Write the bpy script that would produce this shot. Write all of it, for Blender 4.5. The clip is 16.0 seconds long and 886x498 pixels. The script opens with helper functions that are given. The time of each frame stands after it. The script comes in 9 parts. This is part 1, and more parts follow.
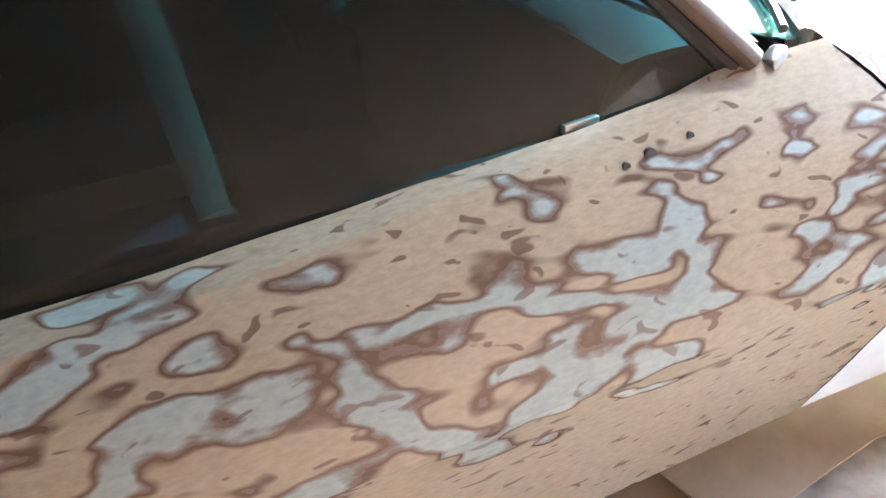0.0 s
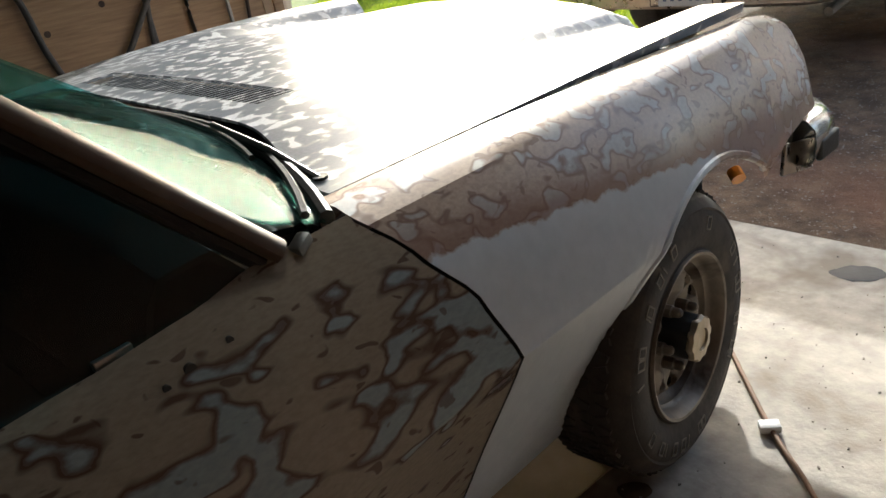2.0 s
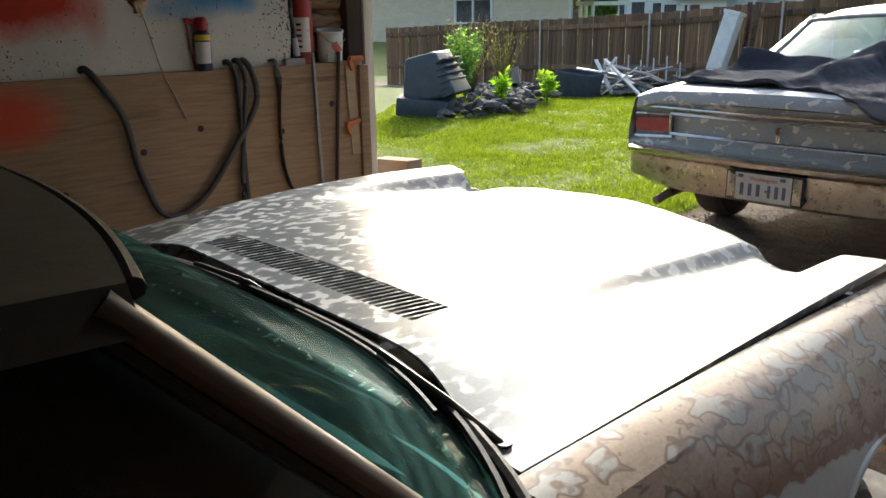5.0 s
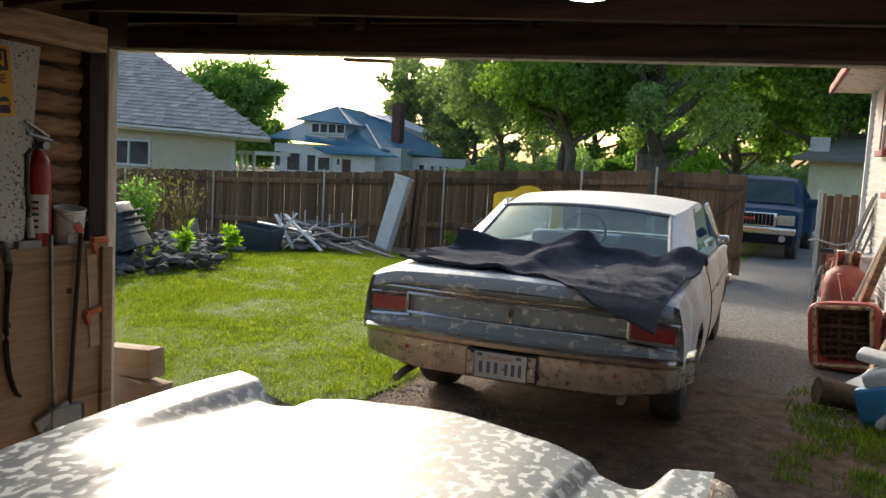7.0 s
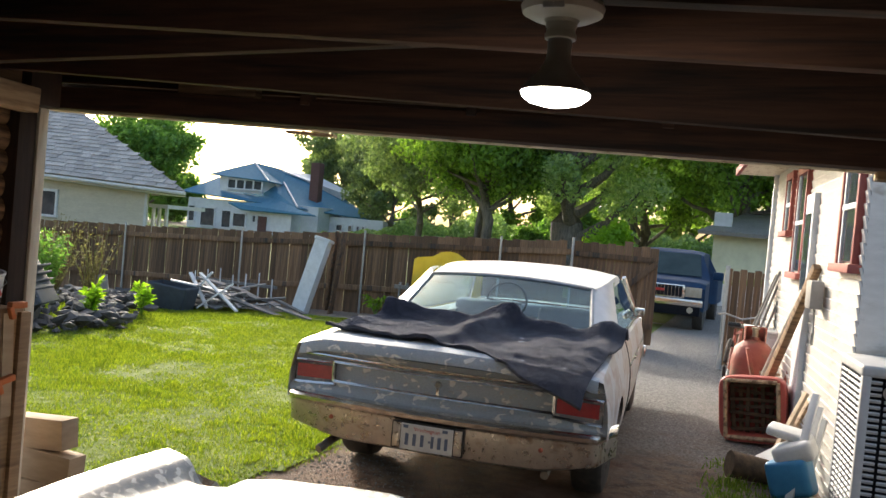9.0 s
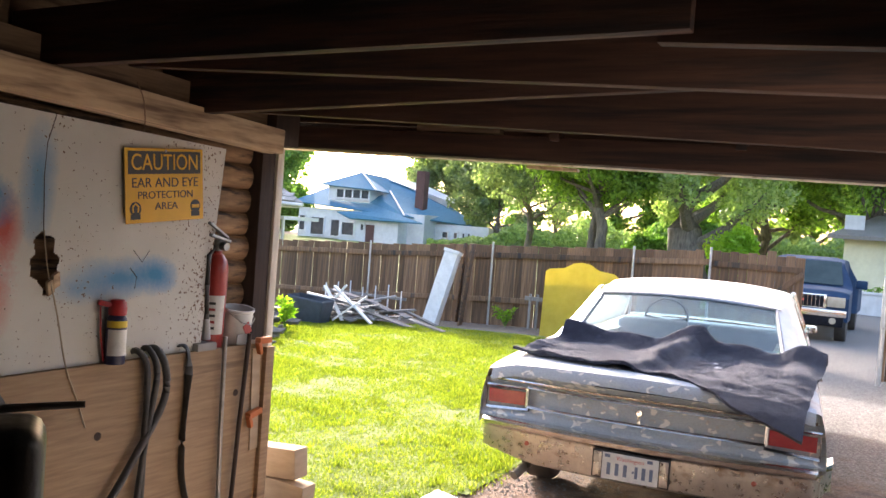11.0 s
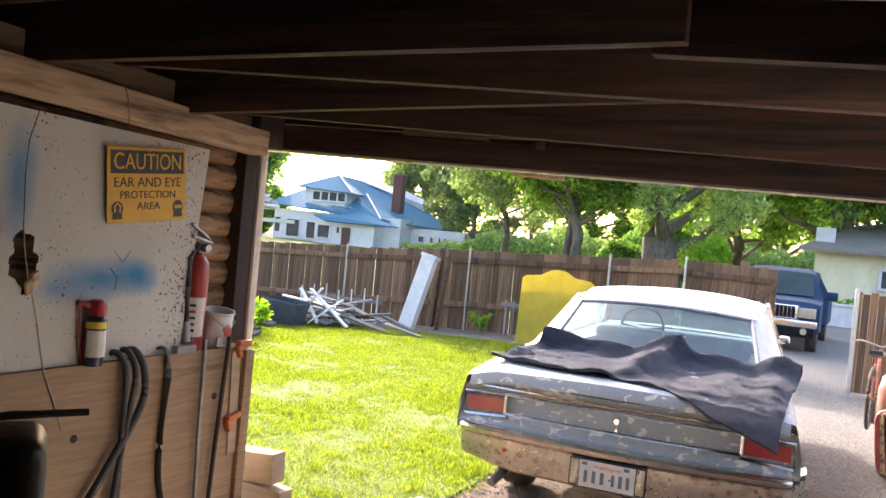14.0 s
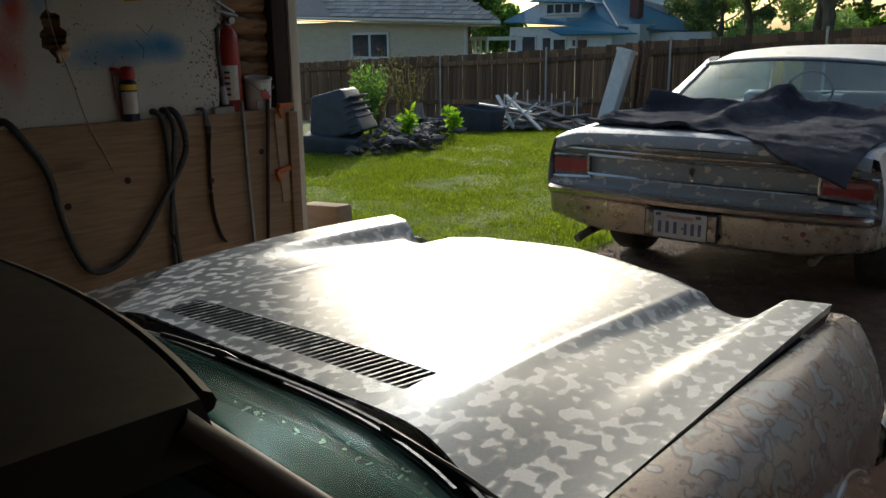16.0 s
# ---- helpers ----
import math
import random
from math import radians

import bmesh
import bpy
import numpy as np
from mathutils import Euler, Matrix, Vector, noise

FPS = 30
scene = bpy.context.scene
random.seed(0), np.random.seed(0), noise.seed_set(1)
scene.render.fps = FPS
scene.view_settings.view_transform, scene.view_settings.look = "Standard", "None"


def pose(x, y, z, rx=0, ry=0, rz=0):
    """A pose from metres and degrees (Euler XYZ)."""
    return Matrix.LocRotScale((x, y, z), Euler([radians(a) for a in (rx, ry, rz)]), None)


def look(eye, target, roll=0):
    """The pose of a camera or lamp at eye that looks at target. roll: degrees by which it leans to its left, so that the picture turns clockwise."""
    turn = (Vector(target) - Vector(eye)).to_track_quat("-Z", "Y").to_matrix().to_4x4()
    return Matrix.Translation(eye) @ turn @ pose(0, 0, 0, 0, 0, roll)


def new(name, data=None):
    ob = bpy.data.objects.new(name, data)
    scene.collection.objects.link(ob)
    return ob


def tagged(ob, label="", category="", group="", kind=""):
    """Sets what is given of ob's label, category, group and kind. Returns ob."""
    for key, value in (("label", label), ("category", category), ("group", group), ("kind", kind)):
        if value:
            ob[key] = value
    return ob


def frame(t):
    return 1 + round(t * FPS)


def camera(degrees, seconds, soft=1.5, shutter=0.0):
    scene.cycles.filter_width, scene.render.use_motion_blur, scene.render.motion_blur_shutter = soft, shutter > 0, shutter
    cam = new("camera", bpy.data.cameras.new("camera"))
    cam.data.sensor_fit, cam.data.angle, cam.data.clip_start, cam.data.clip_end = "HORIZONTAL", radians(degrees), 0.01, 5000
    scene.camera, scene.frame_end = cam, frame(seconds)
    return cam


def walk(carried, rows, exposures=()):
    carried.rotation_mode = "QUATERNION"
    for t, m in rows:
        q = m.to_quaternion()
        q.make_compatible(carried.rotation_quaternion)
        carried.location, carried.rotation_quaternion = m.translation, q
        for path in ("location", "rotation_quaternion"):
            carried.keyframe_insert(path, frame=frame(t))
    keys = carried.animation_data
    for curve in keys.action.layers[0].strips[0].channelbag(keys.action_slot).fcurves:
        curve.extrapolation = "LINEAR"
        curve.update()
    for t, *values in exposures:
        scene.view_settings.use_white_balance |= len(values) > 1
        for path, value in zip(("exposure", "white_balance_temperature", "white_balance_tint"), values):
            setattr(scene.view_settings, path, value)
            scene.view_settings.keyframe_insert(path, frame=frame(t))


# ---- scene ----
cam = camera(56.6, 16.0)
PATH = [
    (0, (3.559, -1.569, 1.24), (1.888, -1.12, 0.236), -6.7),
    (0.5, (3.587, -1.476, 1.301), (2.001, -0.653, 0.402), -7.9),
    (1, (3.607, -1.446, 1.302), (2.019, -0.476, 0.57), -10.0),
    (1.5, (3.617, -1.421, 1.304), (2.099, -0.368, 0.538), -10.4),
    (2, (3.631, -1.382, 1.296), (2.208, -0.232, 0.489), -9.6),
    (2.5, (3.629, -1.367, 1.29), (2.208, -0.229, 0.461), -10.0),
    (3, (3.604, -1.381, 1.314), (2.182, -0.253, 0.474), -7.7),
    (3.5, (3.548, -1.406, 1.387), (2.095, -0.241, 0.66), -2.8),
    (3.7, (3.54, -1.413, 1.407), (2.064, -0.237, 0.745), -2.1),
    (5.8, (3.089, -1.558, 1.598), (1.66, -0.242, 1.125), -1.2),
    (6, (3.025, -1.584, 1.625), (1.67, -0.18, 1.186), 0.0),
    (6.2, (2.957, -1.622, 1.657), (1.691, -0.119, 1.286), 0.9),
    (6.5, (2.879, -1.671, 1.694), (1.777, -0.03, 1.386), 2.3),
    (7, (2.812, -1.676, 1.695), (1.931, 0.108, 1.487), 3.1),
    (7.5, (2.769, -1.712, 1.721), (1.984, 0.116, 1.517), 5.2),
    (8, (2.763, -1.717, 1.721), (2.029, 0.139, 1.591), 6.1),
    (8.2, (2.757, -1.715, 1.718), (2.031, 0.146, 1.63), 6.4),
    (10.3, (2.498, -1.805, 1.825), (1.817, 0.075, 1.806), 2.6),
    (10.5, (2.397, -1.829, 1.83), (1.708, 0.048, 1.809), 2.7),
    (11, (2.207, -1.915, 1.816), (1.282, -0.143, 1.763), 4.3),
    (11.5, (2.149, -1.956, 1.817), (1.21, -0.191, 1.771), 5.8),
    (12, (2.145, -1.955, 1.826), (1.213, -0.186, 1.811), 5.6),
    (12.5, (2.153, -1.952, 1.829), (1.237, -0.174, 1.815), 5.4),
    (13, (2.158, -1.946, 1.826), (1.257, -0.16, 1.802), 5.2),
    (13.5, (2.164, -1.926, 1.821), (1.278, -0.133, 1.788), 5.0),
    (14, (2.174, -1.924, 1.818), (1.301, -0.125, 1.781), 5.4),
    (14.5, (2.347, -1.856, 1.847), (1.465, -0.062, 1.869), 5.6),
    (15, (2.649, -1.73, 1.809), (1.746, 0.055, 1.801), 5.1),
    (15.5, (2.922, -1.629, 1.668), (1.903, 0.079, 1.455), 2.4),
    (15.8, (3.099, -1.578, 1.602), (1.897, -0.031, 1.199), 0.5),
    (16, (3.199, -1.593, 1.582), (1.875, -0.176, 1.092), -0.7),
]
EXPOSURES = [(0.0, 5.9, 5300, 8.0), (0.25, 4.9, 5700, 9.0), (0.5, 3.55, 6100, 9.0), (1.0, 2.1, 6100, 7.0), (2.0, 1.9, 6062, 6.6), (3.0, 1.8, 6023, 6.2), (3.6, 1.7, 6000, 6.0), (6.0, 1.2, 6350, 8.0), (6.5, 1.05, 6384, 8.2), (7.0, 0.9, 6418, 8.5), (7.5, 1.1, 6452, 8.7), (8.2, 1.25, 6500, 9.0), (10.3, 2.1, 6500, 13.0), (11, 2.6, 6500, 19.0), (14.5, 2.55, 6500, 19.0), (15.0, 2.4, 6500, 15.0), (15.5, 1.65, 6500, 10.0), (16.0, 0.15, 6000, 5.0)]
walk(cam, [(t, look(eye, target, roll)) for t, eye, target, roll in PATH], EXPOSURES)

# ---- world, sun, lights ----
SUN_AZ = 40.0      # degrees to the left of +y
SUN_EL = 22.0
world = bpy.data.worlds.new("sky")
scene.world = world
world.use_nodes = True
wn = world.node_tree.nodes
wl = world.node_tree.links
sky = wn.new("ShaderNodeTexSky")
sky.sky_type = "NISHITA"
sky.sun_disc = False
sky.sun_elevation = radians(SUN_EL)
sky.sun_rotation = radians(-SUN_AZ)
sky.dust_density = 5.0
wl.new(sky.outputs[0], wn["Background"].inputs[0])
wn["Background"].inputs[1].default_value = 0.15

sun_data = bpy.data.lights.new("sun", "SUN")
sun_data.energy = 1.7
sun_data.angle = radians(0.6)
sun_data.color = (1.0, 0.96, 0.89)
sun = new("sun", sun_data)
sun.matrix_world = look((-6 * math.sin(radians(SUN_AZ)), 6 * math.cos(radians(SUN_AZ)), 6 * math.tan(radians(SUN_EL))), (0, 0, 0))


# the lit reflector bulb under the roof timbers
bulb_data = bpy.data.lights.new("bulb", "POINT")
bulb_data.shadow_soft_size = 0.012
bulb_data.energy = 1.3
bulb_data.color = (1.0, 0.90, 0.76)
bulb_light = new("bulb_light", bulb_data)
bulb_light.matrix_world = pose(2.393, -0.35, 1.952)


# ---- materials ----
def mat_new(name):
    m = bpy.data.materials.new(name)
    m.use_nodes = True
    nt = m.node_tree
    return m, nt, nt.nodes["Principled BSDF"]


def link(nt, a, b):
    nt.links.new(a, b)


def coords(nt, scale=(1, 1, 1), kind="Object"):
    tc = nt.nodes.new("ShaderNodeTexCoord")
    mp = nt.nodes.new("ShaderNodeMapping")
    mp.inputs["Scale"].default_value = scale
    link(nt, tc.outputs[kind], mp.inputs[0])
    return mp.outputs[0]


def noise_tex(nt, vec, scale, detail=5.0, rough=0.55, distort=0.0):
    n = nt.nodes.new("ShaderNodeTexNoise")
    n.inputs["Scale"].default_value = scale
    n.inputs["Detail"].default_value = detail
    n.inputs["Roughness"].default_value = rough
    n.inputs["Distortion"].default_value = distort
    link(nt, vec, n.inputs["Vector"])
    return n.outputs["Fac"]


def ramp(nt, fac, stops, mode="LINEAR"):
    r = nt.nodes.new("ShaderNodeValToRGB")
    r.color_ramp.interpolation = mode
    e = r.color_ramp.elements
    while len(e) < len(stops):
        e.new(0.5)
    for k, (p, c) in zip(e, stops):
        k.position = p
        k.color = (*c, 1) if len(c) == 3 else c
    link(nt, fac, r.inputs[0])
    return r.outputs[0]


def mixc(nt, fac, a, b, mode="MIX"):
    n = nt.nodes.new("ShaderNodeMix")
    n.data_type = "RGBA"
    n.blend_type = mode
    for socket, value in ((n.inputs[0], fac), (n.inputs[6], a), (n.inputs[7], b)):
        if isinstance(value, (int, float)):
            socket.default_value = value
        elif isinstance(value, tuple):
            socket.default_value = (*value, 1)
        else:
            link(nt, value, socket)
    return n.outputs[2]


def calc(nt, op, a, b=0.0, clamp=False):
    n = nt.nodes.new("ShaderNodeMath")
    n.operation = op
    n.use_clamp = clamp
    for socket, value in ((n.inputs[0], a), (n.inputs[1], b)):
        if isinstance(value, (int, float)):
            socket.default_value = value
        else:
            link(nt, value, socket)
    return n.outputs[0]


def bump(nt, bsdf, height, strength=0.3, distance=0.01):
    b = nt.nodes.new("ShaderNodeBump")
    b.inputs["Strength"].default_value = strength
    b.inputs["Distance"].default_value = distance
    link(nt, height, b.inputs["Height"])
    link(nt, b.outputs[0], bsdf.inputs["Normal"])


def surf(name, c1, c2, scale=8.0, stretch=(1, 1, 1), rough=0.7, rough2=None, metal=0.0, bumps=0.2, bump_dist=0.004,
         stain=None, stain_scale=1.3, stain_at=0.6, vary=0.0, coat=0.0, detail=6.0, kind="Object", island=0.0):
    """A worn surface: grain between two colours, larger stains, roughness that follows them, fine relief."""
    m, nt, b = mat_new(name)
    v = coords(nt, stretch, kind)
    g = noise_tex(nt, v, scale, detail, 0.6)
    col = ramp(nt, g, [(0.3, c1), (0.7, c2)])
    s = noise_tex(nt, v, stain_scale, 4.0, 0.6, 0.3)
    if stain:
        col = mixc(nt, ramp(nt, s, [(stain_at - 0.06, (0, 0, 0)), (stain_at + 0.08, (1, 1, 1))]), col, stain)
    else:
        col = mixc(nt, 0.35, col, ramp(nt, s, [(0.3, (0.55, 0.55, 0.55)), (0.7, (1, 1, 1))]), "MULTIPLY")
    if vary:
        oi = nt.nodes.new("ShaderNodeObjectInfo")
        col = mixc(nt, 1.0, col, ramp(nt, oi.outputs["Random"], [(0, (1 - vary,) * 3), (1, (1, 1, 1))]), "MULTIPLY")
    if island:
        geo = nt.nodes.new("ShaderNodeNewGeometry")
        col = mixc(nt, 1.0, col, ramp(nt, geo.outputs["Random Per Island"], [(0, (1 - island,) * 3), (1, (1, 1, 1))]), "MULTIPLY")
    link(nt, col, b.inputs["Base Color"])
    r = ramp(nt, g, [(0.3, (rough,) * 3), (0.7, ((rough2 or rough),) * 3)])
    link(nt, r, b.inputs["Roughness"])
    b.inputs["Metallic"].default_value = metal
    if coat:
        b.inputs["Coat Weight"].default_value = coat
    if bumps:
        bump(nt, b, noise_tex(nt, v, scale * 3, 4.0), bumps, bump_dist)
    return m


def glow(name, rgb, power):
    m, nt, b = mat_new(name)
    b.inputs["Base Color"].default_value = (*rgb, 1)
    b.inputs["Emission Color"].default_value = (*rgb, 1)
    b.inputs["Emission Strength"].default_value = power
    return m


def glass(name, rgb, rough=0.02, opacity=0.15, swirl=False):
    """A thin pane: mostly clear, tinted, with a true reflection."""
    m, nt, b = mat_new(name)
    out = nt.nodes["Material Output"]
    tr = nt.nodes.new("ShaderNodeBsdfTransparent")
    tr.inputs[0].default_value = (*rgb, 1)
    gl = nt.nodes.new("ShaderNodeBsdfGlossy")
    gl.inputs["Roughness"].default_value = rough
    gl.inputs[0].default_value = (0.9, 0.95, 0.95, 1)
    fr = nt.nodes.new("ShaderNodeLayerWeight")
    fr.inputs[0].default_value = 0.5
    edge = calc(nt, "ADD", calc(nt, "MULTIPLY", calc(nt, "POWER", fr.outputs["Facing"], 5.0), 0.04 if swirl else 0.94), 0.012 if swirl else 0.045)
    mx = nt.nodes.new("ShaderNodeMixShader")
    link(nt, edge, mx.inputs[0])
    link(nt, tr.outputs[0], mx.inputs[1])
    link(nt, gl.outputs[0], mx.inputs[2])
    df = nt.nodes.new("ShaderNodeBsdfDiffuse")
    # Teal in the windscreen dust also paints the lit green haze seen through it.
    df.inputs[0].default_value = (0.34, 0.58, 0.56, 1) if swirl else (0.55, 0.62, 0.62, 1)
    dust = nt.nodes.new("ShaderNodeMixShader")
    n = noise_tex(nt, coords(nt, (1, 1, 1)), 3.0, 6.0)
    if swirl:
        # dust left in arcs by a wiping rag
        w = nt.nodes.new("ShaderNodeTexWave")
        w.wave_type = "RINGS"
        w.inputs["Scale"].default_value = 7.0
        w.inputs["Distortion"].default_value = 5.0
        w.inputs["Detail"].default_value = 2.0
        w.inputs["Detail Scale"].default_value = 1.2
        link(nt, coords(nt, (1.0, 1.0, 1.4)), w.inputs["Vector"])
        arcs = ramp(nt, w.outputs["Fac"], [(0.25, (0.35, 0.35, 0.35)), (0.85, (1, 1, 1))])
        n = calc(nt, "MULTIPLY", arcs, ramp(nt, n, [(0.35, (0.25, 0.25, 0.25)), (0.68, (1, 1, 1))]))
    link(nt, calc(nt, "MULTIPLY", n, opacity), dust.inputs[0])
    link(nt, mx.outputs[0], dust.inputs[1])
    link(nt, df.outputs[0], dust.inputs[2])
    link(nt, dust.outputs[0], out.inputs[0])
    return m


def leafy(name, c1, c2):
    m, nt, b = mat_new(name)
    out = nt.nodes["Material Output"]
    geo = nt.nodes.new("ShaderNodeNewGeometry")
    col = ramp(nt, geo.outputs["Random Per Island"], [(0, c1), (1, c2)])
    tl = nt.nodes.new("ShaderNodeBsdfTranslucent")
    link(nt, mixc(nt, 1.0, col, (1.7, 1.8, 0.6), "MULTIPLY"), tl.inputs[0])
    mx = nt.nodes.new("ShaderNodeMixShader")
    mx.inputs[0].default_value = 0.55
    link(nt, col, b.inputs["Base Color"])
    b.inputs["Roughness"].default_value = 0.5
    link(nt, b.outputs[0], mx.inputs[1])
    link(nt, tl.outputs[0], mx.inputs[2])
    link(nt, mx.outputs[0], out.inputs[0])
    return m


def sanded(name, stretch, base1, base2, patch1, patch2, edge, lo, width, scale, rough_base, rough_patch, primer=False, metal=0.0, band=False, swirl=0.9, specks=True):
    """Paint rubbed through in islands: bare base, remains of filler, and a dark rim between the two."""
    m, nt, b = mat_new(name)
    v = coords(nt, stretch)
    n = noise_tex(nt, v, scale, 1.2, 0.4, swirl)
    fine = noise_tex(nt, v, scale * 6, 4.0)
    wob = calc(nt, "ADD", n, calc(nt, "MULTIPLY", calc(nt, "SUBTRACT", fine, 0.5), 0.05))
    big = noise_tex(nt, v, scale * (0.20 if band else 0.28), 2.0)
    if band:
        # filler left mostly in a band along the middle of the panel, thin streaks above and below it
        spx = nt.nodes.new("ShaderNodeSeparateXYZ")
        link(nt, coords(nt), spx.inputs[0])
        off = calc(nt, "ABSOLUTE", calc(nt, "SUBTRACT", spx.outputs[2], 0.70))
        wob = calc(nt, "ADD", wob, calc(nt, "SUBTRACT", 0.09, calc(nt, "MULTIPLY", off, 1.5)))
    wob = calc(nt, "ADD", wob, calc(nt, "MULTIPLY", calc(nt, "SUBTRACT", big, 0.5), 0.55 if band else 0.35))
    base = ramp(nt, fine, [(0.35, base1), (0.65, base2)])
    pat = ramp(nt, fine, [(0.35, patch1), (0.65, patch2)])
    rim = ramp(nt, wob, [(lo - width, (0, 0, 0)), (lo - width * 0.30, (0.9, 0.9, 0.9)), (lo + width * 0.15, (0.9, 0.9, 0.9)), (lo + width * 0.75, (0, 0, 0))])
    inside = ramp(nt, wob, [(lo - 0.01, (0, 0, 0)), (lo + 0.03, (1, 1, 1))])
    col = mixc(nt, inside, base, pat)
    col = mixc(nt, rim, col, edge)
    # small dark specks left by the old coats
    if specks:
        spk = noise_tex(nt, v, scale * 2.1, 1.0, 0.4, 0.6)
        spots = ramp(nt, spk, [(0.66, (0, 0, 0)), (0.70, (1, 1, 1))])
        col = mixc(nt, calc(nt, "MULTIPLY", spots, 0.75), col, edge)
    rough = ramp(nt, inside, [(0, (rough_base,) * 3), (1, (rough_patch,) * 3)])
    if primer:
        sep = nt.nodes.new("ShaderNodeSeparateXYZ")
        tc = nt.nodes.new("ShaderNodeTexCoord")
        link(nt, tc.outputs["Object"], sep.inputs[0])
        wig = noise_tex(nt, tc.outputs["Object"], 14.0, 4.0)
        line = calc(nt, "ADD", calc(nt, "MULTIPLY", sep.outputs[1], -0.13), 0.715)
        line = calc(nt, "ADD", line, calc(nt, "MULTIPLY", calc(nt, "SUBTRACT", wig, 0.5), 0.055))
        depth = calc(nt, "SUBTRACT", line, sep.outputs[2])
        below = ramp(nt, calc(nt, "MULTIPLY", depth, 160.0), [(0.0, (0, 0, 0)), (1.0, (1, 1, 1))])
        # rust-brown feathered edge above the primer
        burn = ramp(nt, calc(nt, "ADD", calc(nt, "MULTIPLY", depth, 12.0), 1.0), [(0.35, (0, 0, 0)), (0.85, (0.75, 0.75, 0.75))])
        col = mixc(nt, burn, col, (0.27, 0.17, 0.14))
        rear = ramp(nt, calc(nt, "ADD", calc(nt, "MULTIPLY", calc(nt, "ADD", calc(nt, "MULTIPLY", sep.outputs[1], -1.0), calc(nt, "MULTIPLY", wig, 0.04)), 30.0), 2.0), [(0.0, (0, 0, 0)), (1.0, (1, 1, 1))])
        mask = calc(nt, "MULTIPLY", below, rear)
        grain = noise_tex(nt, tc.outputs["Object"], 30.0, 5.0)
        col = mixc(nt, mask, col, ramp(nt, grain, [(0.3, (0.57, 0.64, 0.71)), (0.7, (0.64, 0.71, 0.78))]))
        rough = mixc(nt, mask, rough, (0.36, 0.36, 0.36))
    link(nt, col, b.inputs["Base Color"])
    link(nt, rough, b.inputs["Roughness"])
    b.inputs["Metallic"].default_value = metal
    bump(nt, b, calc(nt, "ADD", calc(nt, "MULTIPLY", inside, 0.35), calc(nt, "MULTIPLY", fine, 0.3)), 0.12, 0.002)
    return m


M = {}
M["door"] = sanded("sanded_door", (1, 0.42, 1.05), (0.265, 0.230, 0.180), (0.32, 0.282, 0.222), (0.215, 0.270, 0.285), (0.265, 0.325, 0.340), (0.085, 0.050, 0.038), 0.545, 0.075, 25.0, 0.25, 0.38, band=True, swirl=0.35)
M["fender"] = sanded("sanded_fender", (1, 0.7, 1.0), (0.50, 0.41, 0.345), (0.63, 0.535, 0.45), (0.46, 0.47, 0.47), (0.56, 0.57, 0.565), (0.27, 0.20, 0.17), 0.575, 0.07, 24.0, 0.25, 0.33, primer=True, swirl=0.6)
M["hood"] = sanded("sanded_hood", (1.15, 0.8, 1), (0.120, 0.145, 0.175), (0.165, 0.190, 0.225), (0.54, 0.57, 0.60), (0.66, 0.685, 0.71), (0.24, 0.26, 0.285), 0.545, 0.055, 31.0, 0.31, 0.36, swirl=0.25, specks=False)
M["car_inside"] = surf("black_vinyl", (0.008, 0.009, 0.012), (0.02, 0.021, 0.026), 40, rough=0.6, bumps=0.3, bump_dist=0.002)
M["dash"] = surf("blue_green_dash", (0.008, 0.015, 0.016), (0.014, 0.023, 0.024), 25, rough=0.5)
for key_ in ("dash", "car_inside"):
    M[key_].node_tree.nodes["Principled BSDF"].inputs["Specular IOR Level"].default_value = 0.08
M["cabin_blue"] = surf("pale_blue_vinyl", (0.20, 0.26, 0.33), (0.28, 0.34, 0.41), 18, rough=0.45)
M["rubber"] = surf("tyre_rubber", (0.03, 0.026, 0.022), (0.06, 0.052, 0.043), 22, rough=0.75, bumps=0.3, stain=(0.09, 0.075, 0.055), stain_scale=9, stain_at=0.62)
M["rubber_letter"] = surf("worn_tyre_lettering", (0.17, 0.15, 0.12), (0.27, 0.24, 0.20), 40, rough=0.8)
M["rim"] = surf("dirty_steel_rim", (0.17, 0.145, 0.115), (0.30, 0.26, 0.21), 18, rough=0.42, rough2=0.6, metal=0.45, stain=(0.06, 0.04, 0.025), stain_scale=7)
M["cap"] = surf("yellowed_hub_cap", (0.40, 0.33, 0.22), (0.55, 0.47, 0.34), 15, rough=0.4, metal=0.5)
M["chrome"] = surf("pitted_chrome", (0.62, 0.60, 0.56), (0.78, 0.76, 0.72), 30, rough=0.10, rough2=0.25, metal=1.0, bumps=0.05, stain=(0.34, 0.25, 0.15), stain_scale=6, stain_at=0.66)
M["old_chrome"] = surf("rust_flecked_bumper", (0.42, 0.38, 0.33), (0.58, 0.53, 0.46), 24, rough=0.22, rough2=0.4, metal=0.85, bumps=0.08, stain=(0.24, 0.14, 0.07), stain_scale=5, stain_at=0.63)
M["black_plastic"] = surf("black_plastic", (0.010, 0.012, 0.011), (0.02, 0.022, 0.02), 30, rough=0.45)
M["seal"] = surf("black_rubber_seal", (0.008, 0.008, 0.008), (0.02, 0.02, 0.02), 30, rough=0.6)
M["amber"] = surf("amber_lens", (0.7, 0.24, 0.02), (0.8, 0.32, 0.04), 20, rough=0.2)
M["windscreen"] = glass("green_windscreen", (0.50, 0.82, 0.80), 0.02, 0.10, swirl=True)
M["dark_glass"] = glass("near_black_glass", (0.06, 0.07, 0.07), 0.03, 0.03)
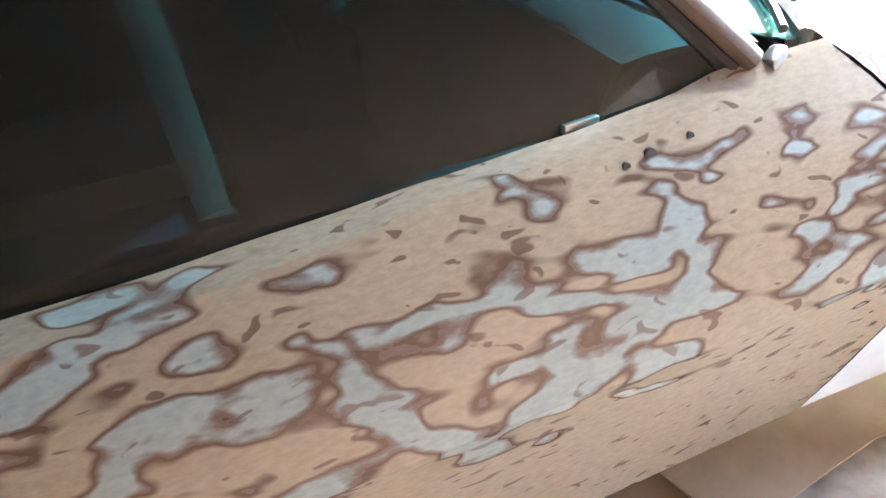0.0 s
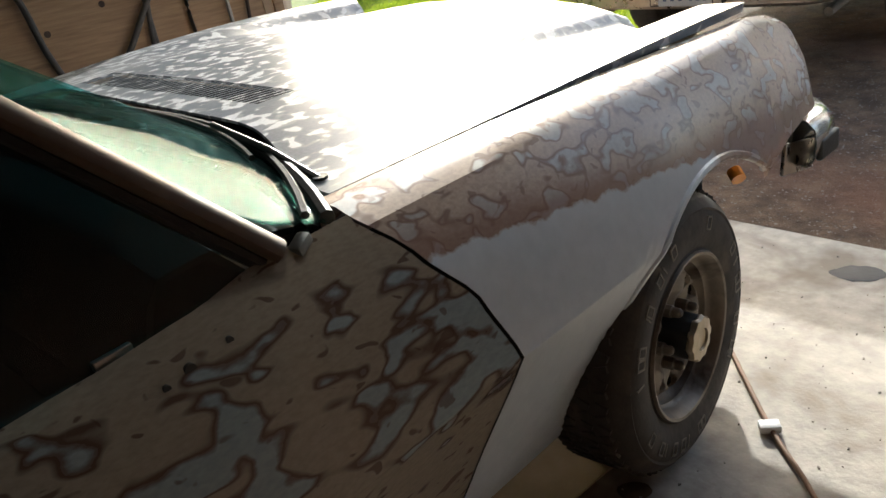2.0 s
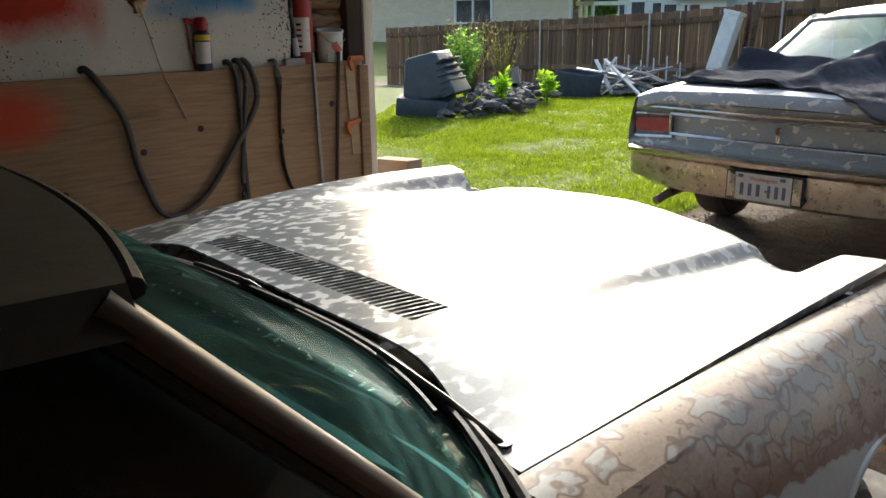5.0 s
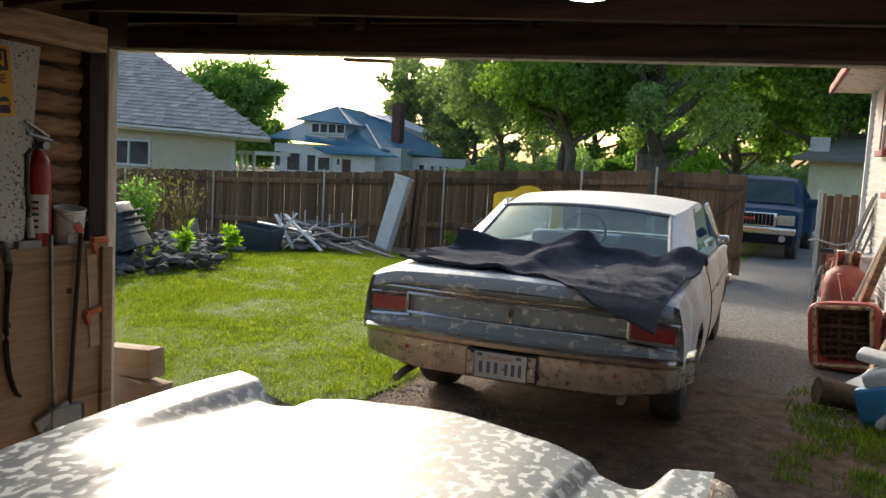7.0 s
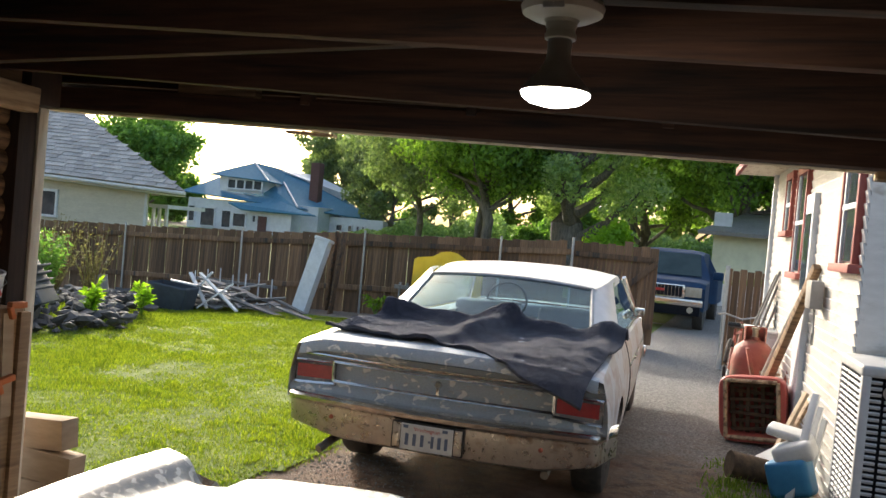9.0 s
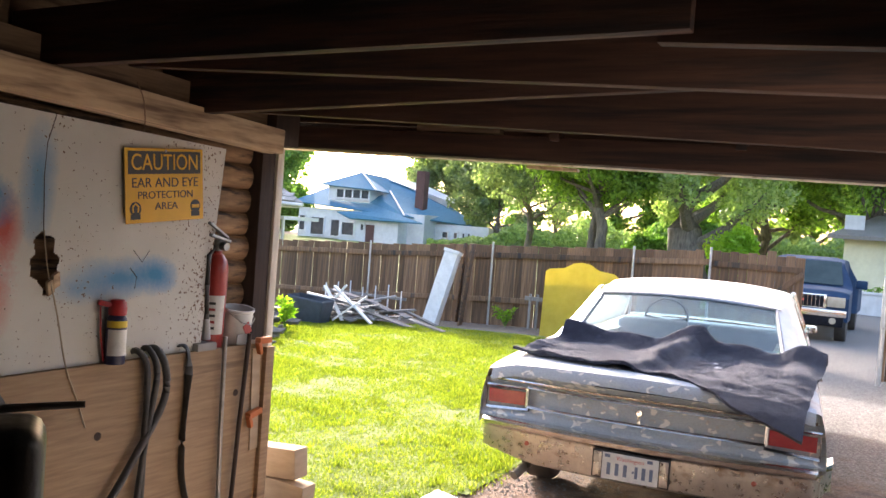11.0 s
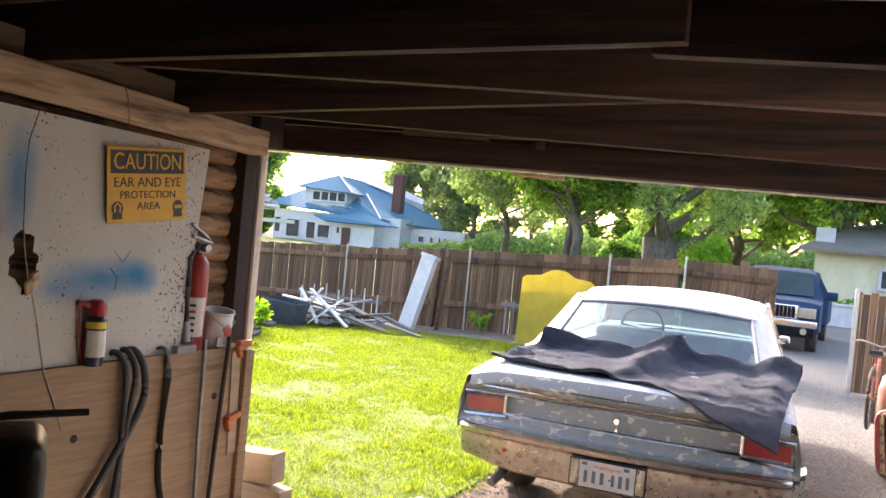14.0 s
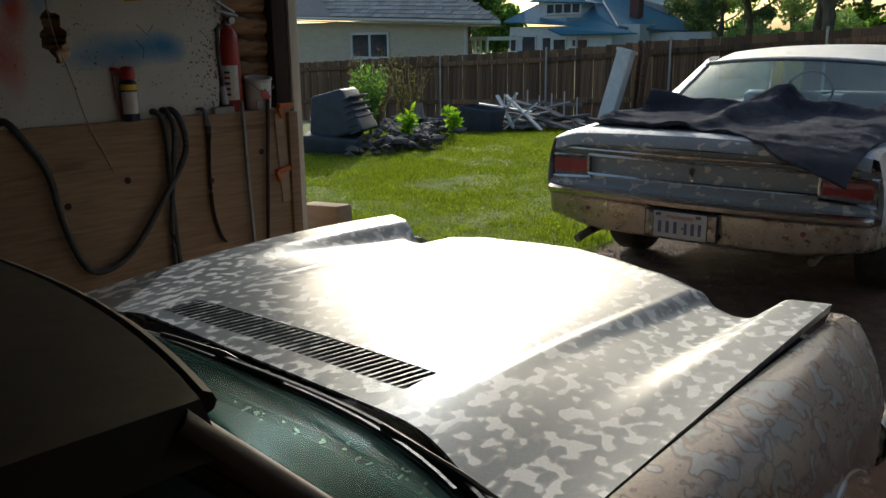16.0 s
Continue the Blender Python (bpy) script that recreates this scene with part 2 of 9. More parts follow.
M["side_tint"] = glass("grey_green_side_glass", (0.15, 0.25, 0.27), 0.02, 0.03)
M["clear"] = glass("clear_window", (0.72, 0.82, 0.84), 0.02, 0.035)
M["steel"] = surf("grey_steel", (0.25, 0.26, 0.26), (0.42, 0.42, 0.41), 25, rough=0.35, metal=0.9)
M["silver"] = sanded("faded_silver_paint", (1, 1, 1.5), (0.34, 0.38, 0.41), (0.42, 0.46, 0.48), (0.74, 0.71, 0.64), (0.82, 0.79, 0.72), (0.40, 0.37, 0.33), 0.62, 0.010, 13.0, 0.62, 0.75)
M["silver_side"] = sanded("patched_silver_side", (1, 0.8, 1), (0.50, 0.50, 0.50), (0.60, 0.59, 0.57), (0.50, 0.45, 0.40), (0.58, 0.53, 0.48), (0.42, 0.33, 0.28), 0.60, 0.05, 3.5, 0.4, 0.55)
M["roof_white"] = surf("chalky_white_paint", (0.62, 0.61, 0.57), (0.76, 0.75, 0.71), 9, rough=0.35, rough2=0.5, stain=(0.45, 0.40, 0.34), stain_scale=2.2, stain_at=0.68)
M["tail_red"] = surf("red_tail_lens", (0.30, 0.015, 0.018), (0.42, 0.03, 0.03), 30, rough=0.2, coat=0.5)
M["plate"] = surf("weathered_number_plate", (0.60, 0.59, 0.54), (0.72, 0.71, 0.66), 20, rough=0.5)
M["plate_blue"] = surf("faded_blue_print", (0.10, 0.13, 0.20), (0.15, 0.18, 0.25), 20, rough=0.5)
M["plate_red"] = surf("faded_red_print", (0.55, 0.10, 0.08), (0.62, 0.16, 0.12), 20, rough=0.5)
M["blanket"] = surf("navy_wool", (0.005, 0.006, 0.016), (0.028, 0.030, 0.056), 90, rough=1.0, bumps=1.0, bump_dist=0.012, stain=(0.042, 0.044, 0.072), stain_scale=22, stain_at=0.60)
M["blanket"].node_tree.nodes["Principled BSDF"].inputs["Sheen Weight"].default_value = 0.35
M["blanket"].node_tree.nodes["Principled BSDF"].inputs["Specular IOR Level"].default_value = 0.1
M["concrete"] = surf("garage_concrete", (0.31, 0.28, 0.235), (0.52, 0.48, 0.41), 16, rough=0.75, rough2=0.9, bumps=0.45, detail=10.0, stain=(0.23, 0.195, 0.15), stain_scale=2.3, stain_at=0.56)
M["grit"] = surf("crumbs", (0.30, 0.26, 0.21), (0.62, 0.57, 0.49), 30, rough=0.9, bumps=0.0, island=0.6)
M["dirt"] = surf("packed_dirt", (0.15, 0.118, 0.088), (0.26, 0.215, 0.165), 14, rough=0.95, bumps=0.6, bump_dist=0.012, stain=(0.21, 0.14, 0.095), stain_scale=0.8, stain_at=0.64)
M["asphalt"] = surf("old_asphalt", (0.10, 0.095, 0.09), (0.22, 0.21, 0.195), 35, rough=0.9, bumps=0.5, bump_dist=0.008)


def drifted(name):
    """Asphalt under a film of earth that thins out away from the garage."""
    m, nt, b = mat_new(name)
    v = coords(nt)
    grit = noise_tex(nt, v, 42.0, 8.0, 0.75)
    chips = noise_tex(nt, v, 75.0, 1.0, 0.4)
    drift = noise_tex(nt, v, 1.6, 6.0, 0.65)
    sep = nt.nodes.new("ShaderNodeSeparateXYZ")
    link(nt, v, sep.inputs[0])
    stone = ramp(nt, grit, [(0.36, (0.07, 0.066, 0.06)), (0.50, (0.17, 0.162, 0.15)), (0.64, (0.36, 0.345, 0.32))])
    earth = ramp(nt, noise_tex(nt, v, 9.0, 7.0), [(0.34, (0.070, 0.040, 0.022)), (0.66, (0.19, 0.115, 0.065))])
    earth = mixc(nt, ramp(nt, chips, [(0.66, (0, 0, 0)), (0.72, (0.8, 0.8, 0.8))]), earth, (0.30, 0.27, 0.23))
    earth = mixc(nt, ramp(nt, grit, [(0.36, (0.55, 0.55, 0.55)), (0.46, (0, 0, 0))]), earth, (0.04, 0.03, 0.024))
    rust = ramp(nt, noise_tex(nt, v, 0.9, 3.0), [(0.52, (0, 0, 0)), (0.70, (1, 1, 1))])
    earth = mixc(nt, calc(nt, "MULTIPLY", rust, 0.6), earth, (0.20, 0.085, 0.045))
    near = calc(nt, "ADD", calc(nt, "MULTIPLY", calc(nt, "SUBTRACT", 5.6, sep.outputs[1]), 0.22), drift)
    link(nt, mixc(nt, ramp(nt, near, [(0.35, (0, 0, 0)), (0.85, (1, 1, 1))]), stone, earth), b.inputs["Base Color"])
    b.inputs["Roughness"].default_value = 0.9
    bump(nt, b, calc(nt, "ADD", grit, calc(nt, "MULTIPLY", drift, 0.8)), 0.9, 0.02)
    return m


M["drive"] = drifted("asphalt_under_earth")
M["gravel"] = surf("grey_gravel", (0.16, 0.15, 0.14), (0.36, 0.34, 0.31), 30, rough=0.9, vary=0.3)
M["soil_grass"] = surf("lawn_soil", (0.085, 0.12, 0.012), (0.15, 0.195, 0.022), 10, rough=0.95, bumps=0.5, bump_dist=0.02)
M["plywood"] = surf("raw_plywood", (0.235, 0.145, 0.078), (0.355, 0.235, 0.130), 9, (1, 0.6, 7), rough=0.75, bumps=0.25, stain=(0.13, 0.075, 0.04), stain_scale=2.0, stain_at=0.66)
M["old_wood"] = surf("aged_beam_wood", (0.20, 0.12, 0.065), (0.36, 0.235, 0.13), 7, (0.8, 0.8, 8), rough=0.8, bumps=0.35, stain=(0.09, 0.05, 0.028), stain_scale=1.8, stain_at=0.56, vary=0.15)
M["plate_wood"] = surf("pale_beam_wood", (0.40, 0.265, 0.15), (0.58, 0.42, 0.26), 7, (6, 0.6, 6), rough=0.8, bumps=0.3, stain=(0.15, 0.085, 0.045), stain_scale=2.4, stain_at=0.54)
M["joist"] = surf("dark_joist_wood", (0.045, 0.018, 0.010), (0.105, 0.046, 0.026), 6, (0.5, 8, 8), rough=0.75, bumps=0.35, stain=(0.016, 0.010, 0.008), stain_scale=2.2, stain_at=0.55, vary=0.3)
M["log_siding"] = surf("scorched_log_siding", (0.20, 0.10, 0.045), (0.50, 0.30, 0.15), 5, (5, 0.8, 5), rough=0.7, bumps=0.3, stain=(0.05, 0.028, 0.018), stain_scale=4.5, stain_at=0.54, vary=0.3)
M["jamb"] = surf("weathered_white_jamb", (0.66, 0.57, 0.43), (0.80, 0.72, 0.59), 8, (6, 6, 0.6), rough=0.8, bumps=0.3, stain=(0.30, 0.18, 0.09), stain_scale=2.5, stain_at=0.6)
M["dark_wood"] = surf("dark_stained_stud", (0.03, 0.018, 0.012), (0.06, 0.035, 0.022), 8, (6, 6, 0.6), rough=0.8)
M["sign_yellow"] = surf("caution_yellow", (0.72, 0.38, 0.015), (0.80, 0.44, 0.02), 12, rough=0.45, bumps=0.03)
M["sign_black"] = surf("sign_black", (0.03, 0.028, 0.025), (0.05, 0.047, 0.04), 20, rough=0.5)
M["ext_red"] = surf("extinguisher_red", (0.30, 0.03, 0.025), (0.40, 0.045, 0.035), 12, rough=0.3, coat=0.3, stain=(0.16, 0.05, 0.04), stain_scale=6, stain_at=0.66)
M["red_plastic"] = surf("red_cap_plastic", (0.35, 0.015, 0.015), (0.45, 0.03, 0.03), 20, rough=0.4)
M["can_blue"] = surf("navy_can_print", (0.012, 0.015, 0.05), (0.02, 0.025, 0.07), 20, rough=0.3)
M["can_yellow"] = surf("yellow_can_print", (0.75, 0.52, 0.03), (0.8, 0.58, 0.05), 20, rough=0.3)
M["paper"] = surf("white_label_paper", (0.60, 0.58, 0.53), (0.72, 0.70, 0.65), 25, rough=0.7, stain=(0.4, 0.36, 0.3), stain_scale=9, stain_at=0.62)
M["hose"] = surf("grey_rubber_hose", (0.035, 0.034, 0.032), (0.075, 0.072, 0.066), 25, rough=0.55)
M["cord"] = surf("brown_cord", (0.20, 0.11, 0.06), (0.30, 0.17, 0.10), 25, rough=0.7)
M["string"] = surf("twine", (0.42, 0.33, 0.22), (0.5, 0.4, 0.28), 25, rough=0.9)
M["orange"] = surf("orange_plastic", (0.50, 0.13, 0.03), (0.60, 0.18, 0.05), 18, rough=0.5)
M["cardboard"] = surf("weathered_board", (0.38, 0.28, 0.18), (0.48, 0.36, 0.24), 9, (1, 1, 4), rough=0.85, bumps=0.15)
M["porcelain"] = surf("white_porcelain", (0.68, 0.66, 0.60), (0.76, 0.74, 0.68), 9, rough=0.3)
M["bulb_body"] = surf("grey_bulb_shell", (0.42, 0.42, 0.42), (0.5, 0.5, 0.5), 9, rough=0.35)
M["bulb_glow"] = glow("lit_bulb_lens", (1.0, 0.97, 0.9), 9.0)
M["fence"] = surf("brown_fence_board", (0.125, 0.072, 0.040), (0.33, 0.195, 0.105), 6, (5, 5, 0.5), rough=0.85, bumps=0.35, stain=(0.07, 0.060, 0.054), stain_scale=1.8, stain_at=0.57, vary=0.55)
M["grey_wood"] = surf("silvered_wood", (0.20, 0.19, 0.18), (0.36, 0.34, 0.31), 7, (4, 4, 0.7), rough=0.85, bumps=0.3, vary=0.4)
M["galv"] = surf("galvanised_pipe", (0.40, 0.42, 0.43), (0.55, 0.56, 0.57), 15, rough=0.4, metal=0.8)
M["white_paint"] = surf("white_painted_board", (0.62, 0.62, 0.60), (0.76, 0.76, 0.74), 10, rough=0.55, stain=(0.45, 0.42, 0.38), stain_scale=3, stain_at=0.66, vary=0.15)
M["yellow_board"] = surf("yellow_headboard_paint", (0.60, 0.50, 0.05), (0.70, 0.60, 0.09), 6, rough=0.5)
M["beige_siding"] = surf("cream_siding", (0.58, 0.52, 0.40), (0.66, 0.60, 0.48), 6, (1, 1, 3), rough=0.7)
M["shingle_tab"] = surf("weathered_shingle_tab", (0.42, 0.40, 0.37), (0.64, 0.61, 0.57), 14, rough=0.95, bumps=0.4, island=0.35)
M["shingle"] = surf("grey_shingle", (0.26, 0.24, 0.215), (0.44, 0.41, 0.37), 22, rough=0.9, bumps=0.4, vary=0.45)
M["blue_roof"] = surf("blue_metal_roof", (0.065, 0.18, 0.27), (0.10, 0.24, 0.34), 3, (9, 1, 1), rough=0.9, bumps=0.1)
M["blue_roof"].node_tree.nodes["Principled BSDF"].inputs["Specular IOR Level"].default_value = 0.12
M["house_white"] = surf("white_house_paint", (0.66, 0.68, 0.70), (0.76, 0.78, 0.80), 4, rough=0.6)
M["pane"] = surf("dark_window_pane", (0.03, 0.04, 0.05), (0.07, 0.085, 0.10), 2, rough=0.08, bumps=0.0)
M["brick"] = surf("dark_chimney_brick", (0.10, 0.05, 0.045), (0.17, 0.09, 0.075), 14, rough=0.9)
M["bark"] = surf("grey_bark", (0.09, 0.075, 0.06), (0.24, 0.21, 0.175), 5, (3, 3, 0.6), rough=0.95, bumps=0.9, bump_dist=0.04)
M["leaf_maple"] = leafy("maple_leaf", (0.075, 0.150, 0.032), (0.26, 0.40, 0.10))
M["leaf_dark"] = leafy("dark_leaf", (0.087, 0.181, 0.051), (0.217, 0.362, 0.123))
M["leaf_grey"] = leafy("blue_grey_leaf", (0.085, 0.125, 0.080), (0.20, 0.26, 0.17))
M["leaf_olive"] = leafy("greyish_leaf", (0.163, 0.250, 0.125), (0.350, 0.438, 0.250))
M["leaf_lime"] = leafy("lime_leaf", (0.16, 0.30, 0.02), (0.26, 0.40, 0.04))
M["blade"] = leafy("grass_blade", (0.085, 0.125, 0.014), (0.225, 0.262, 0.036))
M["blade_dark"] = leafy("shaded_grass_blade", (0.06, 0.11, 0.018), (0.15, 0.205, 0.035))
M["dry_weed"] = leafy("dry_weed", (0.115, 0.105, 0.07), (0.20, 0.18, 0.125))
M["pickup_blue"] = surf("dark_blue_car_paint", (0.004, 0.028, 0.075), (0.008, 0.045, 0.105), 5, rough=0.5, bumps=0.0)
M["pickup_blue"].node_tree.nodes["Principled BSDF"].inputs["Specular IOR Level"].default_value = 0.25
M["truck_glass"] = surf("dark_truck_windscreen", (0.022, 0.045, 0.047), (0.040, 0.068, 0.070), 2, rough=0.25, bumps=0.0)
M["truck_glass"].node_tree.nodes["Principled BSDF"].inputs["Specular IOR Level"].default_value = 0.25
M["headlight"] = surf("headlight_lens", (0.42, 0.36, 0.26), (0.55, 0.49, 0.38), 12, rough=0.15)
M["badge_red"] = surf("red_badge", (0.45, 0.03, 0.03), (0.5, 0.04, 0.04), 12, rough=0.3)
M["right_siding"] = surf("white_lap_siding", (0.60, 0.57, 0.52), (0.70, 0.67, 0.62), 8, (1, 0.6, 3), rough=0.6, stain=(0.46, 0.40, 0.33), stain_scale=3, stain_at=0.64, vary=0.08)
M["red_trim"] = surf("dark_red_trim", (0.26, 0.06, 0.045), (0.36, 0.09, 0.07), 9, rough=0.6)
M["rust_red"] = surf("rusty_red_tank", (0.28, 0.06, 0.04), (0.38, 0.10, 0.065), 10, rough=0.6, stain=(0.20, 0.09, 0.05), stain_scale=4, stain_at=0.56)
M["faded_red"] = surf("faded_red_plastic", (0.42, 0.07, 0.055), (0.54, 0.12, 0.09), 8, rough=0.5)
M["wicker"] = surf("dark_rotted_wicker", (0.05, 0.03, 0.018), (0.13, 0.085, 0.045), 22, rough=0.9, bumps=0.6)
M["blue_plastic"] = surf("blue_plastic", (0.03, 0.20, 0.40), (0.05, 0.26, 0.48), 9, rough=0.45)
M["ac_light"] = surf("light_grey_painted_metal", (0.44, 0.43, 0.41), (0.56, 0.55, 0.53), 9, rough=0.5)
M["ac_grey"] = surf("grey_painted_metal", (0.26, 0.25, 0.235), (0.36, 0.345, 0.325), 9, rough=0.5)
M["bin_grey"] = surf("grey_blue_plastic", (0.035, 0.045, 0.06), (0.06, 0.075, 0.095), 9, rough=0.5)
M["rubble"] = surf("grey_rubble", (0.07, 0.066, 0.062), (0.18, 0.17, 0.16), 9, rough=0.9, vary=0.5)
M["hedge_white"] = surf("white_render_wall", (0.60, 0.60, 0.58), (0.72, 0.72, 0.70), 5, rough=0.8)
M["cream"] = surf("pale_yellow_render", (0.74, 0.69, 0.46), (0.82, 0.77, 0.54), 5, rough=0.8)
# Roof metal, coloured near-black so the shade on it is in the paint.
M["bare_shaded"] = surf("shade_dark_metal", (0.022, 0.022, 0.020), (0.044, 0.042, 0.037), 12, rough=0.55, stain=(0.060, 0.048, 0.038), stain_scale=3, stain_at=0.62)
M["pillar_brown"] = surf("brown_rubbed_metal", (0.075, 0.053, 0.039), (0.135, 0.10, 0.076), 16, (1, 0.5, 0.5), rough=0.45, stain=(0.10, 0.06, 0.045), stain_scale=7, stain_at=0.58)
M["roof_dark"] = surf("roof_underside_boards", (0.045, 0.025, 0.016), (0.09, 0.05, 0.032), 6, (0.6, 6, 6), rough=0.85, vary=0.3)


# ---- geometry helpers ----
def box(bm, c, d, rot=(0, 0, 0), bev=0.0, seg=2, taper=None):
    """A box of size d round c, turned by rot degrees, with bevelled edges. taper: scale of its top in x and y."""
    made = bmesh.ops.create_cube(bm, size=1.0)["verts"]
    for v in made:
        top = v.co.z > 0
        v.co = Vector((v.co.x * d[0], v.co.y * d[1], v.co.z * d[2]))
        if taper and top:
            v.co.x *= taper[0]
            v.co.y *= taper[1]
    if bev:
        edges = list({e for v in made for e in v.link_edges})
        res = bmesh.ops.bevel(bm, geom=edges, offset=bev, segments=seg, affect="EDGES", profile=0.6)
        made = list({v for f in res["faces"] for v in f.verts} | {v for v in made if v.is_valid})
    bmesh.ops.transform(bm, matrix=pose(*c, *rot), verts=made)
    return made


def cyl(bm, a, b, r, r2=None, seg=16, caps=True):
    a, b = Vector(a), Vector(b)
    h = (b - a).length
    m = Matrix.Translation((a + b) / 2) @ (b - a).to_track_quat("Z", "Y").to_matrix().to_4x4()
    return bmesh.ops.create_cone(bm, cap_ends=caps, segments=seg, radius1=r, radius2=r if r2 is None else r2, depth=h, matrix=m)["verts"]


def tube(bm, pts, r, seg=8, flat=1.0, closed=False):
    """A round (or flattened) tube along points; r may be a list."""
    pts = [Vector(p) for p in pts]
    n = len(pts)
    rings = []
    up = Vector((0, 0, 1))
    for k, p in enumerate(pts):
        if closed:
            d = pts[(k + 1) % n] - pts[k - 1]
        else:
            d = pts[min(k + 1, n - 1)] - pts[max(k - 1, 0)]
        d = d.normalized() if d.length else Vector((0, 0, 1))
        side = d.cross(up)
        if side.length < 1e-3:
            side = d.cross(Vector((1, 0, 0)))
        side.normalize()
        nrm = side.cross(d).normalized()
        rr = r[k] if isinstance(r, (list, tuple)) else r
        rings.append([bm.verts.new(p + side * rr * math.cos(a) + nrm * rr * flat * math.sin(a)) for a in (2 * math.pi * j / seg for j in range(seg))])
    for k in range(n if closed else n - 1):
        a, b = rings[k], rings[(k + 1) % n]
        for j in range(seg):
            bm.faces.new((a[j], a[(j + 1) % seg], b[(j + 1) % seg], b[j]))
    if not closed:
        bm.faces.new(rings[0][::-1])
        bm.faces.new(rings[-1])


def lathe(bm, profile, axis="z", seg=32, at=(0, 0, 0), caps=True):
    """A turned shape from (radius, height) pairs about an axis through at."""
    rings = []
    for r, h in profile:
        ring = []
        for j in range(seg):
            a = 2 * math.pi * j / seg
            p = (r * math.cos(a), r * math.sin(a), h)
            if axis == "x":
                p = (h, r * math.cos(a), r * math.sin(a))
            elif axis == "y":
                p = (r * math.cos(a), h, r * math.sin(a))
            ring.append(bm.verts.new(Vector(p) + Vector(at)))
        rings.append(ring)
    for a, b in zip(rings, rings[1:]):
        for j in range(seg):
            bm.faces.new((a[j], a[(j + 1) % seg], b[(j + 1) % seg], b[j]))
    if caps and profile[0][0] > 1e-4:
        bm.faces.new(rings[0][::-1])
    if caps and profile[-1][0] > 1e-4:
        bm.faces.new(rings[-1])


def sheet(bm, fn, nu, nv, thick=0.0):
    """A sheet fn(u, v) for u, v in 0..1; with thickness along the normal when asked."""
    g = [[bm.verts.new(fn(i / nu, j / nv)) for j in range(nv + 1)] for i in range(nu + 1)]
    faces = []
    for i in range(nu):
        for j in range(nv):
            q = (g[i][j], g[i + 1][j], g[i + 1][j + 1], g[i][j + 1])
            if len({tuple(round(x, 6) for x in v.co) for v in q}) == 4:
                faces.append(bm.faces.new(q))
    if thick:
        bmesh.ops.recalc_face_normals(bm, faces=faces)
        bmesh.ops.solidify(bm, geom=faces, thickness=thick)
    return g


def mesh_of(name, bm, material, smooth=True, angle=40):
    bmesh.ops.recalc_face_normals(bm, faces=bm.faces)
    if smooth:
        for f in bm.faces:
            f.smooth = True
        for e in bm.edges:
            if len(e.link_faces) == 2 and e.calc_face_angle(0) > radians(angle):
                e.smooth = False
    me = bpy.data.meshes.new(name)
    bm.to_mesh(me)
    bm.free()
    me.materials.append(material)
    return me


def part(name, bm, material, parent, label="", smooth=True, angle=40):
    ob = new(name, mesh_of(name, bm, material, smooth, angle))
    ob.parent = parent
    if label:
        tagged(ob, label)
    return ob


def thing(name, at, label, category, group="", m=None):
    ob = new(name)
    ob.empty_display_size = 0.1
    ob.matrix_world = m if m is not None else pose(*at)
    return tagged(ob, label, category, group)


def single(name, bm, material, label, category, group="", kind="", smooth=True, m=None):
    ob = new(name, mesh_of(name, bm, material, smooth))
    if m is not None:
        ob.matrix_world = m
    return tagged(ob, label, category, group, kind)


def piece(name, me, parent, m):
    ob = new(name, me)
    ob.parent = parent
    ob.matrix_local = m
    return ob


def cloud(name, verts, faces, material):
    me = bpy.data.meshes.new(name)
    me.from_pydata(verts, [], faces)
    me.materials.append(material)
    return me


def lettering(name, text, size, material, parent, m, depth=0.0008, width=None, align="CENTER"):
    cu = bpy.data.curves.new(name, "FONT")
    cu.body = text
    cu.size = size
    cu.extrude = depth
    cu.align_x = align
    cu.align_y = "CENTER"
    tmp = bpy.data.objects.new("tmp_text", cu)
    scene.collection.objects.link(tmp)
    me = bpy.data.meshes.new_from_object(tmp.evaluated_get(bpy.context.evaluated_depsgraph_get()))
    bpy.data.objects.remove(tmp)
    if width:
        xs = [v.co.x for v in me.vertices]
        k = width / (max(xs) - min(xs))
        for v in me.vertices:
            v.co.x *= k
    me.materials.clear()
    me.materials.append(material)
    ob = new(name, me)
    ob.parent = parent
    ob.matrix_local = m
    return ob


def smoothstep(a, b, x):
    t = min(1.0, max(0.0, (x - a) / (b - a)))
    return t * t * (3 - 2 * t)


def lerp(a, b, t):
    return a + (b - a) * t


def curve_at(pts, x):
    """Piecewise smooth value at x of (x, value) pairs."""
    if x <= pts[0][0]:
        return pts[0][1]
    for (a, va), (b, vb) in zip(pts, pts[1:]):
        if x <= b:
            t = (x - a) / (b - a)
            return lerp(va, vb, t * t * (3 - 2 * t) * 0.5 + t * 0.5)
    return pts[-1][1]


def ground_z(x, y):
    z = 0.10 * smoothstep(1.2, 3.2, y)
    z -= 0.045 * max(0.0, -x - 3.0) * smoothstep(6.0, 12.0, y) * (1 - smoothstep(14, 30, y))
    return z
# ---- garage shell ----
LW, RW = -0.16, 4.3          # outer face of the left wall, inner face of the right wall
DOOR_Y = 0.95                # plane of the opening
BACK_Y = -4.2


def header_z(x):
    return 2.11 - 0.026 * x


bm = bmesh.new()
box(bm, (1.95, (BACK_Y + 1.2) / 2 - 0.01, -0.06), (5.2, 1.2 - BACK_Y, 0.12), bev=0.01)
garage_floor = single("floor", bm, M["concrete"], "stained grey concrete garage slab", "floor", kind="structure")

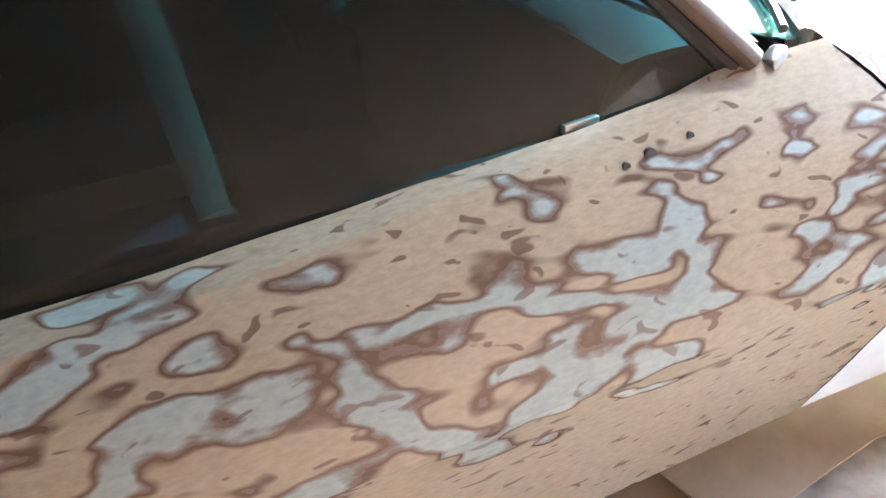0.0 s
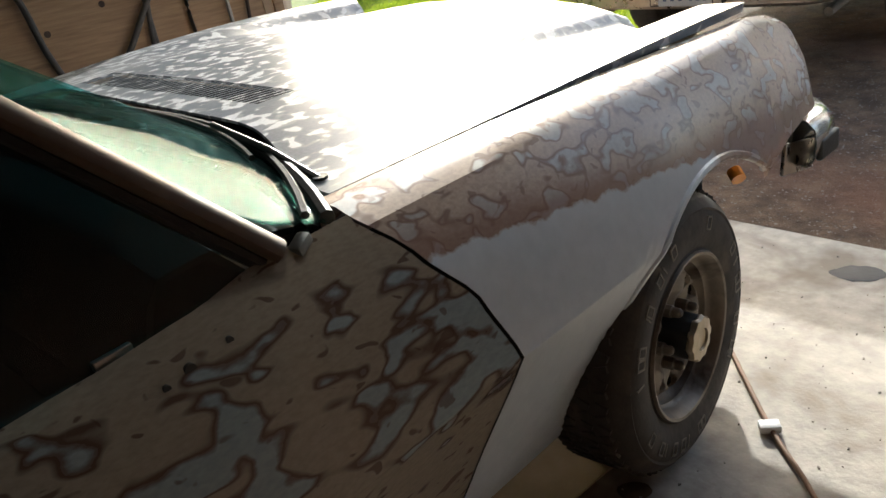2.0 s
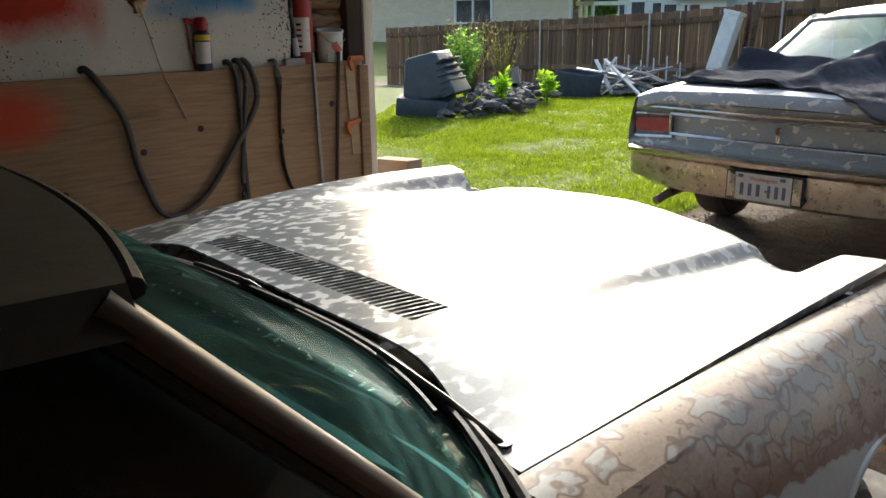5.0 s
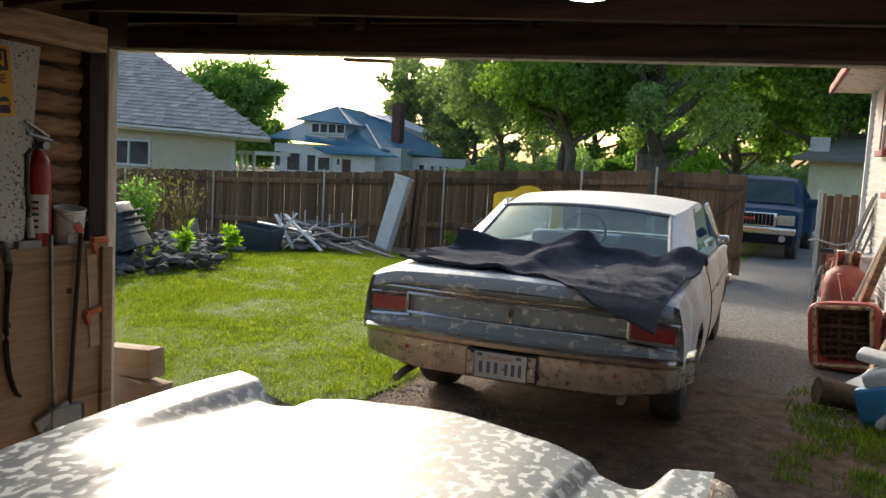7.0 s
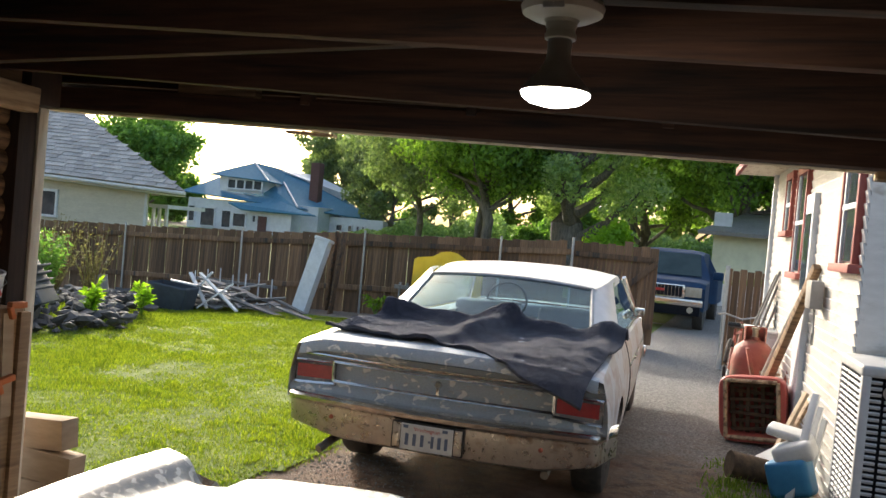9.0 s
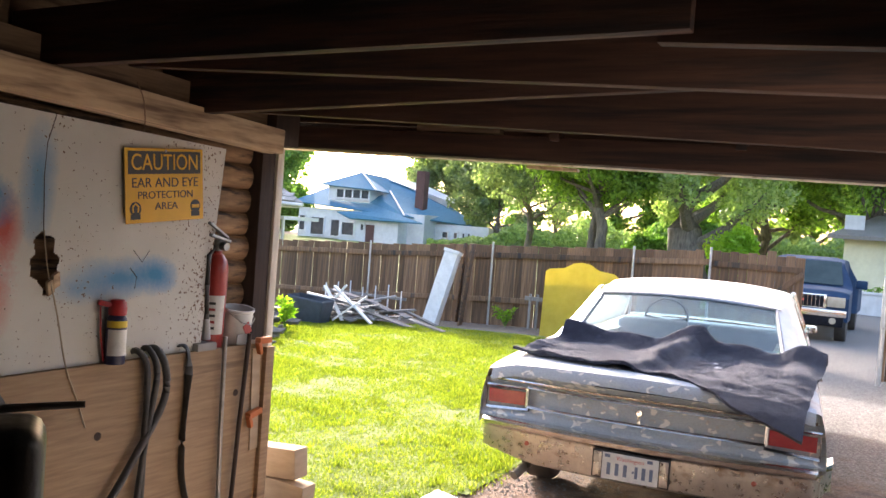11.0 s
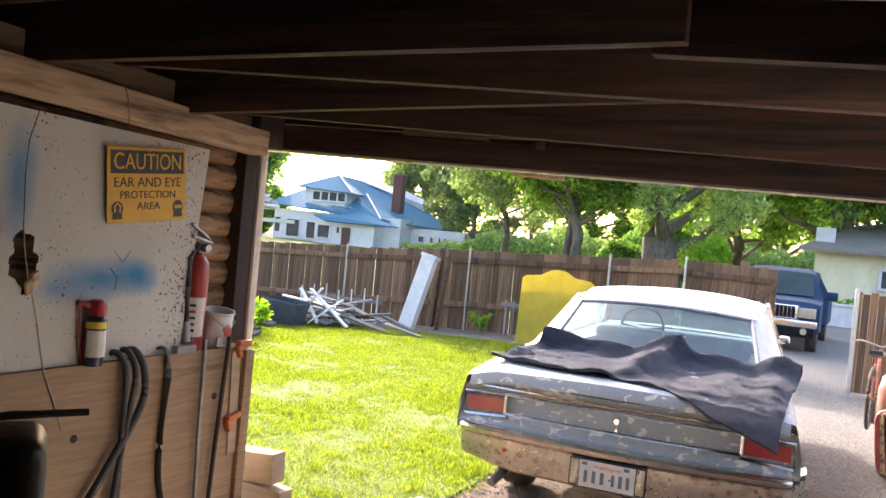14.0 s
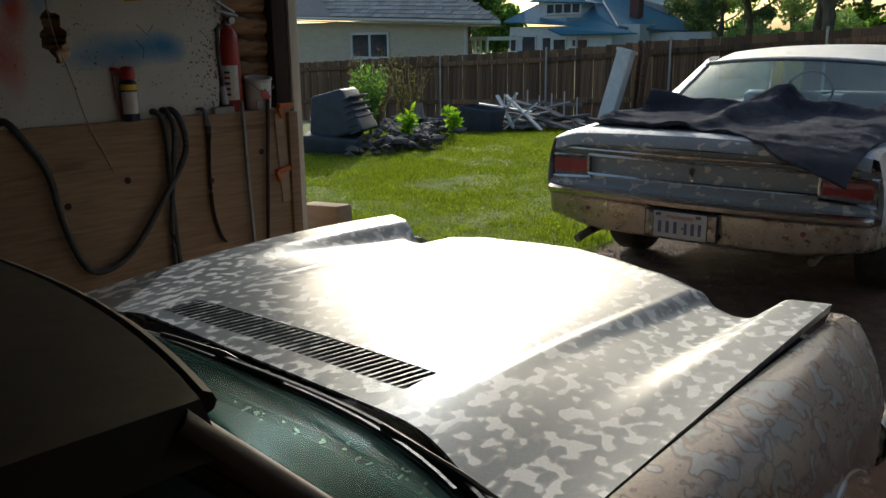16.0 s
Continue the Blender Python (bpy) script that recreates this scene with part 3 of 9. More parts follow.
grit_rng = random.Random(77)
bm = bmesh.new()
for k in range(900):
    s_ = grit_rng.choice((0.0015, 0.002, 0.002, 0.003, 0.004))
    box(bm, (grit_rng.uniform(1.9, 4.2), grit_rng.uniform(-2.2, 1.1), s_ * 0.35), (s_ * 1.5, s_, s_), rot=(grit_rng.uniform(-30, 30), grit_rng.uniform(-30, 30), grit_rng.uniform(0, 180)))
single("grit", bm, M["grit"], "loose crumbs of concrete and sand on the slab", "grit", kind="stuff")

# Unseen closing wall; its dark tone keeps bounced light off the car door.
bm = bmesh.new()
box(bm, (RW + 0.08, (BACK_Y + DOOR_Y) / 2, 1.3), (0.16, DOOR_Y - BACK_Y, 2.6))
single("wall_right", bm, M["roof_dark"], "unseen wooden garage wall, dark brown to limit bounced light", "wall", kind="structure")
bm = bmesh.new()
box(bm, ((LW + RW) / 2, BACK_Y - 0.08, 1.3), (RW - LW, 0.16, 2.6))
single("wall_back", bm, M["old_wood"], "bare brown wooden garage wall", "wall", kind="structure")

# Out-of-view wall, added to hold sky light off the coupe's side.
bm = bmesh.new()
box(bm, (3.93, DOOR_Y + 0.07, 1.06), (0.86, 0.14, 2.12), bev=0.004)
single("wall_front", bm, M["roof_dark"], "unseen dark wall added to keep sky light off the coupe", "wall", kind="structure")

# left wall: sheathing behind rounded log siding
bm = bmesh.new()
box(bm, (-0.19, (BACK_Y + DOOR_Y) / 2, 1.15), (0.04, DOOR_Y - BACK_Y, 2.3))
wall_left = single("wall_left", bm, M["old_wood"], "wooden wall lined with rounded log siding", "wall", kind="structure")
bm = bmesh.new()
cyl(bm, (0, -0.65, 0), (0, 0.65, 0), 0.055, seg=14)
for v in bm.verts:
    v.co.x *= 0.8
log_me = mesh_of("log", bm, M["log_siding"])
for k in range(21):
    piece("log", log_me, wall_left, Matrix.Translation((-0.15 + 0.006 * math.sin(k * 2.1), 0.16, 0.10 + k * 0.098)))

# door jamb: a dark stud, a pale casing and the outer stop
bm = bmesh.new()
box(bm, (-0.105, 0.80, 1.06), (0.09, 0.085, 2.1), bev=0.004)
box(bm, (-0.08, 0.785, 2.17), (0.24, 0.15, 0.14), bev=0.004)
jamb = single("door_jamb", bm, M["dark_wood"], "dark stud with a weathered pale casing", "door frame", kind="structure")
bm = bmesh.new()
box(bm, (-0.10, 0.865, 1.05), (0.10, 0.038, 2.1), bev=0.004)
part("casing", bm, M["jamb"], jamb, "pale weathered wooden casing")
bm = bmesh.new()
box(bm, (-0.115, 0.895, 1.05), (0.10, 0.022, 2.1), bev=0.003)
part("stop", bm, M["jamb"], jamb)

# top plate along the left wall, with a second timber above it
bm = bmesh.new()
me_len = 5.0
box(bm, (0.015, -1.76, 2.211), (0.10, me_len, 0.098), rot=(-2.3, 0, 0), bev=0.008)
single("top_plate", bm, M["plate_wood"], "pale knotty timber on top of the wall", "beam", kind="structure")
bm = bmesh.new()
box(bm, (-0.07, -1.70, 2.305), (0.12, me_len, 0.09), rot=(-2.3, 0, 0), bev=0.005)
single("upper_plate", bm, M["old_wood"], "dark timber lying on the wall plate", "beam", kind="structure")

# header across the opening: lower board, blocks, upper boards
hd = thing("door_header", (0, 0, 0), "dark built-up wooden beam over the opening", "beam")
tagged(hd, kind="structure")
slope = math.degrees(math.atan(0.026))
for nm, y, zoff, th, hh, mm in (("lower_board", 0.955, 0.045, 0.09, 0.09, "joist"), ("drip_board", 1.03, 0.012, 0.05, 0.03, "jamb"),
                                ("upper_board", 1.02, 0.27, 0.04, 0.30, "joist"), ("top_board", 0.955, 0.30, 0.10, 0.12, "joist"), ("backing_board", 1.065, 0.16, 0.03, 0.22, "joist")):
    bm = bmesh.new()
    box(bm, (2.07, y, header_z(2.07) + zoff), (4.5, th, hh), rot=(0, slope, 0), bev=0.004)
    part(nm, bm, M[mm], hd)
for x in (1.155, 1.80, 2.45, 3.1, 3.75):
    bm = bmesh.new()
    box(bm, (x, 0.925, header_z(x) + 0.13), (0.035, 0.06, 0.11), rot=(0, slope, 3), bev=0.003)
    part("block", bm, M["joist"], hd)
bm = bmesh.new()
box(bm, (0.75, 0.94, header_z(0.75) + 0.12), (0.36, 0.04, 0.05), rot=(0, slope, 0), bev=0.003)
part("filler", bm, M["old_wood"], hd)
bm = bmesh.new()
box(bm, (3.35, 1.03, 2.04), (0.60, 0.10, 0.08), rot=(0, slope, 0), bev=0.006)
part("corner_block", bm, M["old_wood"], hd, "reddish brown block at the end of the beam")
bm = bmesh.new()
box(bm, (1.10, 1.06, header_z(1.10) - 0.012), (0.20, 0.04, 0.012), rot=(0, slope, 6), bev=0.003)
part("splinter", bm, M["plate_wood"], hd, "splintered strip of pale wood")


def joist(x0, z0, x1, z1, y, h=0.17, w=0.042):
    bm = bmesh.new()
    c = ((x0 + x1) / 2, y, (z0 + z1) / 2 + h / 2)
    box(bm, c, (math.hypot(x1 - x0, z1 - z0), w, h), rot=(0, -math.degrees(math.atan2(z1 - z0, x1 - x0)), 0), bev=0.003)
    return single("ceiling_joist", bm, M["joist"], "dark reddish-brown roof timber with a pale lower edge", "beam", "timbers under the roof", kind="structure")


joist(-0.15, 2.275, 4.3, 1.98 + 0.01, -0.90)
joist(-0.15, 2.20, 1.865, 2.226, -0.30)
joist(1.80, 2.212, 4.3, 2.06, -0.262)
joist(-0.15, 2.275, 4.3, 2.045, 0.02)
joist(-0.15, 2.15, 2.3, 2.245, 0.30)
joist(-0.15, 2.215, 4.3, 2.01, 0.60)
for y in (-1.5, -2.1, -2.7, -3.3, -3.9):
    joist(-0.15, 2.28, 4.3, 2.06, y)
bm = bmesh.new()
box(bm, (1.86, 0.16, 2.255), (0.05, 0.26, 0.07), bev=0.003)
single("ceiling_block", bm, M["joist"], "short dark block between roof timbers", "beam", kind="structure")

# closing boards between the wall plate and the roof
bm = bmesh.new()
box(bm, (-0.20, (BACK_Y + 1.0) / 2, 2.38), (0.06, 1.0 - BACK_Y, 0.40))
single("wall_left_upper", bm, M["old_wood"], "dark boards between wall and roof", "wall", kind="structure")

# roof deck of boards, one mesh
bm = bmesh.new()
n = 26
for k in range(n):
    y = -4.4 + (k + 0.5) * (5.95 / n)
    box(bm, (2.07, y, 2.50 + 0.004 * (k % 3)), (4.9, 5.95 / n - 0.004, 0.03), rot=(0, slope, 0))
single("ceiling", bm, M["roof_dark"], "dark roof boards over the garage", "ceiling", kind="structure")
bm = bmesh.new()
box(bm, (2.07, -1.5, 2.57), (5.0, 6.2, 0.04), rot=(0, slope, 0))
single("roof", bm, M["shingle"], "shingled garage roof", "roof", kind="structure")

# ---- ground ----
def grid_ground(name, material, x0, x1, y0, y1, nx, ny, lift, label, inside=None):
    bm = bmesh.new()
    vs = [[bm.verts.new((lerp(x0, x1, i / nx), lerp(y0, y1, j / ny), ground_z(lerp(x0, x1, i / nx), lerp(y0, y1, j / ny)) + lift(lerp(x0, x1, i / nx), lerp(y0, y1, j / ny)))) for j in range(ny + 1)] for i in range(nx + 1)]
    for i in range(nx):
        for j in range(ny):
            q = (vs[i][j], vs[i + 1][j], vs[i + 1][j + 1], vs[i][j + 1])
            c = sum((v.co for v in q), Vector()) / 4
            if inside is None or inside(c.x, c.y):
                bm.faces.new(q)
    for v in [v for v in bm.verts if not v.link_faces]:
        bm.verts.remove(v)
    return single(name, bm, material, label, name, kind="structure")


def lawn_edge(y):
    """Where the lawn gives way to the drive."""
    return 0.05 - 0.075 * (y - 2.0) + 0.10 * math.sin(y * 2.3) - 0.5 * smoothstep(4, 1.2, y) * 0.4


bm = bmesh.new()
ring = [(-1500, -1500), (1500, -1500), (1500, 1500), (-1500, 1500)]
xs = [-1500, -60, -14, -9, -6, -3, -1, 0, 1, 2, 3, 4.5, 8, 60, 1500]
ys = [-1500, -60, -4.4, 1.19, 1.7, 2.2, 2.7, 3.2, 5, 6, 7.5, 9, 10.5, 12, 14, 18, 22, 26, 30, 60, 1500]
g = [[bm.verts.new((x, y, ground_z(x, y) - 0.025 - (0.02 if y < 1.3 else 0))) for y in ys] for x in xs]
for i in range(len(xs) - 1):
    for j in range(len(ys) - 1):
        bm.faces.new((g[i][j], g[i + 1][j], g[i + 1][j + 1], g[i][j + 1]))
single("ground", bm, M["dirt"], "packed brown earth around the garage", "ground", kind="structure")
grid_ground("lawn", M["soil_grass"], -16, 0.6, 1.25, 11.6, 166, 100, lambda x, y: 0.012 * noise.noise((x * 1.3, y * 1.3, 0)), "bright green mown lawn",
            lambda x, y: x < lawn_edge(y) and y < 11.2)
grid_ground("driveway", M["drive"], -0.6, 3.4, 1.21, 60, 20, 240, lambda x, y: -0.012 + 0.006 * noise.noise((x * 2, y * 2, 5)), "old grey asphalt drive under drifted brown earth",
            lambda x, y: x > lawn_edge(y) - 0.12 - 0.03 * max(0, y - 12) and x < 3.3 + 0.05 * max(0, y - 12))
grid_ground("back_lawn", M["soil_grass"], -60, 1.0, 13.2, 60, 20, 20, lambda x, y: -0.01, "grass beyond the fence", lambda x, y: x < 0.2 - 0.02 * y)

# grass blades, gravel
rng = np.random.default_rng(5)


def blades(n, x0, x1, y0, y1, h0, h1, keep, w=0.006):
    V, F = [], []
    k = 0
    while k < n:
        x, y = rng.uniform(x0, x1), y0 + (y1 - y0) * rng.random() ** 1.3
        if not keep(x, y):
            continue
        clump = 0.55 + 0.8 * abs(noise.noise((x * 0.9, y * 0.9, 3))) + 0.9 * max(0.0, noise.noise((x * 4.5, y * 4.5, 6)))
        h = rng.uniform(h0, h1) * clump
        a = rng.uniform(0, 6.283)
        lean = rng.uniform(0.1, 0.6) * h
        z = ground_z(x, y) - 0.005
        ww = w * (1 + 0.12 * max(0, y - 2))
        dx, dy = math.cos(a) * ww, math.sin(a) * ww
        b = rng.uniform(0, 6.283)
        i = len(V)
        V += [(x - dx, y - dy, z), (x + dx, y + dy, z), (x + math.cos(b) * lean, y + math.sin(b) * lean, z + h)]
        F.append((i, i + 1, i + 2))
        k += 1
    return V, F


V, F = blades(230000, -11, 0.5, 1.25, 11.0, 0.016, 0.044, lambda x, y: x < lawn_edge(y) + rng.normal(0, 0.05) and x > -0.9 * y - 1.5, 0.0045)
tagged(new("grass", cloud("grass", V, F, M["blade"])), "short bright green lawn grass", "grass", kind="stuff")
V, F = blades(26000, -10, 0.4, 1.3, 10.6, 0.026, 0.050, lambda x, y: x < lawn_edge(y) and x > -0.9 * y - 1.5 and noise.noise((x * 6.5, y * 6.5, 12)) + rng.normal(0, 0.25) > 0.18, 0.008)
tagged(new("clover", cloud("clover", V, F, M["blade"])), "broad-leaved green clumps standing in the lawn", "weeds", kind="stuff")
V, F = blades(30000, -10, 0.4, 1.3, 10.6, 0.018, 0.040, lambda x, y: x < lawn_edge(y) and x > -0.9 * y - 1.5 and noise.noise((x * 4.2, y * 4.2, 31)) + rng.normal(0, 0.3) > 0.12, 0.006)
tagged(new("dark_grass", cloud("dark_grass", V, F, M["blade_dark"])), "darker tufts in the mown lawn", "grass", kind="stuff")
V, F = blades(2400, 2.45, 3.25, 3.0, 5.3, 0.025, 0.085, lambda x, y: noise.noise((x * 3, y * 3, 9)) > 0.10 - 0.5 * rng.random() and x > 2.5 + 0.25 * rng.random())
tagged(new("weeds", cloud("weeds", V, F, M["blade_dark"])), "tufts of grass beside the drive", "grass", kind="stuff")

V, F = [], []
for k in range(5200):
    y = rng.uniform(1.3, 6.5)
    x = lawn_edge(y) + abs(rng.normal(0, 0.55)) - 0.03
    if x > 2.6:
        continue
    s = rng.uniform(0.006, 0.018)
    z = ground_z(x, y) - 0.024 + s * 0.4
    i = len(V)
    pts = [(1, 0, 0), (-0.5, 0.9, 0), (-0.5, -0.9, 0), (0, 0, 0.8), (0, 0, -0.8)]
    a = rng.uniform(0, 6.28)
    ca, sa = math.cos(a), math.sin(a)
    V += [(x + s * (px * ca - py * sa), y + s * (px * sa + py * ca), z + s * pz) for px, py, pz in pts]
    F += [(i, i + 1, i + 3), (i + 1, i + 2, i + 3), (i + 2, i, i + 3), (i + 1, i, i + 4), (i + 2, i + 1, i + 4), (i, i + 2, i + 4)]
tagged(new("gravel", cloud("gravel", V, F, M["gravel"])), "loose grey gravel along the lawn's edge", "gravel", kind="stuff")


# ---- fence ----
def fence_top(x):
    return curve_at([(-16, 1.05), (-9.9, 1.27), (-6.95, 1.39), (-4.2, 1.56), (-1.5, 1.69), (-0.2, 1.77), (1.2, 1.77)], x)


FY = 12.5
fence = thing("fence", (0, 0, 0), "tall weathered brown wooden board fence on steel posts", "fence")
bm = bmesh.new()
box(bm, (0, 0, 0.5), (0.14, 0.02, 1.0), bev=0.004, seg=1)
board_me = mesh_of("board", bm, M["fence"], smooth=False)
x = -15.8
k = 0
while x < -0.25:
    top = fence_top(x) - 0.03 * ((k * 7) % 3) / 3
    base = ground_z(x, FY) - 0.05
    piece("board", board_me, fence, Matrix.Translation((x, FY + 0.012 * ((k * 5) % 3), base)) @ Matrix.Diagonal((1.035, 1, top - base, 1)))
    x += 0.1415 + (0.008 if k % 7 == 3 else 0.0)
    k += 1
for z0 in (0.20, 1.05):
    for xa, xb in zip([-15.8, -9.9, -6.95, -4.2, -1.5], [-9.9, -6.95, -4.2, -1.5, -0.2]):
        bm = bmesh.new()
        za, zb = fence_top(xa) - z0, fence_top(xb) - z0
        box(bm, ((xa + xb) / 2, FY - 0.04, (za + zb) / 2), (xb - xa, 0.04, 0.10), rot=(0, -math.degrees(math.atan2(zb - za, xb - xa)), 0), bev=0.004)
        part("rail", bm, M["fence"], fence, "weathered wooden rail")
for xx in (-12.6, -9.9, -6.95, -4.2, -1.5, -0.2):
    bm = bmesh.new()
    cyl(bm, (xx, FY - 0.09, ground_z(xx, FY) - 0.1), (xx, FY - 0.09, fence_top(xx) + 0.05), 0.021, seg=10)
    part("post", bm, M["galv"], fence, "galvanised steel pipe post")

gate = thing("gate", (0, 0, 0), "open brown board gate with a diagonal brace", "gate")
for k in range(10):
    xx = -0.12 + k * 0.146
    top = fence_top(xx) + (0.06 if k == 6 else 0.0) - 0.02 * (k % 2)
    piece("board", board_me, gate, Matrix.Translation((xx, FY - 0.02 - 0.02 * k, 0.14)) @ Matrix.Diagonal((1, 1, top - 0.14, 1)))
for z in (0.45, 1.55):
    bm = bmesh.new()
    box(bm, (0.55, FY - 0.16, z), (1.4, 0.035, 0.09), rot=(0, 0, -8), bev=0.004)
    part("rail", bm, M["fence"], gate)
bm = bmesh.new()
box(bm, (0.70, FY - 0.20, 1.0), (1.5, 0.03, 0.09), rot=(0, -42, -8), bev=0.004)
part("brace", bm, M["fence"], gate)

gate2 = thing("gate", (0, 0, 0), "brown board gate leaf beside the white building", "gate")
for k in range(7):
    piece("board", board_me, gate2, Matrix.Translation((2.42 + k * 0.10, 11.0 + 0.02 * k, 0.14)) @ Matrix.Diagonal((0.68, 1, 1.42 - 0.03 * (k % 2), 1)))
bm = bmesh.new()
cyl(bm, (2.40, 10.9, 0), (2.40, 10.9, 1.6), 0.035, seg=10)
part("post", bm, M["galv"], gate2, "leaning steel gate post")


# ---- trees and far houses ----
def tree(at, height, crown_r, trunk_r, leaf, n_leaves, leaf_size, label, seed, low=0.32, limbs=9, squash=1.0, cone=False, fat=1.0):
    r = np.random.default_rng(seed)
    t = thing("tree", at, label, "tree", "trees")
    bm = bmesh.new()
    top = height * (0.95 if cone else 0.62)
    trunk = [(r.normal(0, 0.06) * k, r.normal(0, 0.06) * k, top * k / 6) for k in range(7)]
    tube(bm, trunk, [trunk_r * (1.35 if k == 0 else 1 - 0.13 * k) for k in range(7)], seg=12)
    ends = []
    for k in range(limbs):
        f = lerp(low, 0.95, (k + 0.5) / limbs)
        a = k * 2.4 + r.uniform(-0.4, 0.4)
        if cone:
            reach = crown_r * (1.05 - f)
            rise = -0.1 * reach
        else:
            reach = crown_r * r.uniform(0.5, 0.9) * math.sin(math.pi * min(0.93, 0.25 + 0.65 * f))
            rise = height * r.uniform(0.10, 0.26)
        z0 = f * top * (1.0 if cone else 0.85)
        base = Vector((trunk[3][0] * f, trunk[3][1] * f, z0))
        end = base + Vector((math.cos(a) * reach, math.sin(a) * reach, rise))
        mid = base.lerp(end, 0.5) + Vector((0, 0, -0.08 * reach if not cone else 0))
        tube(bm, [base, mid, end], [trunk_r * 0.42 * (1 - 0.5 * f), trunk_r * 0.26 * (1 - 0.5 * f), 0.03], seg=7)
        ends += [base.lerp(end, q) for q in ((0.5, 0.75, 1.0) if cone else (0.7, 1.0))]
    part("trunk", bm, M["bark"], t)
    centre = Vector((0, 0, height * (0.5 if cone else 0.66)))
    blobs = [(e, crown_r * r.uniform(0.16, 0.30) * (0.55 if cone else 1)) for e in ends]
    for k in range(int(limbs * 4.2)):
        if cone:
            f = r.uniform(low, 1.0)
            a = r.uniform(0, 6.283)
            rr = crown_r * (1.03 - f) * r.uniform(0.3, 1)
            blobs.append((Vector((math.cos(a) * rr, math.sin(a) * rr, height * f)), crown_r * 0.16))
        else:
            d = Vector((r.normal(), r.normal(), r.normal() * 0.8)).normalized()
            q = r.uniform(0.35, 1.0)
            blobs.append((centre + Vector((d.x * crown_r * q, d.y * crown_r * q, d.z * height * 0.33 * q * squash)), crown_r * fat * r.uniform(0.18, 0.34)))
    per = n_leaves // len(blobs)
    V, F = [], []
    for c, br in blobs:
        p = r.normal(0, 1, (per, 3))
        p /= np.linalg.norm(p, axis=1)[:, None]
        p *= (br * r.random(per) ** 0.45)[:, None]
        p[:, 2] *= 0.7
        p += np.array(c)
        u = r.normal(0, 1, (per, 3))
        u /= np.linalg.norm(u, axis=1)[:, None]
        w = np.cross(u, r.normal(0, 1, (per, 3)))
        w /= np.linalg.norm(w, axis=1)[:, None]
        s = leaf_size * r.uniform(0.6, 1.2, per)[:, None]
        i = len(V)
        q = np.stack([p - u * s, p + w * s * 0.55, p + u * s, p - w * s * 0.55], 1).reshape(-1, 3)
        V += q.tolist()
        F += [(i + 4 * j, i + 4 * j + 1, i + 4 * j + 2, i + 4 * j + 3) for j in range(per)]
    ob = new("crown", cloud("crown", V, F, M[leaf]))
    ob.parent = t
    return t


def from_eye(px, pz, y_ref, y):
    """Scales a place given on the plane y_ref to the plane y, seen from the garage."""
    k = (y + 1.69) / (y_ref + 1.69)
    return 2.82 + (px - 2.82) * k, y, 1.69 + (pz - 1.69) * k


def along(r, y):
    """A place in the direction r from where one stands in the garage, at distance y."""
    return (2.81 + r * (y + 1.68), y, 0)


tree(along(-0.868, 62), 11.0, 4.6, 0.45, "leaf_dark", 30000, 0.24, "full round dark-green tree behind the cream house", 11, low=0.2, limbs=14, fat=1.35)
tree(along(-0.575, 88), 15.5, 3.0, 0.35, "leaf_dark", 9000, 0.26, "narrow dark conifer rising behind the house", 12, low=0.15, limbs=18, cone=True)
tree(along(-0.53, 72), 13.5, 5.2, 0.35, "leaf_grey", 15000, 0.24, "airy grey-green tree beside the blue-roofed house", 13, low=0.12, limbs=11)
tree(along(-0.455, 60), 11.5, 4.6, 0.3, "leaf_grey", 15000, 0.22, "airy grey-green tree beyond the fence", 14, low=0.08, limbs=11)
tree(along(-0.42, 36), 9.5, 3.6, 0.24, "leaf_grey", 15000, 0.12, "airy tree with grey-green leaves and gaps", 16, low=0.46, limbs=11)
tree(along(-0.325, 30), 11.0, 4.3, 0.30, "leaf_maple", 42000, 0.11, "broad maple with a forked trunk and sunlit leaves", 15, low=0.42, limbs=12)
tree(along(-0.335, 30.4), 10.0, 3.4, 0.24, "leaf_maple", 20000, 0.11, "slim maple leaning beside its twin trunk", 25, low=0.46, limbs=9)
tree(along(-0.214, 31), 12.0, 4.4, 0.86, "leaf_olive", 40000, 0.11, "old tree with a very thick grey furrowed trunk", 17, low=0.22, limbs=12)
tree(along(-0.13, 40), 12.0, 4.8, 0.34, "leaf_maple", 34000, 0.14, "leafy green street tree behind the gate", 18, low=0.22, limbs=12)
tree(along(-0.02, 34), 10.5, 4.8, 0.40, "leaf_maple", 40000, 0.115, "spreading maple with a bare dark trunk", 19, low=0.36, limbs=13)
tree(along(0.09, 40), 12.0, 5.2, 0.4, "leaf_dark", 26000, 0.16, "dark-green street tree beyond the white building", 20, low=0.2, limbs=12)
for k, (r_, y_) in enumerate(((-0.47, 92), (-0.37, 80), (-0.29, 72), (-0.21, 70), (-0.14, 66), (-0.07, 70), (0.01, 66), (0.10, 72), (0.2, 70))):
    tree(along(r_, y_), 14.5 + 1.5 * math.sin(k * 2.1), 6.2, 0.45, ("leaf_dark", "leaf_olive", "leaf_maple")[k % 3], 8500, 0.30, "tall far green tree closing the view", 60 + k, low=0.06, limbs=11)


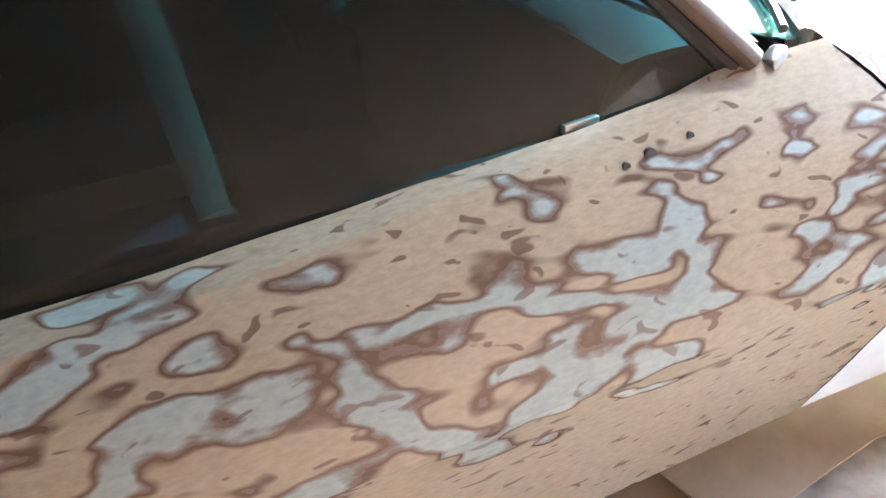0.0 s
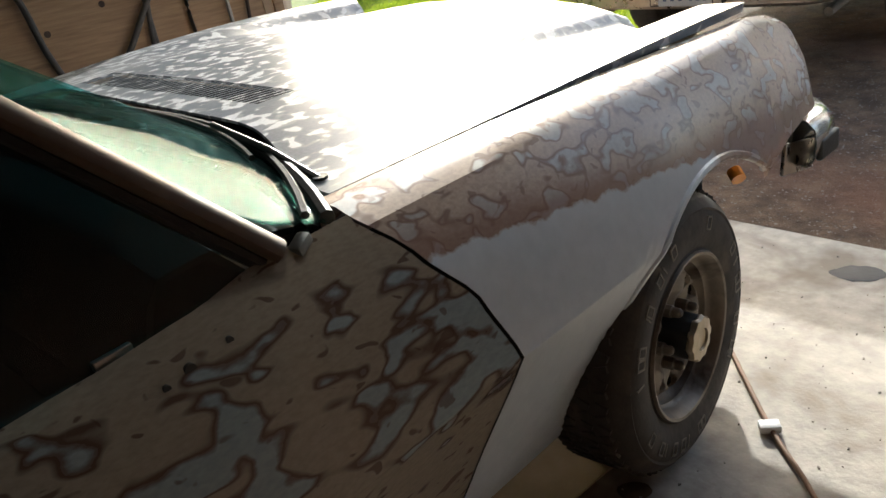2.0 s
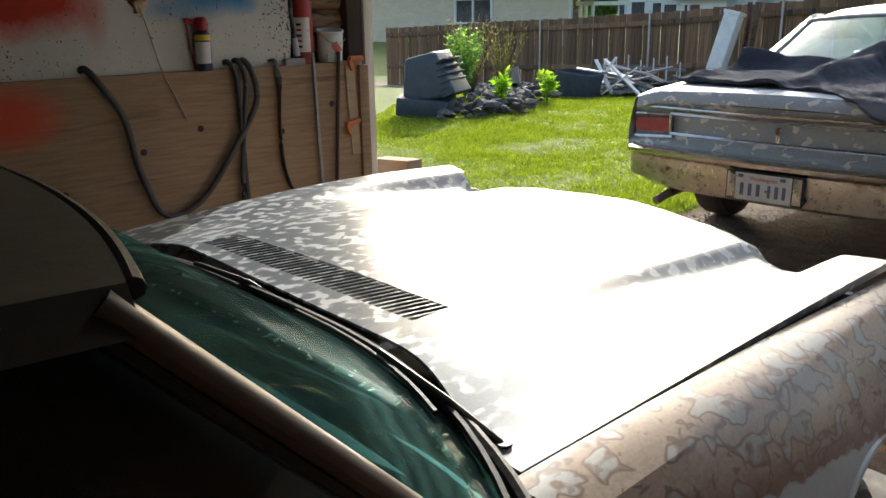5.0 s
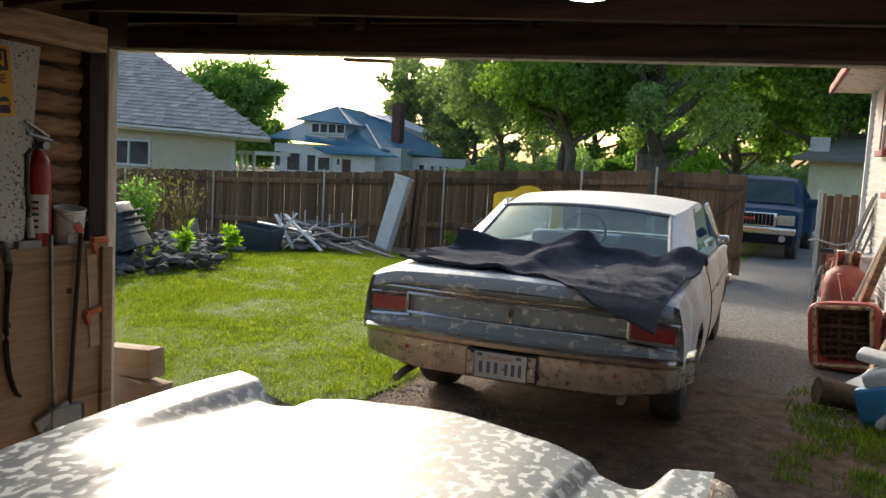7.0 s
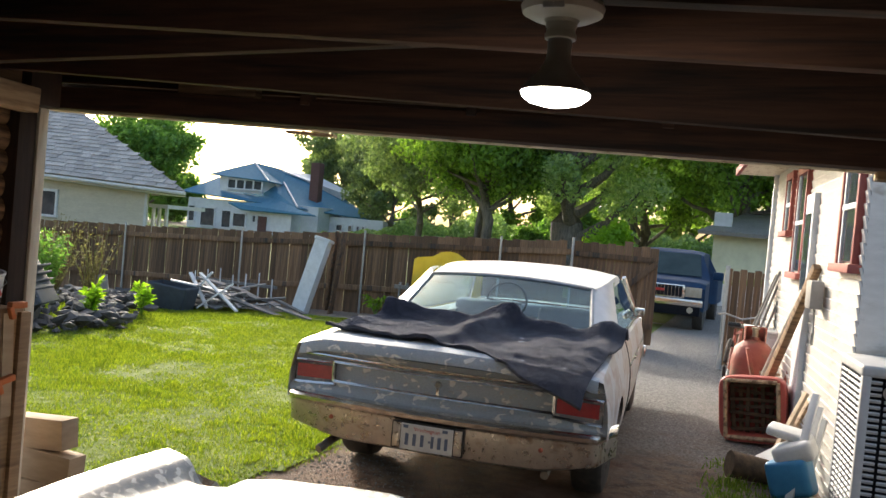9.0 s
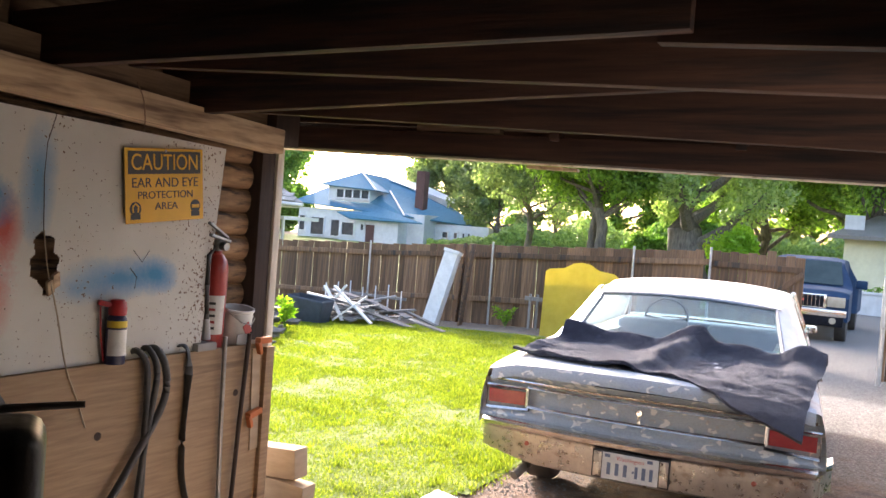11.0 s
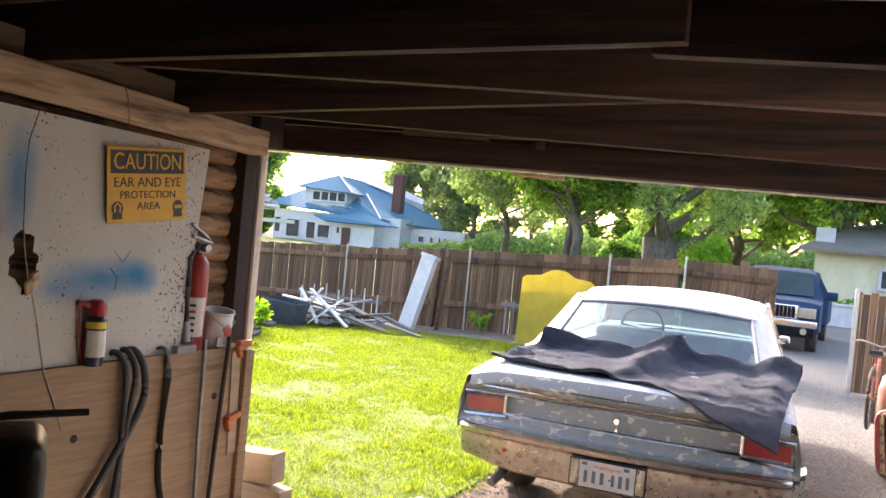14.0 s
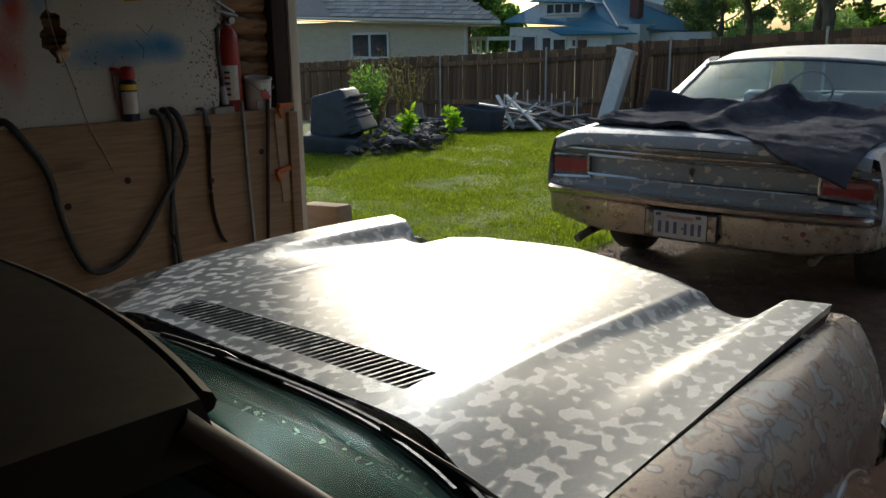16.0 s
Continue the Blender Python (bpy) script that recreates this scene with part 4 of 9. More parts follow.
def bush(at, rx, ry, rz, leaf, n, size, label, seed, name="bush"):
    r = np.random.default_rng(seed)
    t = thing(name, at, label, name)
    bm = bmesh.new()
    for k in range(7):
        a = k * 0.9
        tube(bm, [(0, 0, -0.02), (math.cos(a) * rx * 0.3, math.sin(a) * ry * 0.3, rz * 0.5), (math.cos(a) * rx * 0.6, math.sin(a) * ry * 0.6, rz * 1.0)], [0.02, 0.014, 0.006], seg=6)
    part("stem", bm, M["bark"], t)
    p = r.normal(0, 1, (n, 3))
    p /= np.linalg.norm(p, axis=1)[:, None]
    p *= (r.random(n) ** 0.3)[:, None]
    lump = np.array([0.8 + 0.35 * noise.noise(Vector(q) * 1.8 + Vector((seed, 0, 0))) for q in p])
    p = p * lump[:, None] * np.array([rx, ry, rz]) + np.array([0, 0, rz * 0.95])
    u = r.normal(0, 1, (n, 3))
    u /= np.linalg.norm(u, axis=1)[:, None]
    w = np.cross(u, r.normal(0, 1, (n, 3)))
    w /= np.linalg.norm(w, axis=1)[:, None]
    s = size * r.uniform(0.6, 1.2, n)[:, None]
    q = np.stack([p - u * s, p + w * s * 0.5, p + u * s, p - w * s * 0.5], 1).reshape(-1, 3)
    q[:, 2] = np.maximum(q[:, 2], 0.0)
    ob = new("crown", cloud("crown", q.tolist(), [tuple(range(4 * j, 4 * j + 4)) for j in range(n)], M[leaf]))
    ob.parent = t
    return t


bush(along(-0.20, 52), 3.4, 1.6, 2.4, "leaf_dark", 9000, 0.2, "broad dark shrub behind the maples", 34)
bush(along(-0.815, 71), 5.0, 2.0, 3.2, "leaf_dark", 12000, 0.26, "tall dark shrubs between the two houses", 35)
bush(along(-0.162, 27.5), 1.05, 0.9, 1.46, "leaf_lime", 7000, 0.085, "bright lime-green clipped shrub in the sun", 31)
bush(along(-0.262, 34), 1.3, 0.9, 1.28, "leaf_dark", 7000, 0.10, "long clipped dark-green hedge", 32, "hedge")
bush((3.9, 27.6, 0.0), 2.3, 0.5, 0.62, "leaf_dark", 3500, 0.08, "low dark hedge on the white wall", 33, "hedge")


# thicket that closes the distance under the crowns
r_w = np.random.default_rng(77)
nw = 60000
rr_ = r_w.uniform(-0.56, 0.34, nw)
yy_ = r_w.uniform(56, 64, nw)
hh_ = np.array([2.6 + 1.4 * noise.noise((a * 14, 0, 2)) + 0.7 * noise.noise((a * 60, 1, 2)) for a in rr_])
hh_ *= np.clip((rr_ + 0.56) / 0.14, 0.25, 1.0)
p = np.stack([2.81 + rr_ * (yy_ + 1.68), yy_, hh_ * r_w.random(nw) ** 0.7], 1)
u = r_w.normal(0, 1, (nw, 3))
u /= np.linalg.norm(u, axis=1)[:, None]
w = np.cross(u, r_w.normal(0, 1, (nw, 3)))
w /= np.linalg.norm(w, axis=1)[:, None]
s_ = 0.17 * r_w.uniform(0.6, 1.2, nw)[:, None]
q = np.stack([p - u * s_, p + w * s_ * 0.55, p + u * s_, p - w * s_ * 0.55], 1).reshape(-1, 3)
q[:, 2] = np.maximum(q[:, 2], -0.1)
tagged(new("thicket", cloud("thicket", q.tolist(), [tuple(range(4 * j, 4 * j + 4)) for j in range(nw)], M["leaf_olive"])), "green thicket of far shrubs and trees", "shrubs", kind="stuff")


# blue-roofed house
K = 58.0
hs = thing("house", (0, 0, 0), "white bungalow with blue metal roofs, dormers and a brick chimney", "house")


def hp(px, pz, dy=0.0):
    x, y, z = from_eye(px, pz, 38.0, K + dy)
    return Vector((x, y, z))


def slab(name, pts, material, parent, thick=0.12, label=""):
    bm = bmesh.new()
    f = bm.faces.new([bm.verts.new(p) for p in pts])
    bm.normal_update()
    if f.normal.z < 0:
        f.normal_flip()
    bmesh.ops.solidify(bm, geom=[f], thickness=thick)
    return part(name, bm, material, parent, label, smooth=False)


def block(name, x0, x1, y0, y1, z0, z1, material, parent, bev=0.0, label=""):
    bm = bmesh.new()
    box(bm, ((x0 + x1) / 2, (y0 + y1) / 2, (z0 + z1) / 2), (abs(x1 - x0), abs(y1 - y0), abs(z1 - z0)), bev=bev)
    return part(name, bm, material, parent, label, smooth=False)


def window(parent, x0, x1, y, z0, z1, fr=0.10, panes=1):
    """A window whose frame stands proud of a wall that faces -y."""
    bm = bmesh.new()
    w = x1 - x0
    box(bm, ((x0 + x1) / 2, y, z1), (w + fr, 0.12, fr), bev=0.01)
    box(bm, ((x0 + x1) / 2, y, z0), (w + fr * 1.6, 0.18, fr), bev=0.01)
    for xx in [x0 + w * k / panes for k in range(panes + 1)]:
        box(bm, (xx, y, (z0 + z1) / 2), (fr, 0.12, z1 - z0), bev=0.01)
    wn_ = part("window", bm, M["house_white"], parent, smooth=False)
    for k in range(panes):
        bm = bmesh.new()
        box(bm, (x0 + w * (k + 0.5) / panes, y + 0.03, (z0 + z1) / 2), (w / panes - fr * 0.8, 0.03, z1 - z0 - fr * 0.8))
        part("pane", bm, M["pane"], wn_, smooth=False)
    return wn_


def hq(x, z, dy=0.0):
    """A point of the house, given on its front plane, moved dy deeper along the line of sight from the garage."""
    k = (K + dy + 1.72) / (K + 1.72)
    return Vector((2.76 + (x - 2.76) * k, K + dy, 1.72 + (z - 1.72) * k))


def panel_of(name, pts, material, parent, thick=0.10, label=""):
    """A flat-sided panel; pts are (x, z, depth)."""
    return slab(name, [hq(*p) for p in pts], material, parent, thick, label)


BR, HW = M["blue_roof"], M["house_white"]
block("wall", -44.0, -31.0, K, K + 11, -0.3, 2.7, HW, hs)
block("wall", -31.2, -26.0, K + 2, K + 11, -0.3, 2.05, HW, hs)
block("porch_wall", -38.5, -32.6, K - 1.5, K - 0.01, -0.3, 1.9, HW, hs)
panel_of("roof", [(-44.8, 3.2, -0.6), (-33.0, 2.5, -0.6), (-34.5, 4.5, 4), (-37.5, 5.0, 4), (-41.0, 4.6, 4)], BR, hs)
panel_of("roof", [(-33.0, 2.5, -0.6), (-25.7, 2.05, 4), (-28.6, 3.5, 8), (-34.5, 5.6, 7), (-34.5, 4.5, 4)], BR, hs)
panel_of("roof", [(-39.9, 2.5, -1.9), (-38.5, 2.0, -2.2), (-31.2, 2.0, -1.9), (-34.4, 2.8, -0.6)], BR, hs, label="blue porch roof")
# front dormer: white walls, a row of windows and a hipped cap
panel_of("dormer_wall", [(-40.9, 4.75, 0.6), (-40.8, 3.5, 0.6), (-36.6, 3.4, 0.6), (-36.6, 4.65, 0.6)], HW, hs, 0.2)
panel_of("dormer_wall", [(-36.6, 4.65, 0.6), (-36.6, 3.4, 0.6), (-35.2, 4.3, 3)], HW, hs, 0.1)
panel_of("roof", [(-42.0, 4.85, 0.1), (-36.0, 4.55, 0.1), (-37.5, 6.05, 3.5)], BR, hs)
panel_of("roof", [(-37.5, 6.05, 3.5), (-36.0, 4.55, 0.1), (-34.5, 4.35, 3.6), (-34.5, 5.6, 6.8)], BR, hs)
for p_, q_ in (((-37.5, 6.08, 3.4), (-36.0, 4.6, 0.0)), ((-34.5, 4.55, 3.8), (-33.0, 2.6, -0.7))):
    bm = bmesh.new()
    tube(bm, [hq(*p_), hq(*q_)], 0.07, seg=6)
    part("hip_cap", bm, HW, hs, "pale metal strip on the roof hip")
window(hs, -40.4, -36.9, K + 0.45, 3.72, 4.55, 0.13, 4)
# side dormer under a pale shed roof
panel_of("dormer_wall", [(-33.6, 5.1, 6.5), (-28.7, 3.95, 6.5), (-28.8, 2.8, 6.5), (-31.0, 3.1, 6.5)], HW, hs, 0.2)
panel_of("roof", [(-35.0, 5.6, 6.2), (-31.5, 5.3, 9.0), (-27.8, 4.0, 8.0), (-28.3, 3.85, 5.8)], HW, hs, 0.1, "pale metal dormer roof")
w_ = hq(-30.4, 3.2, 6.3)
v_ = hq(-29.0, 3.9, 6.3)
window(hs, w_.x, v_.x, K + 6.3, w_.z, v_.z, 0.13, 3)
for x0_, x1_, z0_, z1_, y_ in ((-43.9, -43.2, 0.6, 2.0, -0.05), (-42.6, -41.1, 0.3, 1.9, -0.05), (-40.4, -39.2, 0.3, 1.8, -0.05), (-38.2, -36.9, 0.5, 1.65, -1.55), (-36.3, -35.9, 1.0, 1.6, -1.55)):
    window(hs, x0_, x1_, K + y_, z0_, z1_, 0.12, 1)
for x0_, x1_ in ((-30.3, -29.7), (-29.2, -28.8), (-28.4, -28.1), (-27.9, -27.6)):
    window(hs, x0_, x1_, K + 1.95, 0.9, 1.45, 0.10, 1)
block("door", -35.7, -34.9, K - 1.6, K - 1.45, -0.2, 1.55, M["brick"], hs, label="brown front door")
cq = hq(-31.3, 6.3, 3.0)
block("chimney", cq.x - 0.42, cq.x + 0.42, K + 2.4, K + 3.2, 1.5, cq.z, M["brick"], hs, 0.02, "tall dark brick chimney")

# beige house with a shingled hip roof
K2 = 26.0


def bp(px, pz, dy=0.0):
    x, y, z = from_eye(px, pz, 17.0, K2 + dy)
    return Vector((x, y, z))


bh = thing("house", (0, 0, 0), "cream sided house with a grey shingled hip roof", "house")
ex = bp(-13.3, 2.2).x
bm = bmesh.new()
plan = [(bp(-24, 1).x, K2), (ex, K2), (ex - 8.5, K2 + 9), (bp(-24, 1).x - 8.5, K2 + 9)]
f = bm.faces.new([bm.verts.new((x, y, -0.6)) for x, y in plan])
up = bmesh.ops.extrude_face_region(bm, geom=[f])
bmesh.ops.translate(bm, vec=(0, 0, bp(0, 2.28).z + 0.6), verts=[v for v in up["geom"] if isinstance(v, bmesh.types.BMVert)])
part("wall", bm, M["beige_siding"], bh, smooth=False)
for k in range(14):
    z = -0.3 + k * 0.19
    if z < bp(0, 2.2).z:
        bm = bmesh.new()
        box(bm, ((bp(-24, 1).x + ex) / 2, K2 - 0.012, z), (ex - bp(-24, 1).x, 0.03, 0.185), rot=(4, 0, 0))
        part("siding_board", bm, M["beige_siding"], bh, smooth=False)
block("corner_board", ex - 0.08, ex + 0.05, K2 - 0.05, K2 + 0.06, -0.6, bp(0, 2.25).z, M["white_paint"], bh)
e_l, e_r = bp(-24.5, 2.62, -0.7), bp(-12.0, 2.13, -0.7)
r_l, r_r = bp(-24.5, 5.2, 4), bp(-16.9, 4.72, 4)
bm = bmesh.new()
sheet(bm, lambda u, v: e_l.lerp(e_r, u).lerp(r_l.lerp(r_r, u), v), 16, 16, 0.10)
part("roof", bm, M["shingle"], bh, smooth=False)
slab("roof", [e_r, e_r + Vector((-10, 10, 0)), r_r], M["shingle"], bh, 0.14)
bm = bmesh.new()
tube(bm, [e_l + Vector((0, -0.06, -0.04)), e_r + Vector((0, -0.06, -0.04))], 0.08, seg=8)
part("gutter", bm, M["white_paint"], bh, "white rain gutter")
slab("soffit", [e_l + Vector((0, 0.05, -0.15)), e_r + Vector((0, 0.05, -0.15)), e_r + Vector((-1.6, 0.8, -0.15)), e_l + Vector((0, 0.8, -0.15))], M["white_paint"], bh, 0.03)
window(bh, bp(-18.3, 1).x, bp(-16.55, 1).x, K2 - 0.06, bp(0, 1.12).z, bp(0, 1.88).z, 0.11, 2)
# shingle courses laid on the roof
courses = bmesh.new()
for row in range(24):
    f = (row + 0.4) / 24
    a, b = e_l.lerp(r_l, f), e_r.lerp(r_r, f)
    a = a.lerp(b, 0.42)
    cnt = int((b - a).length / 0.52)
    for q in range(cnt):
        c = a.lerp(b, (q + 0.5 + 0.5 * (row % 2)) / (cnt + 0.5))
        along_x = (b - a).normalized()
        nrm = along_x.cross(r_l - e_l).normalized()
        up_s = nrm.cross(along_x)
        m = Matrix((along_x, up_s, nrm)).transposed().to_4x4() @ Matrix.Rotation(radians(-9), 4, "X")
        m = Matrix.Translation(c + nrm * (0.125 + 0.008 * ((q * 7 + row * 3) % 3))) @ m
        vs = box(courses, (0, 0, 0), (0.5, 0.27, 0.035))
        bmesh.ops.transform(courses, matrix=m, verts=vs)
ob = part("shingles", courses, M["shingle_tab"], bh, smooth=False)
tagged(ob, kind="stuff")

# low white carport between the houses
cp = thing("carport", (0, 0, 0), "low white carport roof on posts", "carport")
block("roof", bp(-13.2, 1, 6).x, bp(-12.55, 1, 6).x, K2 + 6, K2 + 9, bp(0, 1.62).z, bp(0, 1.75).z, M["house_white"], cp)
for xx in (-13.1, -12.9, -12.65):
    block("post", bp(xx, 1, 6).x - 0.06, bp(xx, 1, 6).x + 0.06, K2 + 6.1, K2 + 6.25, -0.5, bp(0, 1.64).z, M["house_white"], cp)

# pale yellow house and white garden wall down the drive
yh = thing("house", (0, 0, 0), "pale yellow rendered house behind the drive", "house")
block("wall", 1.25, 10.0, 31.0, 38.0, 0.0, 2.70, M["cream"], yh)
slab("roof", [Vector((0.7, 30.3, 2.6)), Vector((10.6, 30.3, 2.6)), Vector((10.6, 34.5, 3.7)), Vector((2.6, 34.5, 3.7))], M["shingle"], yh, 0.14)
block("chimney", 1.2, 1.85, 31.2, 31.9, 2.4, 3.35, M["hedge_white"], yh, 0.02, "white rendered chimney")
window(yh, 3.4, 4.3, 30.95, 1.3, 2.0, 0.1, 2)
gw = thing("garden_wall", (0, 0, 0), "low white rendered garden wall", "wall")
block("body", 1.45, 10, 26.6, 26.85, 0.0, 0.72, M["hedge_white"], gw, 0.02)
block("coping", 1.40, 10, 26.55, 26.9, 0.72, 0.80, M["hedge_white"], gw, 0.02)


# ---- the coupe in the garage ----
CAR = pose(1.81, -0.055, 0, 0, 0, 3.5)
car = thing("car", (0, 0, 0), "old coupe stripped to sanded metal and primer, parked on concrete", "car", m=CAR)
AX, AR, WY = 0.30, 0.385, 0.057        # wheel centre height, wheel arch radius, axle position


def side_x(y, z):
    """Half width of the body side at a height: a rounded shoulder, a crease at 0.605, then a tuck."""
    w = curve_at([(-3.2, 0.84), (-2.6, 0.98), (-1.55, 1.022), (-1.2, 1.014), (-0.65, 0.990), (-0.1, 0.985), (0.35, 0.960), (0.70, 0.910), (0.87, 0.84)], y)
    if z >= 0.605:
        t = (z - 0.605) / 0.265
        c = max(0.12, w - 0.865)
        return w - 0.5 * c * (t + t ** 3)
    t = (0.605 - z) / 0.42
    return w - 0.185 * t


def shoulder_z(y):
    return curve_at([(-3.2, 0.80), (-2.2, 0.87), (-1.4, 0.865), (-0.9, 0.870), (-0.4, 0.872), (0.2, 0.868), (0.55, 0.862), (0.70, 0.838), (0.80, 0.785), (0.87, 0.70)], y)


def belt_z(y):
    """The window line, which dips behind the windscreen pillar."""
    return curve_at([(-2.06, 0.80), (-1.70, 0.813), (-1.53, 0.825), (-1.35, 0.838), (-1.2, 0.848), (-1.05, 0.862), (-0.93, 0.876), (-0.75, 0.880)], y)


def seam_y(z):
    """The line between the front wing and the door."""
    return curve_at([(0.15, -0.72), (0.35, -0.675), (0.605, -0.625), (0.72, -0.665), (0.82, -0.735), (0.89, -0.79)], z)


def wing(sign):
    bm = bmesh.new()
    rows = []
    NY, NZ = 56, 22
    for i in range(NY + 1):
        f = i / NY
        col = []
        yy = lerp(-0.70, 0.86, f)
        low = 0.20
        if abs(yy - WY) < AR:
            low = AX + math.sqrt(max(0, AR * AR - (yy - WY) ** 2))
        if yy > WY:
            low = max(low, lerp(0.30, 0.61, smoothstep(WY + 0.14, WY + 0.40, yy)))
        top = shoulder_z(yy)
        for j in range(NZ + 1):
            crease = max(0.605, low + 0.25 * (top - low))
            z = lerp(low, crease, 2 * j / NZ) if 2 * j <= NZ else lerp(crease, top, 2 * j / NZ - 1)
            y = yy
            if f < 0.25:
                y = lerp(seam_y(z) + 0.004, lerp(-0.70, 0.86, 0.25), f / 0.25)
            col.append(bm.verts.new((sign * side_x(y, z), y, z)))
        # over the shoulder to the bonnet gap
        inner = curve_at([(-0.8, 0.760), (0.0, 0.771), (0.60, 0.778), (0.86, 0.70)], yy)
        xo = side_x(yy, top)
        for q in (0.25, 0.55, 1.0):
            x = lerp(xo, inner, q)
            col.append(bm.verts.new((sign * x, lerp(seam_y(0.88) + 0.004, yy, 1.0) if f > 0 else seam_y(0.88) + 0.004, top + 0.016 * math.sin(q * 2.2) + 0.012 * q * (1 - smoothstep(-0.15, 0.45, yy)))))
        col.append(bm.verts.new((sign * (inner - 0.004), col[-1].co.y, top - 0.06)))
        rows.append(col)
    for a, b in zip(rows, rows[1:]):
        for j in range(len(a) - 1):
            bm.faces.new((a[j], b[j], b[j + 1], a[j + 1]))
    # nose cap and a folded lip round the arch
    nose = rows[-1]
    inner_nose = [bm.verts.new((v.co.x * 0.88, v.co.y + 0.02, v.co.z * 0.97 + 0.01)) for v in nose]
    for j in range(len(nose) - 1):
        bm.faces.new((nose[j], inner_nose[j], inner_nose[j + 1], nose[j + 1]))
    p = part("front_wing", bm, M["fender"], car, "front wing sanded to brown metal with a grey primer patch", angle=24)
    bm = bmesh.new()
    pts = [(sign * (side_x(WY + AR * math.cos(a), AX + AR * math.sin(a)) - 0.004), WY + AR * math.cos(a), AX + AR * math.sin(a)) for a in (radians(48 + 128 * k / 28) for k in range(29))]
    tube(bm, pts, 0.010, seg=8)
    part("arch_lip", bm, M["fender"], p)
    return p


wing(1)
wing(-1)
# Black strips set behind the door seams as shade, to stop daylight showing.
for sg_ in (1, -1):
    bm = bmesh.new()
    zs_ = [0.18 + 0.672 * k / 40 for k in range(41)]
    back = [[bm.verts.new((sg_ * (side_x(seam_y(z), min(z, 0.868)) - 0.010), seam_y(z) + o, z)) for o in (-0.03, 0.03)] for z in zs_]
    fs_ = [bm.faces.new((p[0], p[1], q[1], q[0])) for p, q in zip(back, back[1:])]
    bmesh.ops.solidify(bm, geom=fs_, thickness=0.004)
    part("gap_backing", bm, M["seal"], car, "black strip standing in for shade in the door gap")


def side_door(sign):
    bm = bmesh.new()

    def fn(u, v):
        top_z = belt_z(lerp(-2.05, -0.76, u))
        z = lerp(0.20, 0.605, 2 * v) if v <= 0.5 else lerp(0.605, top_z, 2 * v - 1)
        y = lerp(-2.05, seam_y(z) - 0.004, u)
        x = side_x(y, z)
        return (sign * x, y, z)

    g = sheet(bm, fn, 40, 28)
    top = [col[-1] for col in g]
    inner = [bm.verts.new((sign * min(abs(v.co.x) - 0.012, 0.862), v.co.y, v.co.z + 0.010)) for v in top]
    lip = [bm.verts.new((v.co.x - sign * 0.008, v.co.y, v.co.z - 0.10)) for v in inner]
    for k in range(len(top) - 1):
        bm.faces.new((top[k], top[k + 1], inner[k + 1], inner[k]))
        bm.faces.new((inner[k], inner[k + 1], lip[k + 1], lip[k]))
    d = part("door", bm, M["door"], car, "door sanded to tan metal with grey filler islands", angle=28)
    # holes left by the mirror, felt strip clips
    for y, z, r in ((-1.10, 0.828, 0.008), (-1.135, 0.823, 0.005), (-1.04, 0.834, 0.005)):
        bm = bmesh.new()
        x = side_x(y, z)
        cyl(bm, (sign * (x - 0.004), y, z), (sign * (x + 0.0015), y, z), r, seg=12)
        part("mirror_hole", bm, M["seal"], d, "empty mirror screw hole")
    for y in (-1.16,):
        bm = bmesh.new()
        box(bm, (sign * 0.850, y, belt_z(y) + 0.010), (0.010, 0.05, 0.012), rot=(0, 0, 6), bev=0.002)
        part("window_clip", bm, M["steel"], d)
    return d


side_door(1)
side_door(-1)

# rear quarters, tail and underside, simply shaped
bm = bmesh.new()
for sign in (1, -1):
    def fn(u, v):
        y = lerp(-3.75, -2.058, u)
        low = 0.22
        if abs(y + 2.85) < AR:
            low = AX + math.sqrt(max(0, AR ** 2 - (y + 2.85) ** 2))
        z = lerp(low, 0.86, v)
        return (sign * side_x(max(y, -3.2), z) * (1 if y > -3.2 else lerp(1, 0.94, (-3.2 - y) / 0.55)), y, z)
    sheet(bm, fn, 36, 12)
part("rear_quarter", bm, M["door"], car)
bm = bmesh.new()
sheet(bm, lambda u, v: (lerp(-0.78, 0.78, u), lerp(-3.78, -2.75, v), 0.86 + 0.05 * math.sin(math.pi * u) + 0.02 * v), 10, 8)
sheet(bm, lambda u, v: (lerp(-0.76, 0.76, u), -3.76 + 0.05 * v, lerp(0.30, 0.86, v)), 6, 4)
part("boot_lid", bm, M["hood"], car)
bm = bmesh.new()
box(bm, (0, -2.0, 0.26), (1.60, 3.2, 0.10), bev=0.02)
box(bm, (0, 0.30, 0.45), (1.0, 1.0, 0.28), bev=0.04)
box(bm, (0, -0.95, 0.55), (1.6, 0.10, 0.55), bev=0.02)
for s in (1, -1):
    box(bm, (s * 0.60, 0.0, 0.55), (0.03, 1.3, 0.45))
    box(bm, (s * 0.77, -0.60, 0.50), (0.06, 0.16, 0.60))
part("chassis", bm, M["car_inside"], car, "dark chassis and engine bay")

# bonnet
HX = 0.775


def hood_rear(x):
    return -0.660 - 0.09 * smoothstep(0.42, 0.77, abs(x))


def hood_front(x):
    a = abs(x)
    return curve_at([(0.0, 0.705), (0.10, 0.690), (0.30, 0.640), (0.47, 0.580), (0.56, 0.535), (0.66, 0.550), (0.775, 0.588)], a)


